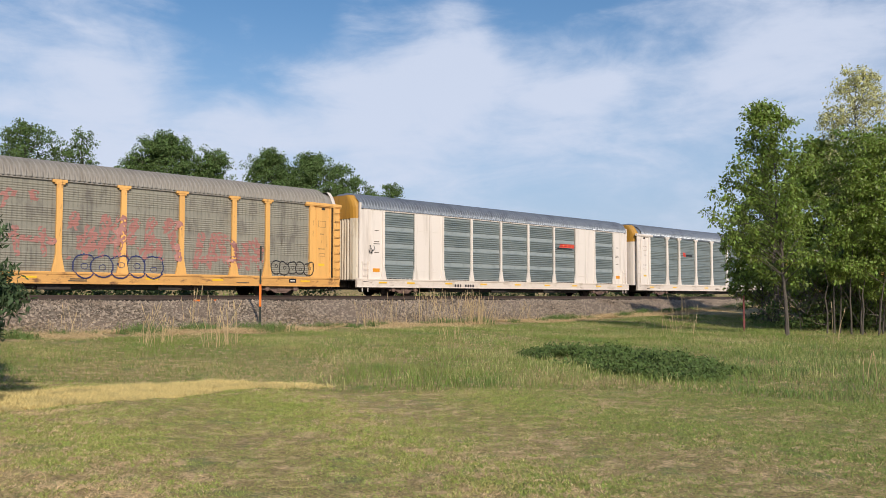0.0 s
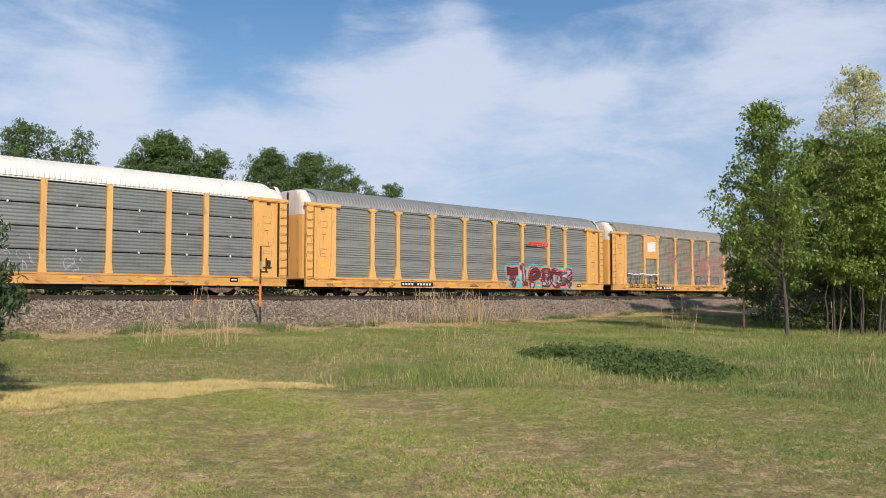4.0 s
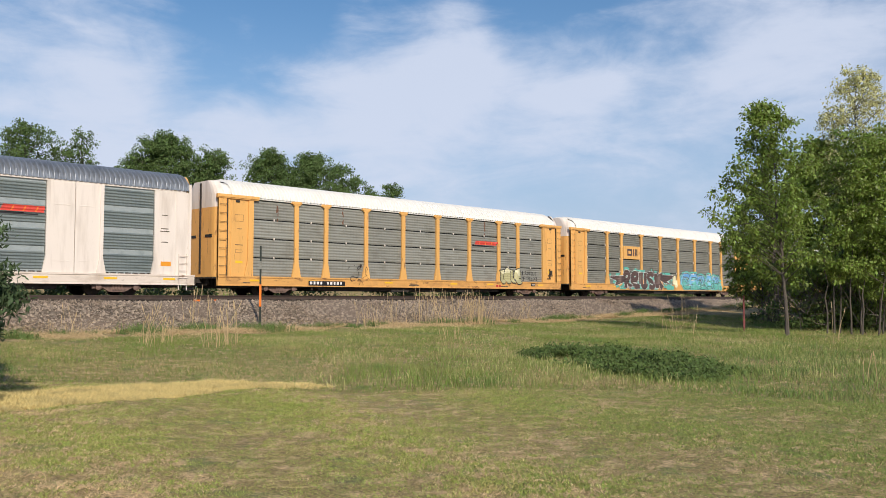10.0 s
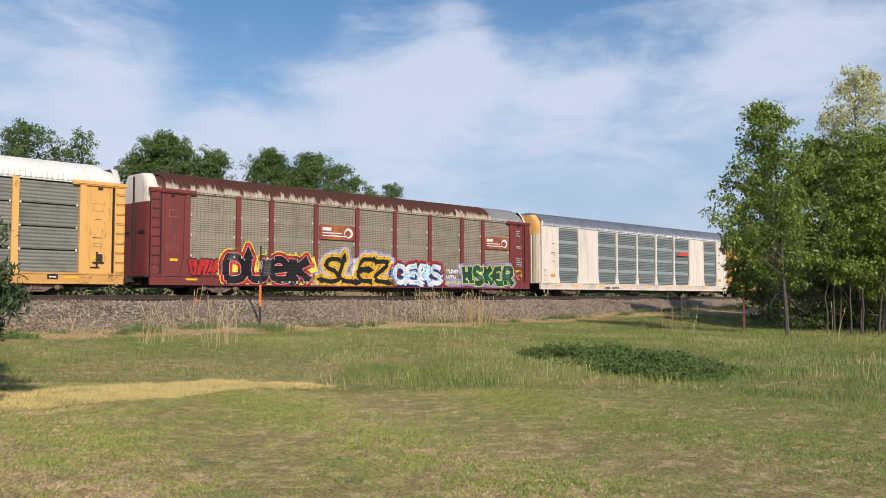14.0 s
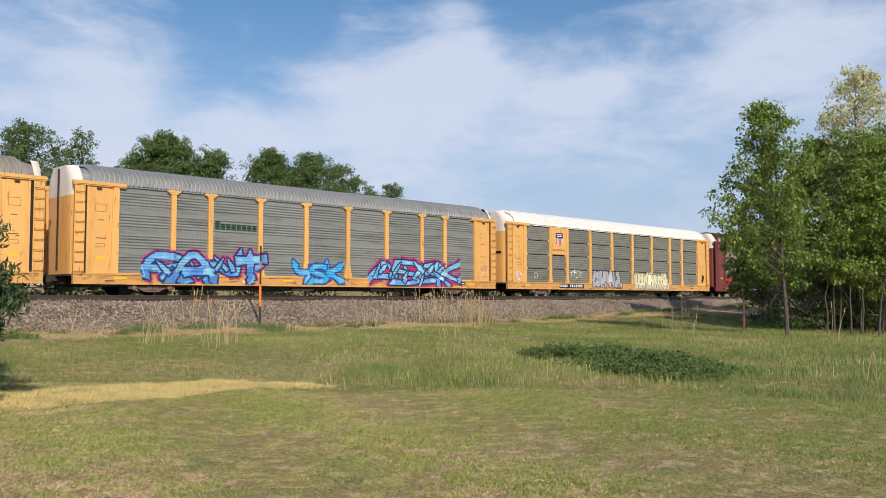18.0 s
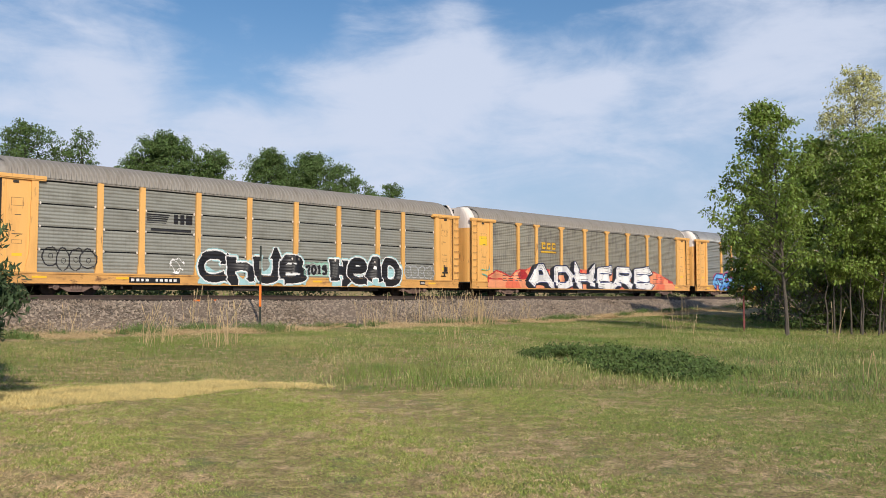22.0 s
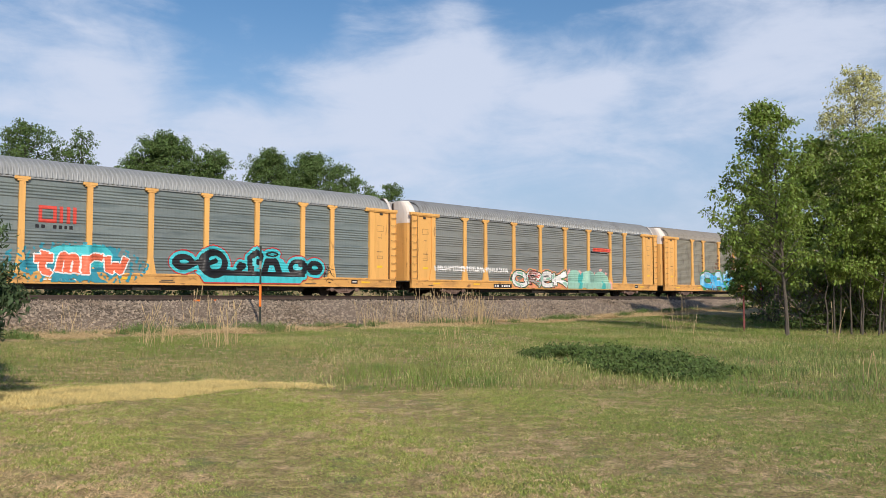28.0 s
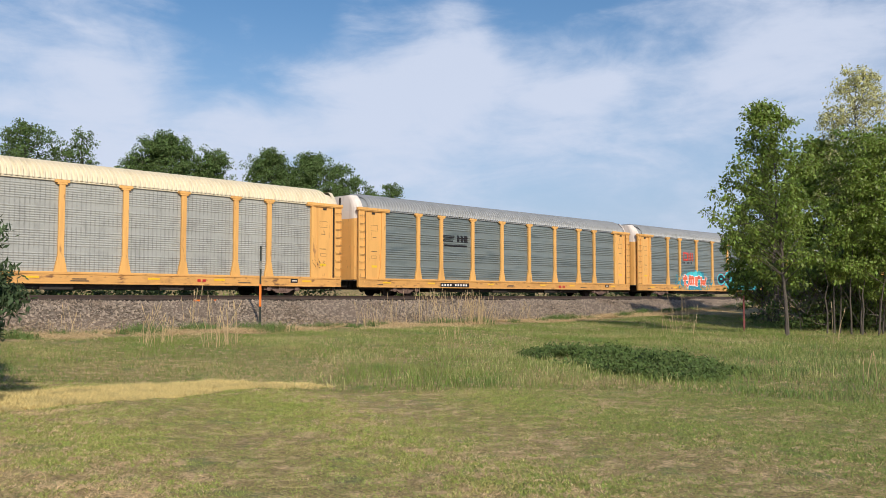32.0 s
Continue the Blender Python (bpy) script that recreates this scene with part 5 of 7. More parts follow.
FLEET = [
    (-2, dict(label="yellow autorack freight car with grey galvanised panels and roof", cap=WHITE)),
    (-1, dict(label="yellow autorack freight car with weathered grey panels", cap=WHITE)),
    (0, dict(label="white autorack freight car with slim posts and blue-grey panels", paint=WHITE, roof=ROOF_SLATE, panel=PANEL_BLUE, style="band", cap=OLD_YELLOW, end_paint=WHITE)),
    (1, dict(label="white autorack freight car with wide blue-grey panels and mustard end", paint=WHITE, roof=ROOF_SLATE, panel=PANEL_BLUE, cap=OLD_YELLOW, end_paint=END_DIRTY, ribs=True, white_car=True, seam=False)),
    (2, dict(label="yellow autorack freight car, grey panels with faded red spray paint", roof=ROOF_DULL, panel=PANEL_GREY, cap=WHITE)),
    (3, dict(label="yellow autorack freight car with blue-grey panels and red-black graffiti", roof=ROOF_GREY, panel=PANEL_STEEL, style="band", cap=WHITE)),
    (4, dict(label="yellow autorack freight car with white roof and four-tier grey panels", roof=ROOF_WHITE, panel=PANEL_COOL, style="tier", posts="plain", cap=WHITE, ribs=True, clips=1, seam=False)),
    (5, dict(label="yellow autorack freight car with white roof and turquoise graffiti", roof=ROOF_WHITE, panel=PANEL_DIM, style="tier", cap=WHITE, slots=True, clips=2)),
    (6, dict(label="yellow autorack freight car with white roof and rust-streaked grey panels", roof=ROOF_WHITE, panel=PANEL_MID, style="tier", cap=WHITE, slots=True, clips=1)),
    (7, dict(label="white autorack freight car with blue-grey panels and yellow end", paint=WHITE, roof=ROOF_SLATE, panel=PANEL_BLUE, cap=YELLOW, end_paint=END_DIRTY, ribs=True, white_car=True, seam=False)),
    (8, dict(label="oxide-red autorack freight car with rusted roof and bright graffiti", paint=BROWN, roof=ROOF_RUST, roof_b=ROOF_GREY, panel=PANEL_TAN, posts="plain", cap=WHITE, slots=True, clips=3)),
    (9, dict(label="yellow autorack freight car with white roof and dim grey panels", roof=ROOF_WHITE, panel=PANEL_DIM, style="tier", posts="plain", cap=WHITE, slots=True, clips=2)),
    (10, dict(label="yellow autorack freight car with grey roof and blue graffiti", roof=ROOF_GREY, panel=PANEL_STEEL, style="band", cap=WHITE)),
    (11, dict(label="yellow autorack freight car with large white and salmon graffiti", roof=ROOF_DULL, panel=PANEL_GREY, cap=WHITE)),
    (12, dict(label="yellow autorack freight car with four-tier grey panels and black graffiti", roof=ROOF_DULL, panel=PANEL_MID, style="tier", posts="plain", cap=WHITE, slots=True, clips=2)),
    (13, dict(label="yellow autorack freight car with light blue and red graffiti", roof=ROOF_DULL, panel=PANEL_GREY, cap=WHITE)),
    (14, dict(label="yellow autorack freight car with white lettering and pastel graffiti", roof=ROOF_GREY, panel=PANEL_STEEL, style="band", cap=WHITE)),
    (15, dict(label="yellow autorack freight car with turquoise and coral graffiti", roof=ROOF_GALV, panel=PANEL_BLUE, style="band", cap=WHITE)),
    (16, dict(label="clean yellow autorack freight car with blue-grey panels", roof=ROOF_GALV, panel=PANEL_BLUE, style="band", cap=WHITE)),
    (17, dict(label="clean yellow autorack freight car with cream roof and pale panels", roof=ROOF_CREAM, panel=PANEL_PALE, cap=ROOF_CREAM)),
]
CAR = {}
for number, spec in FLEET:
    CAR[number] = build_car(number, **spec)


def decorate():
    c = CAR
    # faded red spray, flag board and tags
    board(c[2], -9.0, -7.0, 3.05, 4.86, YELLOW)
    w = Wall(c[2], -8.7, -7.3, 3.45, 4.55, board=True)
    w.paint(w.area(-8.62, -7.4, 3.6, 4.4) & (np.abs(w.Z - 4.0 - 0.08 * np.sin((w.X + 8.0) * 5)) < 0.42), INK["white"])
    w.done("emblem", "white waving flag emblem")
    plate(c[2], -7.5, -4.75, 0.56, 0.82)
    w = Wall(c[2], -11.8, -6.8, 0.56, 2.0)
    for i in range(5):
        a, zt = -11.55 + i * 0.93, 1.82 - 0.05 * (i % 2)
        bar = (np.abs(w.Z - zt + 0.1 * np.abs(w.X - a - 0.42)) < 0.05) & (w.X > a) & (w.X < a + 0.93)
        hook = (w.Z < zt) & (w.Z > zt - 0.36) & (np.abs(w.X - a - 0.14) < (w.Z - zt + 0.36) * 0.32)
        legs = ((np.abs(w.X - a - 0.26 - 0.06 * w.Z) < 0.025) | (np.abs(w.X - a - 0.6 + 0.05 * w.Z) < 0.025)) & (w.Z < zt) & (w.Z > 0.72)
        legs |= (np.abs(w.X - a - 0.5 - (w.Z - 1.2) * 0.45) < 0.03) & (w.Z < zt) & (w.Z > 0.8) | (np.abs(w.X - a - 0.88) < 0.025) & (w.Z < zt) & (w.Z > 0.72 + 0.3 * (i % 2))
        w.paint(w.grow(legs, 0.0) | hook | w.grow(bar, 0.03), INK["black"])
        w.paint(bar, INK["white"])
        w.paint((np.abs(w.X - a - 0.44) < (1.25 - w.Z) * 0.3) & (w.Z > 0.98) & (w.Z < 1.2) | (np.abs(w.Z - 0.74) < 0.03) & (w.X > a + 0.1) & (w.X < a + 0.7), INK["black"])
    w.done("graffiti", "thin black and white angular graffiti outlines")
    for i, (a, b, lo, hi) in enumerate(((-5.26, -4.2, 2.4, 4.4), (-4.0, -2.2, 3.5, 4.4), (-3.6, -1.5, 1.6, 3.0), (-1.1, 4.2, 1.5, 3.5), (4.9, 8.8, 1.2, 3.0))):
        w = Wall(c[2], a, b, lo, hi)
        n = w.noise(2.6, 210 + i)
        f = w.noise(21.0, 220 + i)
        w.paint(w.slabs(max(1, int((b - a) / 1.1)), a, b, lo, hi, 216 + i) & (f > 0.36) & (n > 0.30), INK["faded"])
        w.done("graffiti", "faded red sprayed strokes")
    bubble_tag(c[2], -0.7, 3.3, 0.62, 1.85, "plaid", "navy", 230, 5, label="dark blue bubble outline graffiti")
    bubble_tag(c[2], 9.4, 11.9, 1.0, 1.85, "plaid", "black", 231, 5)
    # red-black piece
    plate(c[3], -6.9, -4.3, 0.58, 0.82)
    wedge(c[3], 4.75, 7.0, 3.34, 3.72, "band")
    piece(c[3], "TIPSOK", 2.7, 9.7, 0.56, 1.98, "band", "maroon", 300, "black", "coral", ("turquoise", "coral"), tone="brown", inner="lavender", shine="lavender", jitter=0.12, thick=0.115, edge=0.05, rim=0.11, spread=0.26, swathe=0.2, spike=0.25, tangle=3, label="black and coral graffiti with turquoise cloud")
    # four-tier car with blue graffiti
    worm(c[4], -6.6, -4.95, 3.14, 3.84, "tier", "logored")
    w = Wall(c[4], -7.1, -4.1, 0.75, 1.95, "tier")
    w.paint(w.area(-6.75, -4.3, 0.95, 1.85, 0.1, 4), INK["darkgreen"])
    m = w.slabs(7, -6.7, -4.35, 1.0, 1.75, 401)
    w.paint(m, INK["blue"])
    w.paint(scribble(w, -6.8, -4.2, 0.95, 1.85, 402, 9.0, 0.04), INK["sky"])
    for i in range(16):
        a = i / 16 * 2 * math.pi
        w.paint(w.oval(-5.55 + 1.36 * math.cos(a), 1.4 + 0.52 * math.sin(a), 0.09, 0.09), INK[("blue", "darkgreen", "navy")[i % 3]])
    w.done("graffiti", "small blue and green graffiti panel")
    for i, (a, b) in enumerate(((-3.95, -1.5), (-1.15, 1.3), (2.2, 3.2))):
        loose_tag(c[4], a, b, 1.0, 1.9, "tier", "lavender", 410 + i, 6.0, 0.02, "pale lavender sprayed outlines")
    plate(c[4], -8.1, -6.4, 0.6, 0.86, None, "black")
    # turquoise pieces
    board(c[5], -6.8, -4.42, 2.92, 3.93, YELLOW)
    worm(c[5], -6.3, -4.85, 3.18, 3.72, "tier", "brown", True)
    w = Wall(c[5], -8.8, 0.9, 0.56, 2.0, "tier")
    m = w.word("ReUSK", -6.9, -1.1, 0.54, 2.05, 500, 0.0, 0.05, 1.0, 0.112, 0.0, 0.4, 1)
    m |= (w.poly([(-8.7, 1.5), (-6.6, 1.6), (-6.6, 1.2), (-8.2, 0.85), (-7.6, 1.2)])) | w.poly([(-1.6, 1.75), (0.7, 1.72), (0.5, 1.5), (-0.4, 1.25), (0.3, 1.0), (-1.4, 1.3)])
    cloud = w.grow(m, 0.24) & (w.noise(7.0, 501) > 0.36)
    w.paint((cloud | w.area(-7.5, 0.6, 0.56, 0.9)) & (w.noise(5.0, 511) > 0.42), INK["sea"])
    w.paint(w.grow(m, 0.06), INK["white"])
    w.paint(w.grow(m, 0.03), INK["black"])
    w.paint(m, INK["brown"])
    w.paint(w.oval(0.95, 1.25, 0.33, 0.5, 0.1, 5), INK["cream"])
    w.done("graffiti", "large brown lettering on a turquoise cloud")
    piece(c[5], "CReAM", 2.1, 8.7, 0.56, 2.0, "tier", "sky", 510, "black", "aqua", ("sea", "teal"), tone="sea", top="azure", shine="white", jitter=0.1, thick=0.10, edge=0.06, rim=0.035, spike=0.5, swell=1.2, tangle=6, label="turquoise and blue graffiti lettering")
    plate(c[5], -7.6, -5.2, 0.6, 0.84, None, "white")
    # rust-streaked white-roof car
    plate(c[6], -8.3, -5.85, 0.55, 0.8)
    loose_tag(c[6], -5.7, -4.0, 0.6, 1.8, "tier", "black", 600, 6.0, 0.018, "black outline scrawl")
    wedge(c[6], 4.62, 6.9, 3.18, 3.54, "tier")
    piece(c[6], "UOLe", 7.25, 9.35, 0.76, 1.9, "tier", "khaki", 603, "black", top="cream", jitter=0.1, thick=0.15, edge=0.05, swell=1.3, spike=0.0, label="cream bubble graffiti with black outlines")
    w = Wall(c[6], 9.4, 11.2, 1.0, 1.7, "tier")
    w.paint(w.printed("I RAN OUT", 9.5, 11.1, 1.42, 1.68, 604) | w.printed("OF YELLOW!", 9.5, 11.2, 1.06, 1.32, 605), INK["black"])
    w.done("graffiti", "small black hand-sprayed words")
    plate(c[6], 6.65, 7.3, 0.56, 0.8, None, "red")
    for x in (-10.2, -5.9, -1.2, 5.8):
        w = Wall(c[6], x - 0.15, x + 0.15, 3.3, 4.8, "tier")
        w.paint((np.abs(w.X - x) < 0.05 + 0.05 * (w.noise(9, 620) - 0.4)) & (w.Z > 3.4 + 0.8 * w.noise(8, 621)) & (w.noise(17.0, 622) > 0.42), INK["oxide"])
        w.done("rust_streak", "brown rust streak below the eave")
    # white cars
    for k in (1, 7):
        wedge(c[k], 4.75, 6.7, 3.34, 3.72, "band", True)
        plate(c[k], -6.0, -3.95, 0.52, 0.78, None, "black")
    loose_tag(c[1], -12.9, -12.3, 2.4, 2.9, "band", "black", 700, 9.0, 0.06)
    wedge(c[0], 5.4, 6.9, 3.3, 3.6, "band")
    w = Wall(c[0], -6.6, -4.6, 3.3, 3.8, "band")
    w.paint(w.area(-6.4, -5.9, 3.35, 3.75, 0.1, 3), INK["logored"])
    w.paint(w.area(-5.85, -4.8, 3.42, 3.58), INK["black"])
    w.done("emblem", "small red and black emblem")
    # oxide-red car with four bright pieces
    for a, b in ((-4.0, -1.6), (9.25, 11.6)):
        board(c[8], a, b, 3.05, 3.85, BOARD_RUST, "rusty red emblem board")
        w = Wall(c[8], a, b, 3.05, 3.85, board=True)
        w.paint(w.area(a + 0.15, b - 0.6, 3.22, 3.30) | w.area(a + 0.15, b - 0.9, 3.38, 3.44) | w.area(a + 0.15, a + 0.75, 3.52, 3.70), INK["white"])
        w.paint(w.oval(b - 0.45, 3.45, 0.3, 0.28) & ~w.oval(b - 0.5, 3.42, 0.2, 0.18), INK["white"])
        w.done("emblem", "white bars and ring emblem")
    w = Wall(c[8], -10.4, -4.3, 0.56, 2.55)
    m = w.word("DUeK", -9.9, -4.6, 0.58, 2.1, 800, 0.0, 0.06, 1.12, 0.125, 0.4, 0.5, 1)
    flames = w.area(-10.0, -4.4, 0.56, 1.2) | w.grow(m, 0.25)
    for i in range(16):
        a = -10.1 + i * 0.37
        flames |= w.poly([(a, 1.2), (a + 0.12, 2.12 + 0.33 * (i * 7 % 5) / 4), (a + 0.42, 1.3)])
    w.paint(flames & (w.noise(8.0, 825) > 0.3), INK["yellow"])
    w.paint(w.grow(m, 0.18), INK["maroon"])
    w.paint(w.grow(m, 0.15) & (w.noise(5.0, 826) > 0.4), INK["red"])
    w.paint(w.grow(m, 0.04), INK["pink"])
    w.paint(m, INK["black"])
    w.done("graffiti", "black and red graffiti with yellow flames")
    piece(c[8], "", -11.7, -10.2, 0.9, 1.75, "plaid", "red", 801, "black", slabs=3, label="small red graffiti")
    w = Wall(c[8], -4.3, 1.2, 0.56, 2.4)
    m = w.word("SLEZ", -3.75, 0.95, 0.6, 2.2, 802, 0.25, 0.12, 1.2, 0.075, 0.6, 0.9, 1)
    swirl = w.grow(m, 0.42) & (np.abs(w.noise(7.0, 805) - 0.5) < 0.10)
    w.paint(w.grow(m, 0.34), INK["lavender"])
    w.paint(swirl, INK["lavender"])
    w.paint(swirl & ~w.grow(m, 0.3) & (w.noise(12.0, 806) > 0.5), INK["purple"])
    body = w.grow(m, 0.19)
    w.paint(w.grow(body, 0.04), INK["cream"])
    w.paint(body, INK["gold"])
    w.paint(body & (w.noise(4.0, 807) > 0.56), INK["amber"])
    w.paint(body & (np.abs(np.mod(w.X * 1.9 - w.Z * 1.3 + 0.3 * w.noise(4.0, 808), 1.0) - 0.5) < 0.045), INK["brown"])
    w.paint(m, INK["black"])
    w.done("graffiti", "gold and black graffiti on lavender swirls")
    piece(c[8], "CERS", 1.3, 5.3, 0.56, 2.0, "plaid", "white", 803, "blue", "maroon", ("red", "maroon"), inner="paleblue", shadow="navy", cast=(-1, -1), deep=4, jitter=0.14, thick=0.105, edge=0.04, spike=0.6, swell=1.3, tangle=5, label="white and blue graffiti on red")
    w = Wall(c[8], 5.4, 7.0, 0.56, 2.0)
    w.paint(w.area(5.5, 6.9, 0.56, 1.05, 0.1, 6), INK["purple"])
    w.paint(w.slabs(4, 5.75, 6.8, 1.4, 1.68, 811) | w.slabs(3, 5.75, 6.6, 1.05, 1.3, 812), INK["white"])
    w.paint(w.slabs(5, 5.5, 6.9, 0.7, 0.95, 813), INK["lime"])
    w.done("graffiti", "small white and lime tags")
    piece(c[8], "HSKER", 7.1, 12.0, 0.56, 2.05, "plaid", "deepgreen", 804, "lime", None, ("purple",), inner="darkgreen", jitter=0.08, thick=0.115, edge=0.06, spread=0.2, spike=0.2, swell=1.1, swathe=0.3, label="dark green graffiti edged in lime")
    plate(c[8], -8.0, -4.6, 0.58, 0.82, None, "white")
    w = Wall(c[8], 12.2, 13.0, 1.1, 4.5)
    for z, wide in ((4.3, 0.5), (4.15, 0.4), (4.0, 0.5), (3.3, 0.7), (3.2, 0.6)):
        w.paint(w.area(12.3, 12.3 + wide * 0.8, z, z + 0.06), INK["silver"])
    w.paint(w.rim(w.area(12.28, 12.9, 2.0, 2.55), 0.03) | w.area(12.36, 12.8, 2.1, 2.15) | w.area(12.36, 12.84, 2.25, 2.3) | w.area(12.36, 12.7, 2.4, 2.45), INK["silver"])
    w.paint(scribble(w, 12.25, 12.95, 1.1, 1.75, 820, 10.0, 0.06), INK["gold"])
    w.done("data_stencil", "white data marks and a gold scrawl on the end plate")
    # shield car
    board(c[9], -8.9, -7.25, 2.95, 4.83, YELLOW)
    w = Wall(c[9], -8.7, -7.2, 3.1, 4.6, board=True)
    sx, sz = -8.03, 4.02
    shield = (np.abs(w.X - sx) < 0.40 - 0.25 * np.clip((sz - 0.1 - w.Z) / 0.4, 0, 1) ** 2) & (w.Z > sz - 0.46) & (w.Z < sz + 0.45)
    w.paint(shield, INK["white"])
    w.paint(shield & (w.Z > sz + 0.08), INK["navy"])
    w.paint(shield & (w.Z < sz + 0.05) & (np.mod(w.X - sx + 0.03, 0.15) < 0.075), INK["red"])
    w.paint(w.area(sx - 0.25, sx + 0.25, sz + 0.18, sz + 0.24) | w.area(sx - 0.28, sx + 0.28, sz + 0.30, sz + 0.36), INK["white"])
    lettering(c[9], "BUILDING AMERICA", -8.8, -7.35, 3.2, 1.556)
    w.done("emblem", "red, white and navy shield emblem")
    loose_tag(c[9], -6.7, -5.1, 1.3, 1.9, "tier", "white", 901, 8.0, 0.05)
    piece(c[9], "", -4.0, -0.3, 0.56, 1.85, "tier", "silver", 902, "navy", slabs=4, label="silver graffiti with dark outline")
    piece(c[9], "", 1.6, 6.7, 0.56, 1.75, "tier", "cream", 903, "brown", None, ("cream", "silver"), slabs=7, spread=0.1, label="washed-out cream graffiti")
    plate(c[9], -8.1, -5.2, 0.6, 0.88)
    loose_tag(c[9], -12.95, -12.2, 1.1, 1.7, "tier", "white", 910, 10.0, 0.06, "white scrawl on the end plate")
    w = Wall(c[9], -10.9, -10.3, 1.2, 1.8, "tier")
    w.paint(w.rim(w.oval(-10.6, 1.45, 0.2, 0.2), 0.04), INK["white"])
    w.done("graffiti", "small white ring")
    plate(c[9], 5.2, 6.0, 0.58, 0.82, None, "red")
    # blue and magenta pieces
    w = Wall(c[10], -6.9, -4.4, 3.15, 3.7, "band")
    for i in range(8):
        w.paint(w.area(-6.8 + i * 0.3, -6.58 + i * 0.3, 3.24, 3.62 if i == 0 else 3.5), INK["deepgreen"])
    w.done("emblem", "dark green emblem of bars")
    piece(c[10], "RANT", -10.3, -4.0, 0.56, 2.1, "band", "azure", 1000, "navy", None, ("magenta",), tone="cobalt", inner="sky", jitter=0.16, thick=0.105, edge=0.10, spread=0.15, swell=1.4, swathe=0.0, tangle=7, spike=0.7, lean=0.12, label="sky blue graffiti on magenta splashes")
    piece(c[10], "YSK", -2.0, 0.9, 0.6, 1.75, "band", "cyan", 1001, "royal", None, None, inner="sky", jitter=0.1, thick=0.115, swell=1.25, edge=0.09, spike=0.5, label="bright blue graffiti lettering")
    piece(c[10], "ASEK", 3.2, 10.2, 0.56, 2.1, "band", "sky", 1002, "navy", None, ("magenta",), tone="azure", inner="paleblue", jitter=0.2, thick=0.075, edge=0.09, spread=0.20, swell=1.4, swathe=0.0, tangle=16, spike=1.0, lean=0.15, soft=0, label="pale blue graffiti on magenta splashes")
    plate(c[10], -5.4, -4.3, 0.58, 0.8, None, "white")
    loose_tag(c[10], 12.25, 12.95, 1.62, 2.0, "band", "purple", 1010, 11.0, 0.05, "purple scrawl on the end plate")
    loose_tag(c[10], 12.3, 12.95, 1.15, 1.55, "band", "white", 1011, 10.0, 0.06, "white scrawl on the end plate")
    # huge white lettering
    board(c[11], -12.95, -12.2, 3.26, 3.86, NOTICE, "yellow notice board")
    w = Wall(c[11], -6.5, -4.75, 3.0, 3.78)
    w.paint(w.area(-6.55, -4.75, 3.0, 3.18), INK["brown"])
    w.paint(w.area(-6.5, -4.8, 3.04, 3.14), INK["gold"])
    for i in range(3):
        m = w.area(-6.45 + i * 0.57, -6.02 + i * 0.57, 3.27, 3.75) & ~w.area(-6.33 + i * 0.57, -6.05 + i * 0.57, 3.43, 3.60)
        w.paint(w.grow(m, 0.03), INK["brown"])
        w.paint(m, INK["gold"])
    w.done("emblem", "orange block emblem with underline")
    w = Wall(c[11], -12.3, 11.3, 0.56, 2.3)
    low = np.interp(w.X, (-12.3, -11.2, -9.8, -8.9, -7.6, 6.6, 8.2, 10.2, 11.3), (1.2, 1.7, 1.35, 1.8, 1.9, 1.85, 1.95, 1.5, 1.15))
    cloud = (w.Z < low + 0.3 * (w.noise(3.5, 1100) - 0.4)) & (w.X > -12.2) & (w.X < 11.2)
    w.paint(cloud, INK["salmon"])
    w.paint(w.rim(cloud, 0.09) & (w.Z > 0.9), INK["red"])
    w.paint(cloud & (w.noise(2.2, 1101) > 0.60), INK["coral"])
    w.paint(cloud & (w.noise(4.2, 1111) > 0.68) & (w.Z > 1.1), INK["red"])
    m = w.word("ADHERE", -7.9, 7.6, 0.56, 2.25, 1102, 0.05, 0.09, 0.96, 0.12, 0.3, 0.6, 0)
    sh = m.copy()
    for k in range(1, 15):
        sh |= w.shift(m, -k, -k // 3)
    w.paint(w.grow(sh, 0.09), INK["black"])
    w.paint(m, INK["white"])
    lining = w.rim(w.shrink(m, 0.09), 0.03)
    w.paint(lining & (w.noise(2.6, 1103) > 0.44), INK["black"])
    w.paint(w.grow(m, 0.06) & ~m, INK["navy"])
    for i, (a, b) in enumerate(((-10.6, -8.6), (8.0, 9.6))):
        for j in range(4):
            w.paint(w.area(a, b - 0.25 * (j % 2), 1.0 + j * 0.17, 1.06 + j * 0.17) & (w.noise(14, 1104 + j) > 0.42), INK["brown"])
    w.done("graffiti", "huge white lettering on salmon and red clouds")
    loose_tag(c[11], -12.8, -12.0, 1.2, 2.3, "plaid", "teal", 1105, 4.0, 0.03)
    # four-tier car with black lettering
    bubble_tag(c[12], -11.4, -9.25, 1.05, 2.1, "tier", "black", 1200, 4, label="black bubble outline graffiti")
    stripes_emblem(c[12], -6.85, -4.5, 2.95, 3.8, "tier")
    plate(c[12], -7.7, -5.2, 0.58, 0.82)
    loose_tag(c[12], -5.7, -4.9, 1.0, 1.8, "tier", "white", 1201, 8.0, 0.06)
    piece(c[12], "ChUB", -4.2, 2.0, 0.52, 2.2, "tier", "black", 1202, "white", None, ("aqua",), shine="silver", jitter=0.1, thick=0.125, edge=0.05, swell=1.16, spread=0.13, swathe=0.75, spike=0.3, label="black lettering edged in white on pale turquoise")
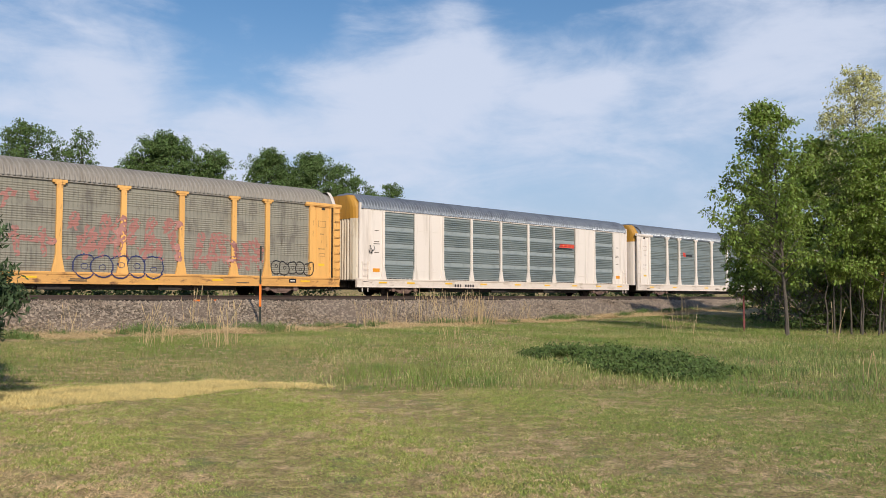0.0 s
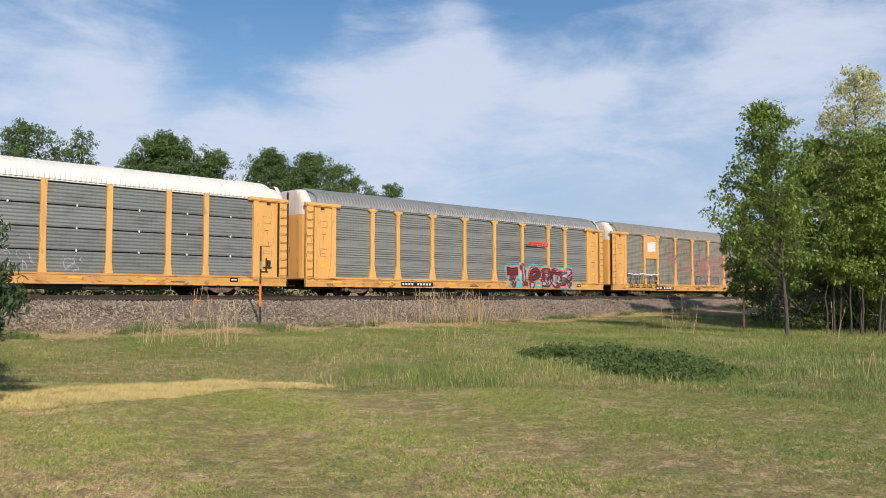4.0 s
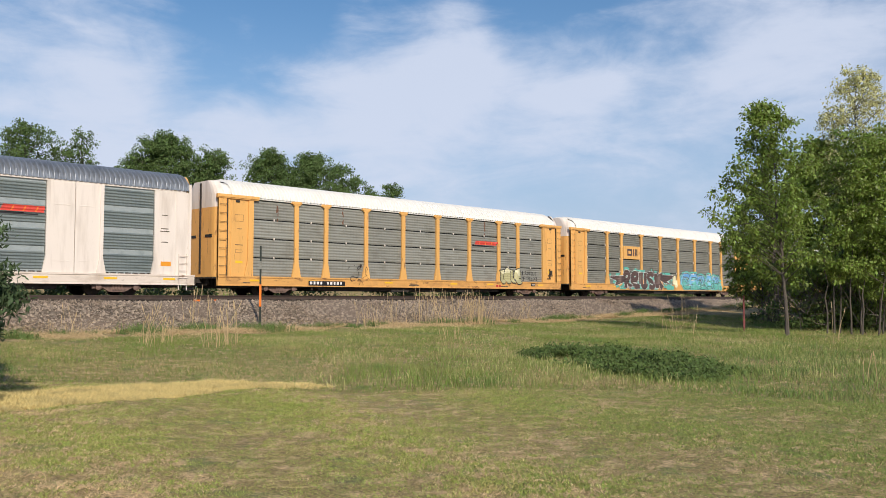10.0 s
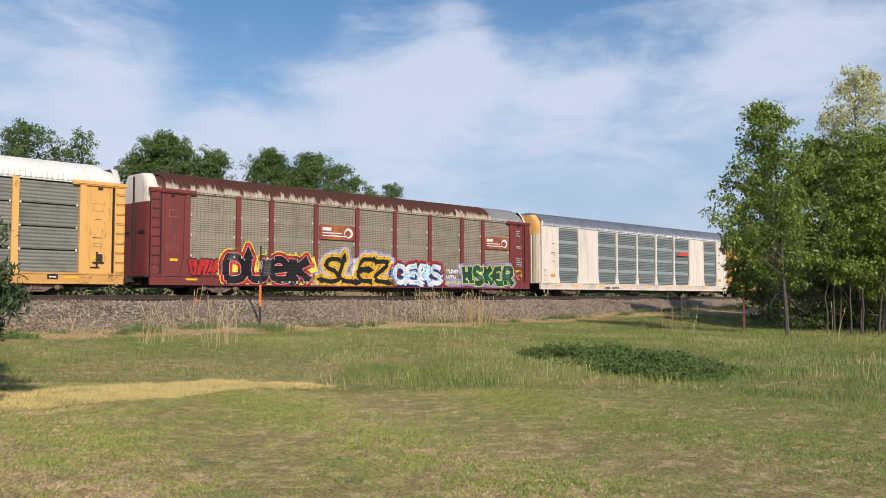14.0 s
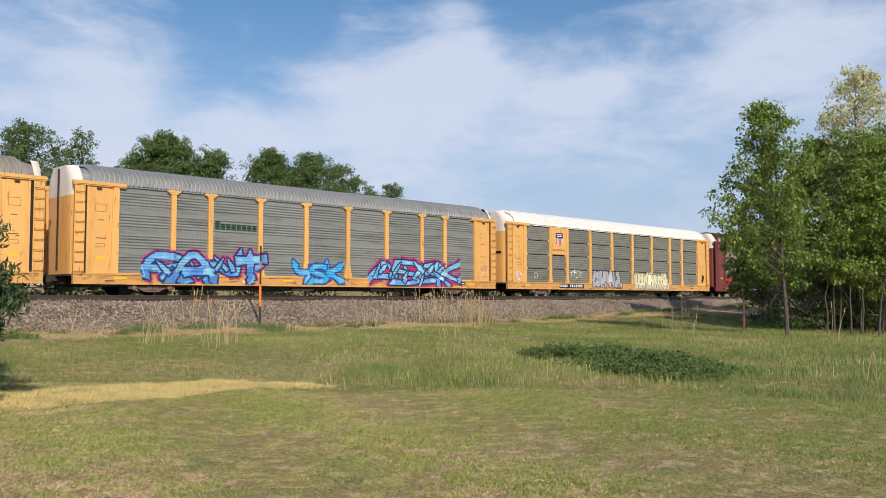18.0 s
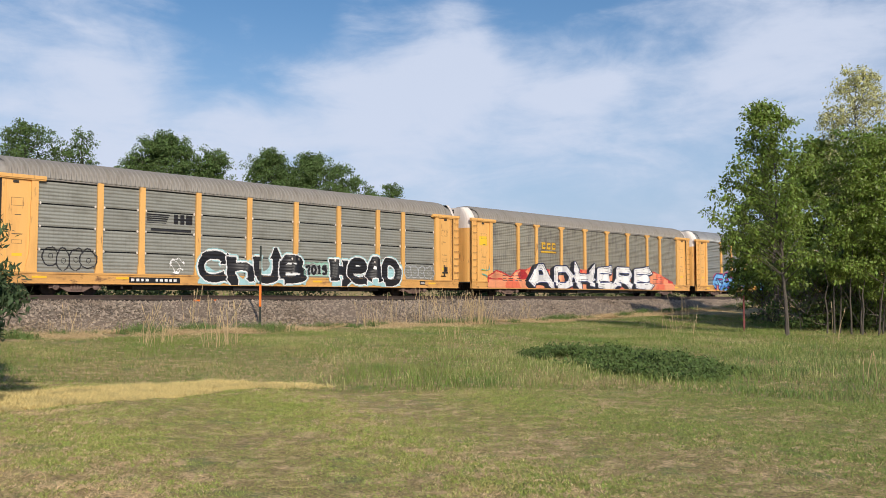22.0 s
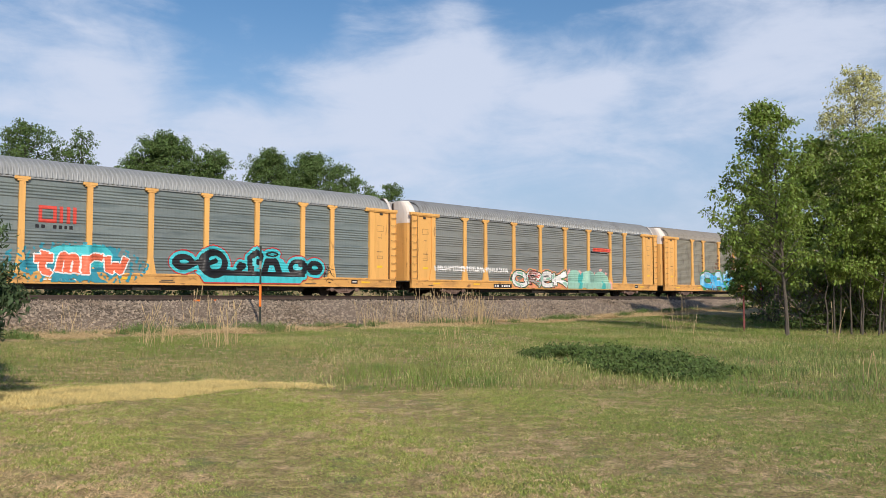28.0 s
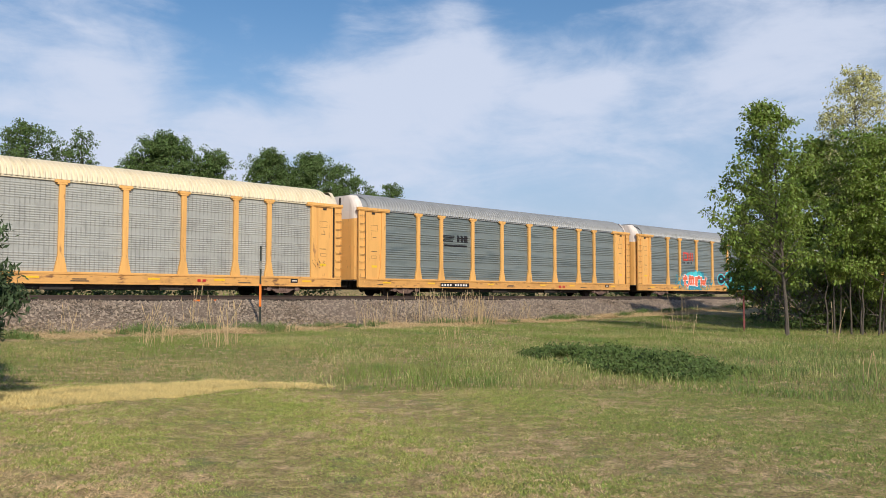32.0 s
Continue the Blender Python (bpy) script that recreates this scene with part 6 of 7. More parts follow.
    piece(c[12], "2015", 2.1, 3.55, 1.05, 1.7, "tier", "black", 1203, "silver", None, ("mint",), jitter=0.05, thick=0.13, edge=0.03, spread=0.14, label="small black numerals")
    piece(c[12], "HeAD", 3.8, 8.75, 0.52, 2.3, "tier", "black", 1204, "white", None, ("aqua",), shine="silver", jitter=0.1, thick=0.125, edge=0.05, swell=1.16, spread=0.12, swathe=0.6, spike=0.3, label="black lettering edged in white on pale turquoise")
    bubble_tag(c[12], 9.2, 11.5, 1.0, 1.85, "tier", "silver", 1205, 4)
    # light blue and red
    piece(c[13], "CAT", -7.4, -1.5, 0.56, 2.25, "plaid", "cyan", 1300, "maroon", None, ("green", "green"), top="paleblue", shine="white", tone="cyan", inner="sky", jitter=0.16, thick=0.15, spread=0.14, swell=1.35, edge=0.06, spike=0.6, soft=0, swathe=0.55, label="light blue and white graffiti on green")
    w = Wall(c[13], -1.8, 0.4, 0.56, 2.2)
    m = w.stroke([(-0.55, 2.05), (-1.45, 1.5), (-1.3, 1.28), (-0.1, 1.42), (0.2, 1.15), (-0.1, 0.8), (-1.1, 0.58)], 0.17, 0.3)
    w.paint(w.grow(m, 0.06), INK["black"])
    w.paint(m, INK["coral"])
    w.paint(m & (w.Z > 1.3) & (w.noise(4.0, 1311) > 0.5), INK["salmon"])
    w.done("graffiti", "salmon red curved stroke")
    w = Wall(c[13], 1.0, 7.8, 0.56, 2.1)
    for i, (a, b, r) in enumerate(((1.5, 0.95, 0.5), (2.1, 1.3, 0.4), (2.9, 1.75, 0.4), (5.6, 1.75, 0.45), (6.9, 1.2, 0.5), (7.2, 0.8, 0.45), (6.5, 1.6, 0.35))):
        w.paint(w.oval(a, b, r, r, 0.3, 1320 + i), INK["cream"])
    body = (w.Z < np.interp(w.X, (1.7, 2.1, 2.4, 2.8, 3.4, 4.6, 4.9, 5.4, 5.8, 6.3, 6.6, 7.0), (1.0, 1.5, 1.9, 1.95, 1.6, 1.5, 1.8, 1.5, 1.6, 1.85, 1.4, 0.9))) & (w.X > 1.7) & (w.X < 6.95)
    w.paint(w.grow(body, 0.06), INK["white"])
    w.paint(body, INK["black"])
    w.paint(w.shrink(body, 0.05), INK["silver"])
    w.paint(w.shrink(body, 0.05) & w.oval(3.1, 1.15, 0.62, 0.6, 0.3, 1330), INK["azure"])
    for i, one in enumerate(w.groups(4, 4.75, 6.9, 0.72, 1.55, 1331, 0.10)):
        w.paint(w.grow(one, 0.05) & body, INK["black"])
        w.paint(one & body, INK["azure" if i == 1 else "white"])
    w.paint(w.rim(w.oval(2.2, 1.0, 0.35, 0.5), 0.06) | w.rim(w.area(2.2, 2.7, 0.7, 1.8, 0.1, 5), 0.06) & body, INK["black"])
    heart = (np.abs(w.X - 4.15) < 0.62 * np.clip((w.Z - 0.5) / 0.9, 0, 1) ** 0.6) & (w.Z < 1.55 + 0.1 * np.cos((w.X - 4.15) * 9))
    w.paint(w.grow(heart, 0.05), INK["black"])
    w.paint(heart, INK["red"])
    w.done("graffiti", "silver and blue graffiti with a red heart-like blot")
    plate(c[13], -6.95, -4.4, 0.54, 0.78)
    for i, x in enumerate(POST_X[1:]):
        w = Wall(c[13], x - 0.75, x - 0.1, 1.6, 3.5)
        bars = np.abs(np.mod(w.Z * 2.9, 1.0) - 0.5) < 0.3
        w.paint((w.noise(3.0, 1340 + i) > 0.46 + (x - 0.13 - w.X) * 0.5) & bars & (w.noise(23.0, 1350 + i) > 0.44) & (w.X < x - 0.15), INK["oxide"])
        w.done("rust_streak", "brown rust smear beside the post")
    # pastel car
    w = Wall(c[14], -11.8, -4.7, 1.35, 1.95, "band")
    w.paint(w.slabs(19, -11.8, -4.8, 1.5, 1.88, 1400), INK["white"])
    w.done("graffiti", "row of white sprayed marks")
    piece(c[14], "OReK", -4.4, 1.5, 0.56, 1.8, "band", "white", 1401, "black", None, ("salmon", "green"), inner="mint", jitter=0.1, thick=0.12, spread=0.16, edge=0.06, label="white and green graffiti lettering")
    w = Wall(c[14], -3.0, -1.2, 0.56, 1.85, "band")
    w.paint(w.word("R", -2.8, -1.5, 0.6, 1.78, 1410, 0.0, 0.06, 1.1, 0.12), INK["logored"])
    w.done("graffiti", "coral red sprayed letter")
    w = Wall(c[14], 1.6, 7.2, 0.56, 2.15, "band")
    cloud = w.oval(2.6, 1.2, 0.9, 0.7, 0.3, 20) | w.oval(4.2, 1.25, 0.9, 0.75, 0.3, 21) | w.oval(5.8, 1.15, 0.95, 0.7, 0.3, 22) | w.area(1.7, 7.0, 0.56, 1.0, 0.15, 23)
    w.paint(w.grow(cloud, 0.2) & (w.noise(7.0, 1403) > 0.5), INK["pink"])
    w.paint(cloud, INK["mint"])
    w.paint(cloud & (w.noise(3.0, 1404) > 0.74), INK["teal"])
    w.done("graffiti", "mint green bubbles with pink edges")
    wedge(c[14], 4.64, 7.0, 3.22, 3.62, "band")
    plate(c[14], -6.4, -4.6, 0.56, 0.8)
    # coral and turquoise car
    worm(c[15], -6.4, -4.8, 3.06, 3.78, "band", "logored")
    plate(c[15], -6.6, -4.75, 2.76, 3.02, None, "black")
    w = Wall(c[15], -8.2, -1.8, 0.56, 2.3, "band")
    n = w.noise(9.0, 1500)
    w.paint(w.oval(-4.7, 1.35, 2.2, 0.85, 0.8, 8) & (n > 0.3) | w.oval(-4.8, 1.3, 3.3, 1.0) & (w.noise(17.0, 1501) > 0.64), INK["lagoon"])
    w.paint(w.oval(-4.6, 1.7, 1.6, 0.5, 0.3, 9), INK["turquoise"])
    m = w.word("tmrw", -6.7, -2.5, 0.8, 1.85, 1502, 0.12, 0.06, 1.02, 0.13, 0.0, 0.3, 1)
    w.paint(w.grow(m, 0.05), INK["white"])
    w.paint(m, INK["coral"])
    w.done("graffiti", "coral lettering on turquoise paint splashes")
    plate(c[15], -6.3, -4.6, 0.58, 0.76, None, "white")
    w = Wall(c[15], -0.4, 8.5, 0.56, 2.4, "band")
    m = w.oval(0.27, 1.58, 0.56, 0.36) & ~w.oval(0.3, 1.6, 0.26, 0.12)
    m |= w.oval(1.85, 1.55, 0.78, 0.68) & ~w.oval(1.95, 1.6, 0.42, 0.36) | w.stroke([(0.65, 1.42), (1.15, 1.66), (1.5, 1.5), (2.05, 1.72)], 0.09)
    m |= w.stroke([(2.4, 1.2), (2.95, 1.12), (3.3, 1.22), (3.6, 1.5), (3.35, 1.56), (3.2, 1.36)], 0.09) | w.stroke([(3.95, 1.1), (3.92, 1.9), (4.25, 2.18), (4.6, 2.0), (4.5, 1.72), (4.25, 1.7)], 0.12)
    m |= w.stroke([(4.75, 1.1), (4.95, 1.72), (5.45, 1.75), (5.72, 1.1)], 0.15) | w.area(2.2, 7.2, 1.02, 1.18)
    m |= w.oval(6.85, 1.47, 0.58, 0.42) & ~w.oval(6.8, 1.5, 0.3, 0.2) | w.stroke([(6.9, 1.6), (7.25, 1.7), (7.5, 1.5)], 0.08) | w.oval(7.95, 1.48, 0.5, 0.36) & ~w.oval(7.95, 1.5, 0.22, 0.13)
    m |= w.rim(w.oval(5.25, 2.12, 0.36, 0.11), 0.04)
    m = w.grow(m, 0.035)
    back = w.grow(m, 0.15) | w.poly([(0.9, 1.15), (1.3, 0.64), (6.9, 0.66), (7.4, 1.15)]) | w.poly([(5.7, 1.1), (5.4, 2.0), (5.9, 1.9), (6.4, 1.3)])
    w.paint(w.grow(back, 0.05), INK["red"])
    w.paint(back, INK["turquoise"])
    w.paint(m, INK["black"])
    w.done("graffiti", "black script on a turquoise outline")
    loose_tag(c[15], 8.5, 9.2, 0.7, 1.6, "band", "black", 1504, 9.0, 0.06)
    # clean cars
    stripes_emblem(c[16], -7.0, -4.65, 3.04, 3.78, "band")
    plate(c[16], -7.25, -4.7, 0.56, 0.8)
    plate(c[16], 4.5, 5.45, 0.55, 0.82, None, "red")
    plate(c[17], 4.9, 5.55, 0.6, 0.84, None, "red")
    loose_tag(c[17], 11.7, 12.6, 1.5, 2.0, "plaid", "black", 1700, 11.0, 0.022)


decorate()


# ---- trees ----
def leaf_cloud(name, centres, radii, per, size, mat, parent, seed, flat=0.8, droop=0.0, slim=0.28):
    """Leaves in clumps round the given centres, as one mesh of small folded quads."""
    rng = np.random.default_rng(seed)
    c = np.repeat(np.asarray(centres, float), per, axis=0)
    r = np.repeat(np.asarray(radii, float), per)
    v = rng.normal(size=c.shape)
    v /= np.linalg.norm(v, axis=1, keepdims=True)
    p = c + v * (r * rng.random(len(r)) ** 0.55 * rng.uniform(0.6, 1.35, len(r)))[:, None] * np.array([1, 1, flat])
    face = rng.normal(size=p.shape) * 0.6 + v * 0.3 + np.array([0.08, -0.45, 0.5])
    face /= np.linalg.norm(face, axis=1, keepdims=True)
    d = np.cross(face, rng.normal(size=p.shape)) + np.array([0, 0, -droop * 0.5])
    d /= np.linalg.norm(d, axis=1, keepdims=True) + 1e-9
    w = np.cross(face, d)
    w /= np.linalg.norm(w, axis=1, keepdims=True) + 1e-9
    ln = size * (0.6 + 0.8 * rng.random(len(p)))[:, None]
    a, b, e = p - d * ln * 0.5, p + w * ln * slim, p + d * ln * 0.5
    g = p - w * ln * slim
    verts = np.stack([a, b, e, g], 1).reshape(-1, 3)
    o = new(name, fast_mesh(name, verts, np.arange(len(verts)).reshape(-1, 4), mat))
    o.parent = parent
    return o


def evergreen(label, base, height, trunk_r, spread, crown_from, seed, limbs, per, leaf_size, clump):
    """A conical tree with level, drooping boughs down to the grass."""
    rng = random.Random(seed)
    tree = thing("tree", label, "tree", at=Matrix.Translation(base))
    centres, radii = [], []
    bm, lb = bmesh.new(), bmesh.new()
    pts = [Vector((0, 0, -0.3))] + [Vector((rng.uniform(-0.12, 0.12), rng.uniform(-0.12, 0.12), height * 0.93 * i / 9)) for i in range(1, 10)]
    tube(bm, pts, [trunk_r * (1.25 if i == 0 else 1 - 0.1 * i) for i in range(10)], 8)
    for j in range(limbs):
        f = crown_from + (0.97 - crown_from) * ((j + rng.random()) / limbs)
        i = min(int(f * 9), 8)
        p0 = pts[i].lerp(pts[i + 1], f * 9 - i)
        ln = spread * min(1.0, 1.1 - f * 1.05) * rng.uniform(0.82, 0.98)
        az = rng.uniform(0, 2 * math.pi)
        d = Vector((math.cos(az), math.sin(az), rng.uniform(-0.2, 0.2))).normalized()
        p1 = p0 + d * ln * 0.5 + Vector((0, 0, rng.uniform(-0.05, 0.15) * ln))
        p2 = p0 + d * ln + Vector((rng.uniform(-0.08, 0.08), rng.uniform(-0.08, 0.08), rng.uniform(-0.1, 0.15))) * ln
        r0 = max(0.012, trunk_r * 0.42 * (1 - f * 0.75))
        tube(lb, [p0, p1, p2], [r0, r0 * 0.6, r0 * 0.2], 5)
        for g in range(5):
            t = 0.4 + 0.16 * g
            c = p0.lerp(p1, t * 2) if t < 0.5 else p1.lerp(p2, t * 2 - 1)
            c = c + Vector((rng.uniform(-1, 1), rng.uniform(-1, 1), rng.uniform(-0.6, 0.8))) * clump * 0.8
            # the sprays keep within a rounded skirt that draws in upwards
            far, most = math.hypot(c.x, c.y), spread + 0.1 - 0.45 * max(0.0, c.z - 1.9) - 0.35 * max(0.0, 0.75 - c.z)
            if far > most > 0.2:
                c = Vector((c.x * most / far, c.y * most / far, c.z))
            centres.append(c)
            radii.append(clump * rng.uniform(0.55, 1.15))
    bmesh.ops.recalc_face_normals(bm, faces=bm.faces)
    part("trunk", bm, BARK, tree)
    bmesh.ops.recalc_face_normals(lb, faces=lb.faces)
    part("branchwork", lb, BARK, tree)
    # fine sprays on the side towards the lawn, coarser ones inside
    outer = [c.x > 1.0 and c.z < 4.0 for c in centres]
    leaf_cloud("inner_crown", [c for c, o in zip(centres, outer) if not o], [r for r, o in zip(radii, outer) if not o], per // 2, leaf_size * 1.3, LEAF_JUNIPER, tree, seed, droop=0.4, slim=0.22)
    leaf_cloud("crown", [c for c, o in zip(centres, outer) if o], [r for r, o in zip(radii, outer) if o], per * 5, leaf_size * 0.42, LEAF_JUNIPER, tree, seed + 1, droop=1.6, slim=0.14)
    return tree


def gz(x, y):
    return float(ground_z(np.array(x), np.array(y)))


def stand(x, y):
    return Vector((x, y, gz(x, y)))


def leaf_sprays(name, centres, radii, per, size, mat, parent, seed, hang=0.5, slim=0.27, open_to=0.62):
    """Sprays of drooping leaves round the ends of twigs, as one mesh of folded leaf blades."""
    rng = np.random.default_rng(seed)
    c = np.repeat(np.asarray(centres, float), per, axis=0)
    r = np.repeat(np.asarray(radii, float), per)
    v = rng.normal(size=c.shape)
    v /= np.linalg.norm(v, axis=1, keepdims=True)
    p = c + v * (r * rng.random(len(r)) ** open_to)[:, None] * np.array([1.15, 1.15, 0.75])
    d = v * 0.7 + rng.normal(size=p.shape) * 0.55 + np.array([0, 0, -hang])
    d /= np.linalg.norm(d, axis=1, keepdims=True) + 1e-9
    face = rng.normal(size=p.shape) * 0.45 + v * 0.35 + np.array([0.1, -0.2, 0.75])
    w = np.cross(face, d)
    w /= np.linalg.norm(w, axis=1, keepdims=True) + 1e-9
    ln = size * (0.55 + 0.9 * rng.random(len(p)))[:, None]
    fold = np.cross(d, w) * ln * 0.06
    verts = np.stack([p, p + d * ln * 0.45 + w * ln * slim + fold, p + d * ln, p + d * ln * 0.45 - w * ln * slim + fold], 1).reshape(-1, 3)
    o = new(name, fast_mesh(name, verts, np.arange(len(verts)).reshape(-1, 4), mat))
    o.parent = parent
    return o


def grown_tree(label, base, shape, trunk_r, seed, leaf=None, limbs=60, per=60, size=0.15, spray=0.30, stems=1, bare=0.25, rise=0.55, tip=(0, 0), group="", category="tree", twigs=6, open_to=0.62, low=1.0, slim=0.27):
    """A tree whose limbs reach out to an uneven outline; shape rows of (height, reach towards -x, reach towards +x) from the foot of the crown to its top."""
    rng = random.Random(seed)
    tree = thing("tree" if category == "tree" else "shrub", label, category, group, at=Matrix.Translation(base))
    zs, lo, hi = [[row[i] for row in shape] for i in range(3)]
    top = zs[-1]
    bm, lb = bmesh.new(), bmesh.new()
    lines = []
    for q in range(stems):
        foot = Vector((0, 0, -0.3)) if q == 0 else Vector((rng.uniform(-1, 1) * (0.3 + 0.12 * stems), rng.uniform(-0.7, 0.7), -0.3))
        h = top * (0.94 if q == 0 else rng.uniform(0.6, 0.95))
        out = Vector((tip[0], tip[1], 0)) + (Vector((rng.uniform(-1.3, 1.3), rng.uniform(-1.0, 1.0), 0)) if q else Vector((0, 0, 0)))
        pts = [foot + out * (k / 10) ** 1.7 + Vector((rng.uniform(-0.06, 0.06), rng.uniform(-0.06, 0.06), 0)) * min(k, 4) / 3 + Vector((0, 0, (h + 0.3) * k / 10)) for k in range(11)]
        tube(bm, pts, [trunk_r * (1.3 if k == 0 else (1 - 0.93 * k / 10)) for k in range(11)], 8)
        lines.append(pts)
    centres, radii = [], []
    for j in range(limbs):
        z1 = zs[0] + (top - zs[0]) * ((j + rng.random()) / limbs) ** low
        a, b = float(np.interp(z1, zs, lo)), float(np.interp(z1, zs, hi))
        mid, half = (a + b) / 2, (b - a) / 2
        az = rng.uniform(0, 2 * math.pi)
        k = rng.uniform(0.55, 1.0) ** 0.6
        end = Vector((mid + half * k * math.cos(az), half * 0.9 * k * math.sin(az), z1))
        pts = lines[j % stems]
        z0 = min(max(z1 - half * rise * rng.uniform(0.7, 1.3), zs[0] * bare + 0.3), pts[-1].z - 0.1)
        f = (z0 + 0.3) / (pts[-1].z + 0.3) * 10
        i = min(int(f), 9)
        start = pts[i].lerp(pts[i + 1], f - i)
        bow = start.lerp(end, 0.5) + Vector((rng.uniform(-0.15, 0.15), rng.uniform(-0.15, 0.15), 0.10)) * (end - start).length
        r0 = max(0.010, trunk_r * 0.38 * (1 - 0.8 * z1 / top))
        tube(lb, [start, bow, end], [r0, r0 * 0.6, r0 * 0.2], 5)
        for g in range(twigs):
            t = 0.38 + 0.62 * (g + rng.random()) / twigs
            on = start.lerp(bow, t * 2) if t < 0.5 else bow.lerp(end, t * 2 - 1)
            c = on + Vector((rng.uniform(-1, 1), rng.uniform(-1, 1), rng.uniform(-0.7, 0.8))) * spray * 1.5
            tube(lb, [on, c], [r0 * 0.28, r0 * 0.12], 3)
            centres.append(c)
            radii.append(spray * rng.uniform(0.5, 1.15))
        centres.append(end)
        radii.append(spray * 0.8)
    bmesh.ops.recalc_face_normals(bm, faces=bm.faces)
    part("trunk", bm, BARK, tree)
    bmesh.ops.recalc_face_normals(lb, faces=lb.faces)
    part("branchwork", lb, BARK, tree)
    leaf_sprays("crown", centres, radii, per, size, leaf or LEAF, tree, seed, open_to=open_to, slim=slim)
    return tree


A_SIDE = "trees beside the track"
grown_tree("slender young ash tree with bright green leaves in grass", stand(13.15, 33.6),
           ((2.0, -1.7, 0.7), (2.7, -1.9, 1.0), (3.3, -2.0, 1.3), (4.0, -2.5, 1.5), (4.7, -3.2, 1.6), (5.5, -3.3, 1.7), (6.1, -2.5, 1.6), (6.8, -2.2, 1.5), (7.4, -1.8, 1.2), (8.2, -1.6, 0.6), (8.7, -1.3, -0.4), (9.0, -1.0, -0.7)),
           0.085, 11, limbs=84, per=22, size=0.138, spray=0.25, tip=(-0.6, 0), group=A_SIDE, rise=0.5, low=0.72)
grown_tree("leafy green ash tree in a dense clump by the track", stand(16.9, 36.4),
           ((2.5, -1.1, 1.2), (3.3, -1.4, 1.9), (4.5, -1.4, 2.3), (6.0, -1.5, 2.4), (7.0, -1.5, 2.3), (7.9, -1.1, 2.0), (8.6, -0.2, 1.3)),
           0.04, 12, limbs=80, per=31, size=0.142, spray=0.28, stems=7, tip=(0.5, 0), group=A_SIDE)
grown_tree("dense green tree in the clump by the track", stand(19.2, 37.0),
           ((1.6, -1.6, 1.8), (3.0, -2.0, 2.3), (5.0, -1.9, 2.6), (7.0, -1.8, 2.6), (8.2, -1.2, 2.0), (9.0, -0.4, 0.8)),
           0.04, 14, limbs=94, per=33, size=0.142, spray=0.30, stems=6, group=A_SIDE)
# stands almost wholly out of view on the right; kept to cast shade
grown_tree("dense green tree mostly out of view, kept for its shadow", stand(22.6, 39.4),
           ((1.5, -1.8, 2.0), (4.0, -2.6, 2.6), (7.0, -2.4, 2.6), (9.0, -1.2, 1.4), (9.8, -0.4, 0.5)),
           0.07, 15, limbs=90, per=44, size=0.2, spray=0.36, stems=4, group=A_SIDE)
grown_tree("slim green tree behind the young ash", stand(17.4, 46.0),
           ((2.2, -1.4, 1.5), (4.0, -1.7, 1.9), (6.0, -1.5, 1.9), (8.0, -0.9, 1.3), (9.2, -0.2, 0.4)),
           0.07, 17, limbs=30, per=26, size=0.18, spray=0.30, stems=2, group=A_SIDE)
grown_tree("tall tree with pale olive new leaves above the clump", stand(23.6, 49.5),
           ((6.0, -2.2, 2.4), (8.5, -2.4, 2.8), (10.5, -2.3, 3.0), (11.6, -2.2, 2.8), (12.8, -1.5, 2.2), (13.7, -0.9, 1.5), (14.4, -0.2, 0.6)),
           0.2, 13, LEAF_PALE, limbs=110, per=17, size=0.16, spray=0.36, group=A_SIDE, open_to=0.8)
grown_tree("leafy green tree standing close to the tracks", stand(22.6, 51.5),
           ((2.0, -2.0, 2.4), (4.0, -2.9, 3.0), (6.5, -2.8, 3.2), (8.5, -2.2, 2.6), (10.0, -1.0, 1.4), (10.6, -0.3, 0.4)),
           0.10, 16, limbs=90, per=70, size=0.2, spray=0.36, stems=3, group=A_SIDE)
grown_tree("small green tree standing close to the tracks", stand(17.7, 48.6),
           ((1.5, -1.8, 2.0), (3.0, -2.2, 2.4), (5.0, -2.0, 2.2), (6.4, -1.4, 1.6), (7.4, -0.5, 0.6)),
           0.07, 28, limbs=56, per=52, size=0.19, spray=0.34, stems=2, group=A_SIDE)
for i, (x, y, h, r) in enumerate(((17.6, 40.5, 3.4, 1.5), (19.8, 41.5, 3.8, 1.7), (22.2, 42.5, 4.0, 1.7), (24.5, 47.0, 4.0, 1.8))):
    grown_tree("low leafy green shrub below the trees", stand(x, y), ((0.3, -r, r), (h * 0.5, -r * 1.1, r * 1.1), (h * 0.8, -r * 0.7, r * 0.7), (h, -0.2, 0.3)), 0.035, 80 + i, limbs=40, per=22, size=0.17, spray=0.28, stems=4, category="shrub", group="shrubs below the trees")
A_FAR = "trees behind the train"
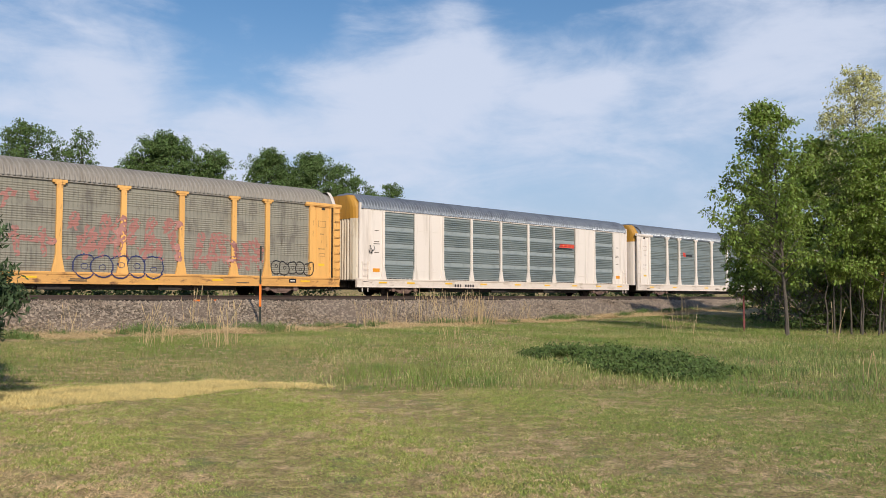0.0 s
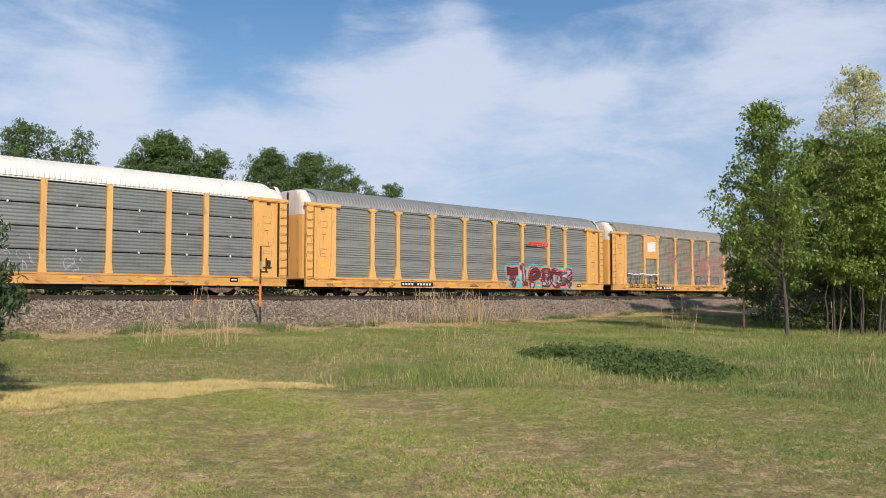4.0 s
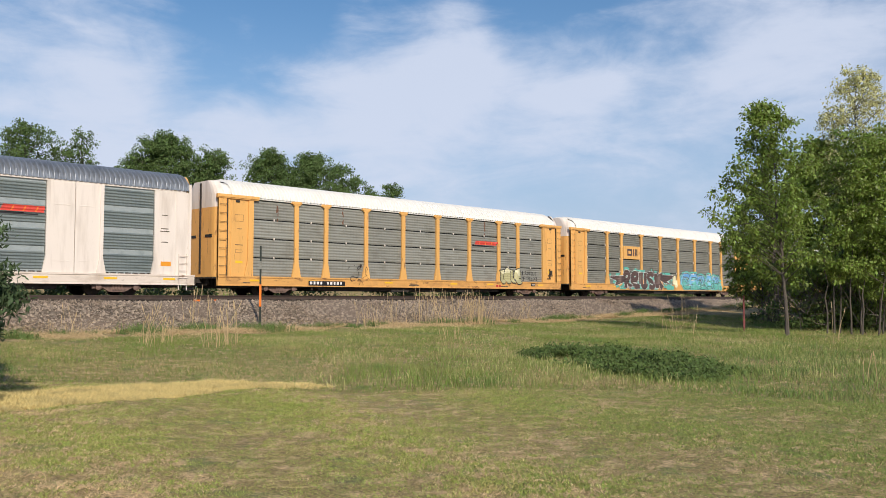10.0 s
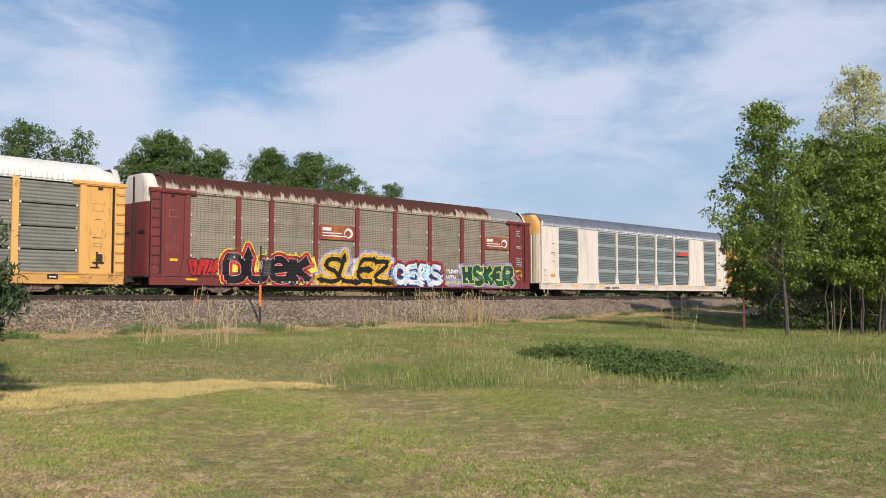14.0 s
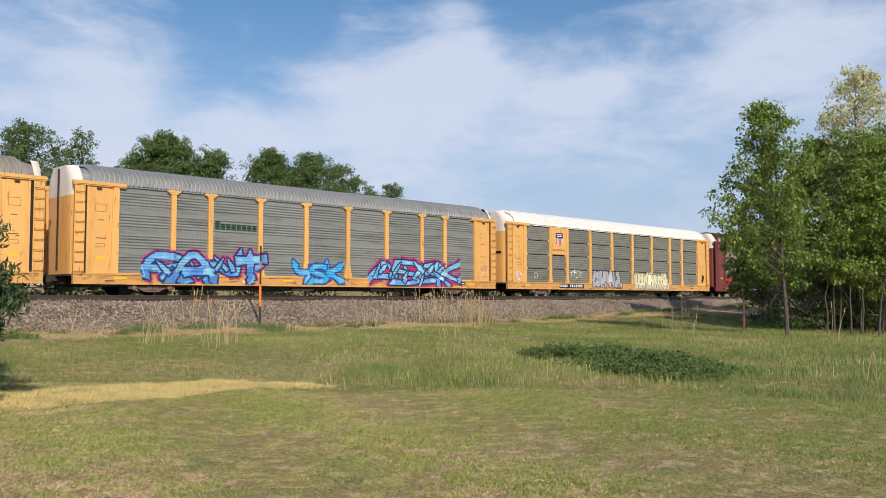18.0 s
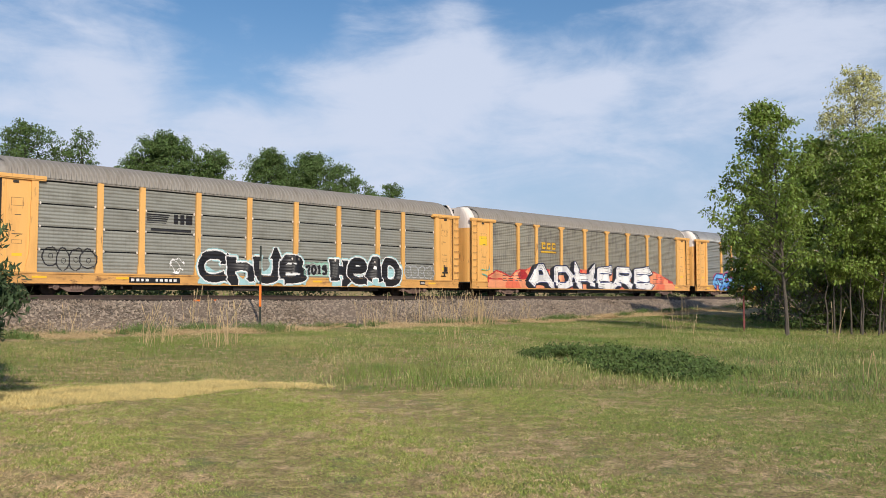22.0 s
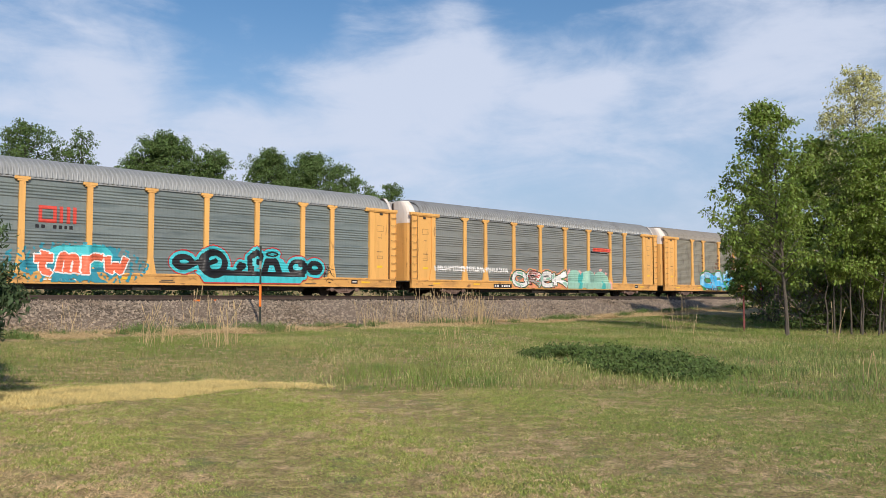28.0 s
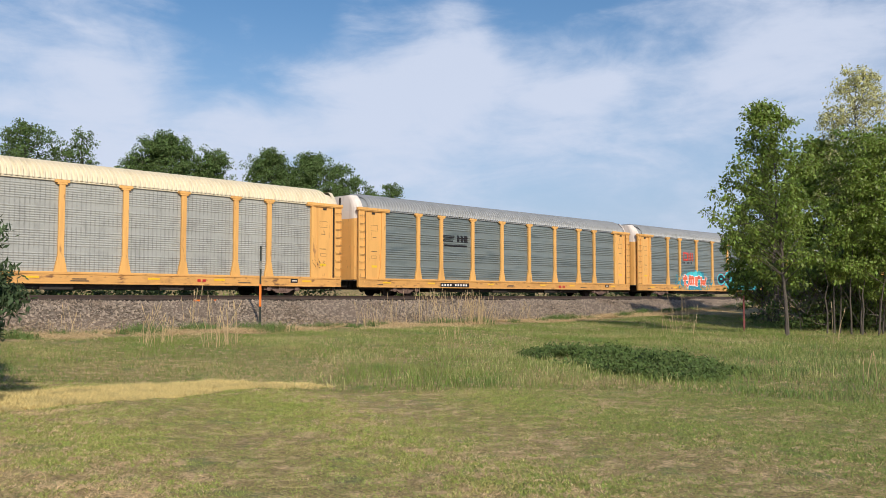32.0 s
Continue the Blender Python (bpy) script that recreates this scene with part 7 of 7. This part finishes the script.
for i, (label, x, y, h, wl, wr, limbs, per, spray, lead) in enumerate((
        ("tall airy green tree behind the freight train", -38.2, 79, 14.7, 4.6, 6.3, 110, 20, 0.55, 0.2),
        ("thin light green tree behind the freight train", -33.5, 80, 14.3, 1.9, 1.6, 40, 12, 0.5, 0.3),
        ("broad green tree behind the freight train", -25.9, 82, 14.2, 4.9, 4.6, 170, 34, 0.62, -0.4),
        ("leaning green tree behind the freight train", -22.2, 83, 13.0, 2.2, 1.9, 50, 34, 0.6, 0.6),
        ("broad dark green tree behind the freight train", -17.9, 90, 13.9, 3.6, 3.6, 120, 34, 0.6, 0.2),
        ("spreading green tree behind the freight train", -13.0, 91, 13.6, 3.6, 7.0, 165, 34, 0.6, -0.7),
        ("small far green tree behind the freight train", -7.6, 128, 15.6, 2.0, 2.0, 50, 30, 0.6, 0.0))):
    grown_tree(label, stand(x, y), ((h * 0.3, -wl * 0.9, wr * 0.9), (h * 0.55, -wl, wr), (h * 0.72, -wl * 0.98, wr * 0.98), (h * 0.85, -wl * 0.8 + lead * 0.5, wr * 0.72 + lead * 0.5), (h * 0.95, -wl * 0.42 + lead, wr * 0.4 + lead), (h, -0.4 + lead, 0.5 + lead)),
               0.34, 21 + i, LEAF_FAR, limbs=limbs, per=int(per * 2.1), size=0.18, slim=0.34, spray=spray, group=A_FAR, tip=(lead * 0.8, 0), rise=0.7, twigs=5)
evergreen("dark drooping evergreen at the edge of the lawn", stand(-8.15, 11.2), 9.0, 0.16, 2.3, 0.08, 33, 460, 48, 0.25, 0.27)


# ---- grass, stones and weeds: one object for each kind that nobody could count ----
def blades(name, label, category, xy, height, width, mat, seed, lean=0.45, parts=1, lift=0.0):
    """Upright blades, one bent strip each, at the given places."""
    rng = np.random.default_rng(seed)
    n = len(xy)
    z = ground_z(xy[:, 0], xy[:, 1]) + lift
    base = np.column_stack([xy, z - 0.01])
    az = rng.uniform(0, 2 * math.pi, n)
    side = np.column_stack([np.cos(az), np.sin(az), np.zeros(n)]) * (width * rng.uniform(0.6, 1.4, n))[:, None] * 0.5
    tilt = rng.normal(size=(n, 2)) * lean
    h = height * rng.uniform(0.45, 1.25, n)
    top = base + np.column_stack([tilt * h[:, None], h])
    if parts == 1:
        v = np.stack([base - side, base + side, top], 1).reshape(-1, 3)
        f = np.arange(3 * n).reshape(-1, 3)
    else:
        mid = base + np.column_stack([tilt * (h * 0.25)[:, None], h * 0.58])
        v = np.stack([base - side, base + side, mid + side * 0.8, mid - side * 0.8, top], 1).reshape(-1, 3)
        i = np.arange(n)[:, None] * 5
        f = np.concatenate([i + [0, 1, 2], i + [0, 2, 3], i + [3, 2, 4]])
    o = new(name, fast_mesh(name, v, f, mat))
    return tagged(o, label, category, kind="stuff")


def across(x, y):
    return -math.cos(ANGLE) * x + math.sin(ANGLE) * y


def mown_edge(x):
    return 14.7 + 0.3 * np.sin(x * 0.9) - 1.9 * smooth01((x - 3.0) / 4.0) + 0.6 * smooth01((-x - 3) / 3.0)


def in_straw(x, y):
    """The strip of cut, sun-dried grass at the edge of the lawn."""
    c = 15.25 - 0.155 * (x + 2.2) ** 2
    w = 0.3 + 1.35 * smooth01((-x - 2.3) / 3.2) + 0.16 * np.sin(x * 4.3) + 0.1 * np.sin(x * 11.0 + y * 3)
    return (np.abs(y - c) < w) & (x < -1.9) & (x > -8.8)


def build_grass():
    rng = np.random.default_rng(5)
    # mown lawn in small tufts, thinner over worn soil
    n = 440000
    x, y = rng.uniform(-10.5, 10.5, n), 5.8 + 10.4 * rng.random(n) ** 1.15
    worn = 0.45 * patchy(x, y, 2.1, 3) + 0.35 * patchy(x, y, 6.5, 2) + 0.42 * patchy(x, y, 19.0, 1) - 0.12 * smooth01((y - 8.6) / 2.0) - 0.10 * smooth01((x - 1.5) / 3.0)
    keep = (y < mown_edge(x) + rng.normal(0, 0.3, n)) & ~in_straw(x, y) & (np.abs(x) < 0.8 + y * 0.56) & (worn + rng.normal(0, 0.13, n) < 0.62)
    tuft = np.column_stack([x, y])[keep]
    lush = rng.random(len(tuft)) < 0.10 + 0.75 * smooth01((tuft[:, 0] + 1.5) / 6.0)
    for name, label, some, mat, seed in (("lawn_grass", "short mown lawn grass with thin brown patches", tuft[~lush], BLADE_LAWN, 6), ("lush_lawn_grass", "short deeper green lawn grass towards the trees", tuft[lush], BLADE_LUSH, 7)):
        xy = np.repeat(some, 3, axis=0) + rng.normal(0, 0.012, (3 * len(some), 2))
        blades(name, label, "grass", xy, np.repeat(0.015 + 0.022 * rng.random(len(some)), 3), 0.0105, mat, seed, 0.7)
    n = 420000
    x, y = rng.uniform(-9.5, 9.5, n), 5.8 + 9.4 * rng.random(n) ** 1.2
    worn = 0.5 * patchy(x, y, 2.1, 3) + 0.3 * patchy(x, y, 6.5, 2) + 0.35 * patchy(x, y, 19.0, 1) - 0.16 * smooth01((x - 1.0) / 3.0) - 0.05 * smooth01((y - 9) / 2.0)
    keep = (np.abs(x) < 0.8 + y * 0.53) & ~in_straw(x, y) & (y < mown_edge(x)) & (worn + rng.normal(0, 0.16, n) > 0.45)
    blades("dry_thatch", "dead straw-coloured clippings lying in the lawn", "grass", np.column_stack([x, y])[keep], 0.022, 0.011, BLADE_THATCH, 7, 1.5)
    n = 260000
    x, y = rng.uniform(-9, -1.5, n), rng.uniform(8.5, 18.5, n)
    keep = in_straw(x, y)
    blades("cut_dry_grass", "strip of pale gold cut dry grass", "grass", np.column_stack([x, y])[keep], 0.07, 0.011, BLADE_DRY, 8, 0.8)
    # the unmown ground up to the ballast
    n = 680000
    x, y = rng.uniform(-26, 34, n), 12 + 40 * rng.random(n) ** 1.2
    d = across(x, y)
    open_ground = (d < 26.4 + 2.8 * patchy(x, y, 1.6, 33)) & (y > mown_edge(x)) & ~in_straw(x, y) & (np.abs(x) < 2 + y * 0.58)
    thin = (x < -2.0) & (d < 18.0 + 1.2 * np.sin(x * 0.8) + rng.normal(0, 0.8, n))
    tufts = patchy(x, y, 0.9, 9) + 0.5 * patchy(x, y, 3.0, 19) + rng.normal(0, 0.14, n)
    xy = np.column_stack([x, y])
    tall = open_ground & ~thin & (tufts > 0.66)
    hh = 0.07 + 0.15 * np.clip(patchy(x, y, 1.3, 12), 0, 1) + 0.05 * smooth01((x - 2.5) / 5) * smooth01((26 - d) / 8) + 0.06 * smooth01((21 - y) / 3) * smooth01((x + 4.5) / 2) * smooth01((y - mown_edge(x)) / 1.2)
    hh = hh * (1 - 0.45 * smooth01((d - 24) / 4))
    deep = rng.random(n) < 0.55 * smooth01((x - 2.0) / 4.0) * smooth01((30 - y) / 8.0)
    blades("tall_grass", "unmown green grass with pale seed heads", "grass", xy[tall & ~deep], hh[tall & ~deep] * 0.72, 0.009, BLADE_TALL, 10, 0.5, 2)
    blades("deep_green_grass", "deeper green unmown grass round the weeds", "grass", xy[tall & deep], hh[tall & deep] * 0.72, 0.009, BLADE_CLUMP, 13, 0.5, 2)
    low = open_ground & (thin | (tufts <= 0.74))
    blades("short_meadow_grass", "short thin grass over dry brown soil", "grass", xy[low], 0.075, 0.013, BLADE_TALL, 11, 0.7)
    n = 90000
    x, y = rng.uniform(-16, 20, n), rng.uniform(14.5, 34, n)
    keep = (across(x, y) < 30) & (y > mown_edge(x) + 0.3) & (patchy(x, y, 0.8, 23) + rng.normal(0, 0.1, n) > np.where((x < -2) & (across(x, y) < 18.5), 0.36, 0.62)) & (np.abs(x) < 2 + y * 0.56)
    blades("dead_stubble", "dead tan stubble between the green grass", "grass", np.column_stack([x, y])[keep], 0.07, 0.011, STALK, 24, 0.8)
    # seed heads
    n = 36000
    x, y = rng.uniform(-6, 26, n), rng.uniform(14, 40, n)
    d = across(x, y)
    keep = (d < 29) & (y > mown_edge(x) + 0.2) & (patchy(x, y, 1.1, 14) + rng.normal(0, 0.1, n) > np.where((x < 3) & (y < 22), 0.48, 0.60)) & (np.abs(x) < 2 + y * 0.56) & ~((x < -2.5) & (y < 24))
    blades("seed_heads", "pale ripening seed heads in the tall grass", "grass", np.column_stack([x, y])[keep], 0.21 * (1 - 0.4 * smooth01((d[keep] - 20) / 8)), 0.007, BLADE_SEED, 15, 0.3, 2)
    # dead grass mats along the foot of the ballast
    n = 190000
    s = -3 + 72 * rng.random(n) ** 1.2
    d = 28.9 + rng.normal(0, 0.85, n) + 0.5 * (patchy(s, s * 0.3, 0.9, 16) - 0.5)
    x, y = s * math.sin(ANGLE) - d * math.cos(ANGLE), s * math.cos(ANGLE) + d * math.sin(ANGLE)
    keep = (patchy(x, y, 1.2, 17) > 0.34) & (d < 31.3)
    bank = np.interp(d, (29.6, 30.4, 31.6), (0.05, 0.42, 0.90))
    rise = np.where(d > 29.6, np.maximum(0, bank - ground_z(x, y)) + 0.02, 0.0)
    blades("dead_grass_mat", "tan dead grass matted along the ballast foot", "grass", np.column_stack([x, y])[keep], 0.14, 0.014, STALK, 18, 2.4, lift=rise[keep])
    # green growth behind the tracks
    n = 15000
    s, d = rng.uniform(-30, 220, n), 44.5 + 14 * rng.random(n)
    x, y = s * math.sin(ANGLE) - d * math.cos(ANGLE), s * math.cos(ANGLE) + d * math.sin(ANGLE)
    blades("tall_grass_behind", "rank green grass and weeds behind the tracks", "grass", np.column_stack([x, y]), 0.25 + 0.5 * np.clip(patchy(x, y, 0.35, 20), 0, 1), 0.09, BLADE_TALL, 21, 0.4, 2)


build_grass()


def build_stones():
    rng = np.random.default_rng(30)
    n = 84000
    s = -8 + 118 * rng.random(n) ** 1.3
    q = rng.random(n)
    d = 30.0 + 3.6 * q
    z = np.interp(d, (29.6, 30.4, 31.6, 32.6, 33.2, 33.95, 36.3), (0.05, 0.42, 0.90, 1.23, 1.37, 1.45, 1.46)) + 0.03 * np.sin(s * 0.9 + d)
    c = np.column_stack([s * math.sin(ANGLE) - d * math.cos(ANGLE), s * math.cos(ANGLE) + d * math.sin(ANGLE), z + 0.01])
    r = 0.030 + 0.045 * rng.random(n) ** 1.6
    octa = np.array([(1, 0, 0), (-1, 0, 0), (0, 1, 0), (0, -1, 0), (0, 0, 1), (0, 0, -1)], float)
    v = c[:, None, :] + octa[None] * rng.uniform(0.55, 1.35, (n, 6, 1)) * r[:, None, None] + rng.normal(0, 0.25, (n, 6, 3)) * r[:, None, None]
    tri = np.array([(0, 2, 4), (2, 1, 4), (1, 3, 4), (3, 0, 4)])
    f = (np.arange(n)[:, None, None] * 6 + tri[None]).reshape(-1, 3)
    tagged(new("ballast_stones", fast_mesh("ballast_stones", v.reshape(-1, 3), f, STONE)), "loose pinkish grey crushed stones on the bank", "ballast", kind="stuff")


build_stones()


def leafy_patch(name, label, category, centres, radii, per, size, mat, seed, kind="", flat=0.7):
    o = leaf_cloud(name, centres, radii, per, size, mat, None, seed, flat)
    return tagged(o, label, category, kind=kind)


def build_weeds():
    rng = np.random.default_rng(40)
    cs, rs = [], []
    for mx, my, rx, ry, count, tall in ((4.5, 18.8, 1.4, 2.5, 220, 0.27), (5.3, 19.8, 0.9, 1.5, 70, 0.24), (3.2, 22.6, 1.35, 1.5, 90, 0.24), (4.1, 21.0, 1.1, 1.8, 90, 0.27), (4.4, 20.4, 2.1, 4.2, 60, 0.12)):
        for i in range(count):
            a, q = rng.uniform(0, 2 * math.pi), rng.random() ** 0.6
            x, y = mx + rx * q * math.cos(a), my + ry * q * math.sin(a)
            lump = float(patchy(np.array(x), np.array(y), 3.0, 46))
            h = tall * (1.05 - q * 0.8) * (0.35 + 1.1 * lump) * rng.uniform(0.5, 1.15) + 0.03
            cs.append((x, y, gz(x, y) + h))
            rs.append(0.12 + 0.16 * rng.random())
    leafy_patch("weed_patch", "low patch of dark green broad-leaved weeds in grass", "weeds", cs, rs, 64, 0.07, LEAF_WEED, 41, "stuff")
    # green grass clumps along the ballast foot
    for i in range(60):
        s = 4.5 + 58.0 * rng.random()
        p = on_track(s, 28.7 + rng.normal(0, 0.55) + 0.012 * (s - 5), 0)
        big = rng.random() ** 2
        k = rng.normal(0, 0.09 + 0.2 * big, (int(110 + 190 * big), 2)) * np.array([1.4, 1.0]) + np.array([p.x, p.y])
        blades("grass_clump", "green grass clump at the foot of the ballast", "grass", k, 0.18 + 0.26 * big, 0.018, BLADE_CLUMP, 50 + i, 0.6, 2)
    # hedge of bushes behind the tracks
    cs, rs = [], []
    for i in range(560):
        s, d = -20 + 200 * rng.random() ** 1.3, rng.uniform(46, 51)
        p = on_track(s, d, 0)
        hh = rng.uniform(0.2, 1.7) + 0.5 * math.sin(s * 0.11) ** 2
        cs.append((p.x, p.y, gz(p.x, p.y) + hh))
        rs.append(rng.uniform(0.6, 1.1))
    leafy_patch("distant_brush", "rank green brush in a belt behind the tracks", "brush", cs, rs, 110, 0.2, LEAF_DARK, 60, "stuff")
    # dark undergrowth below the trees
    cs, rs = [], []
    for i in range(170):
        x, y = rng.uniform(14.8, 28), rng.uniform(37.5, 46)
        cs.append((x, y, gz(x, y) + rng.uniform(0.1, 1.3)))
        rs.append(rng.uniform(0.4, 0.8))
    leafy_patch("undergrowth", "dark tangled green undergrowth below the trees", "brush", cs, rs, 70, 0.13, LEAF_WEED, 61, "stuff")


build_weeds()


def build_dead_brush():
    rng = random.Random(66)
    bm = bmesh.new()
    for i in range(330):
        x, y = rng.uniform(14.8, 24.5), rng.uniform(36.6, 43.0)
        p = stand(x, y) + Vector((0, 0, rng.uniform(0.0, 1.6)))
        d = Vector((rng.uniform(-1, 1), rng.uniform(-0.6, 0.6), rng.uniform(0.1, 1.3))).normalized()
        ln = rng.uniform(0.8, 2.2)
        q = p + d * ln * 0.5 + Vector((rng.uniform(-0.15, 0.15), 0, rng.uniform(-0.1, 0.1)))
        tube(bm, [p, q, p + d * ln], [0.022, 0.015, 0.006], 3)
    tagged(obj("dead_brush", bm, BARK), "tangle of bare brown twigs below the trees", "brush", kind="stuff")


build_dead_brush()


def stalk_tuft(x, y, count, height, spread, seed, label="tuft of tall dry tan grass stalks"):
    rng = random.Random(seed)
    bm = bmesh.new()
    z = gz(x, y)
    for i in range(count):
        px, py = x + rng.gauss(0, spread), y + rng.gauss(0, spread)
        h = height * rng.uniform(0.5, 1.1)
        dx, dy = rng.gauss(0, 0.16), rng.gauss(0, 0.16)
        pts = [Vector((px, py, z - 0.02)), Vector((px + dx * h * 0.4, py + dy * h * 0.4, z + h * 0.55)), Vector((px + dx * h, py + dy * h, z + h))]
        tube(bm, pts, [0.010, 0.008, 0.006], 3)
        tube(bm, [pts[2], pts[2] + Vector((dx, dy, 1)).normalized() * h * 0.18], [0.018, 0.005], 3)
    bmesh.ops.recalc_face_normals(bm, faces=bm.faces)
    return tagged(obj("dry_grass_tuft", bm, STALK), label, "grass", "dry grass tufts", "stuff")


for i, (gx, gy, cnt, hgt, spr) in enumerate(((-8.25, 24.5, 10, 1.0, 0.18), (-7.94, 25, 8, 0.95, 0.15), (-6.18, 24, 11, 1.0, 0.4), (-6.16, 25, 8, 1.1, 0.25), (0.21, 29, 9, 1.25, 0.2), (-9.52, 34, 8, 1.5, 0.25), (-0.50, 41, 26, 1.4, 0.5),
                                                 (1.11, 42, 40, 1.3, 0.4), (1.61, 41, 30, 1.1, 0.35), (2.33, 42, 14, 1.0, 0.5), (-2.11, 39, 12, 1.0, 0.5), (4.33, 46, 14, 1.0, 0.5), (-3.16, 38, 9, 1.2, 0.3), (-12.42, 29, 7, 0.9, 0.3), (8.91, 34, 10, 0.9, 0.5), (12.23, 44, 8, 1.2, 0.4), (13.28, 30, 3, 1.2, 0.2), (7.86, 16, 3, 0.5, 0.2), (-3.53, 38, 6, 0.9, 0.3))):
    stalk_tuft(gx, gy, cnt, hgt, spr, 70 + i)


def build_markers():
    post = thing("marker_post", "thin dark steel marker post with an orange sleeve in ballast", "marker post", at=Matrix.Translation((-7.44, 35.72, 0.42)))
    part("post", boxes((-0.022, 0.022, -0.02, 0.02, -0.3, 3.25), (-0.034, -0.022, -0.035, 0.02, -0.3, 3.25), (0.022, 0.034, -0.035, 0.02, -0.3, 3.25), bevel=0.003), POST_GREEN, post)
    part("sleeve", boxes((-0.042, 0.042, -0.045, 0.035, 0.78, 1.68), bevel=0.01), ORANGE, post, "bright orange plastic sleeve")
    part("reflector", boxes((-0.045, 0.045, -0.05, -0.036, 2.3, 2.62), bevel=0.004), PANEL_MID, post)
    for s in (19.1, 19.95):
        m = Matrix.Translation(on_track(s, 33.4, 1.39)) @ pose(0, 0, 0, 0, 0, TURN + 4)
        o = obj("rail_anchor_plate", boxes((-0.14, 0.14, -0.06, 0.06, 0, 0.09), (-0.10, 0.10, -0.09, -0.05, 0.02, 0.07), bevel=0.01), ORANGE)
        o.matrix_basis = m
        tagged(o, "small orange painted plate lying beside the rail", "rail plate", "orange plates by the rail")
    gx, gy = 13.02, 38.0
    o = obj("fence_stake", boxes((-0.03, 0.03, -0.025, 0.025, -0.2, 1.55), (-0.045, 0.045, -0.03, -0.02, 0.2, 0.5), bevel=0.005), BROWN)
    o.matrix_basis = Matrix.Translation((gx, gy, gz(gx, gy)))
    tagged(o, "rusty red steel fence stake standing in shaded grass", "stake")


build_markers()


# ---- motion of the train ----
def gone(t):
    """Metres that the train has run at t seconds; it brakes a little at the end."""
    return SPEED * t - 0.045 * max(0.0, t - 28.5) ** 2


def motions():
    times = (0.0, 8.0, 16.0, 24.0, 27.0, 28.5, 29.5, 30.5, 31.3, 32.0)
    for k, car in CARS:
        s = GAP_S + (1.5 - k) * CAR_PITCH
        walk(car, [(t, Matrix.Translation(on_track(s + gone(t), TRACK_D, RAIL_Z)) @ pose(0, 0, 0, 0, 0, TURN)) for t in times])
    # every wheelset rolls on its axle; those on the same end of a truck share one action
    rolling = {}
    for wheels, ax in WHEELSETS:
        if ax not in rolling:
            walk(wheels, [(f / FPS, pose(ax, 0, 0.37, 0, math.degrees(gone(f / FPS) / 0.37), 0)) for f in range(0, 32 * FPS + 1)])
            rolling[ax] = wheels.animation_data
        else:
            wheels.rotation_mode = "QUATERNION"
            data = wheels.animation_data_create()
            data.action, data.action_slot = rolling[ax].action, rolling[ax].action_slot


motions()
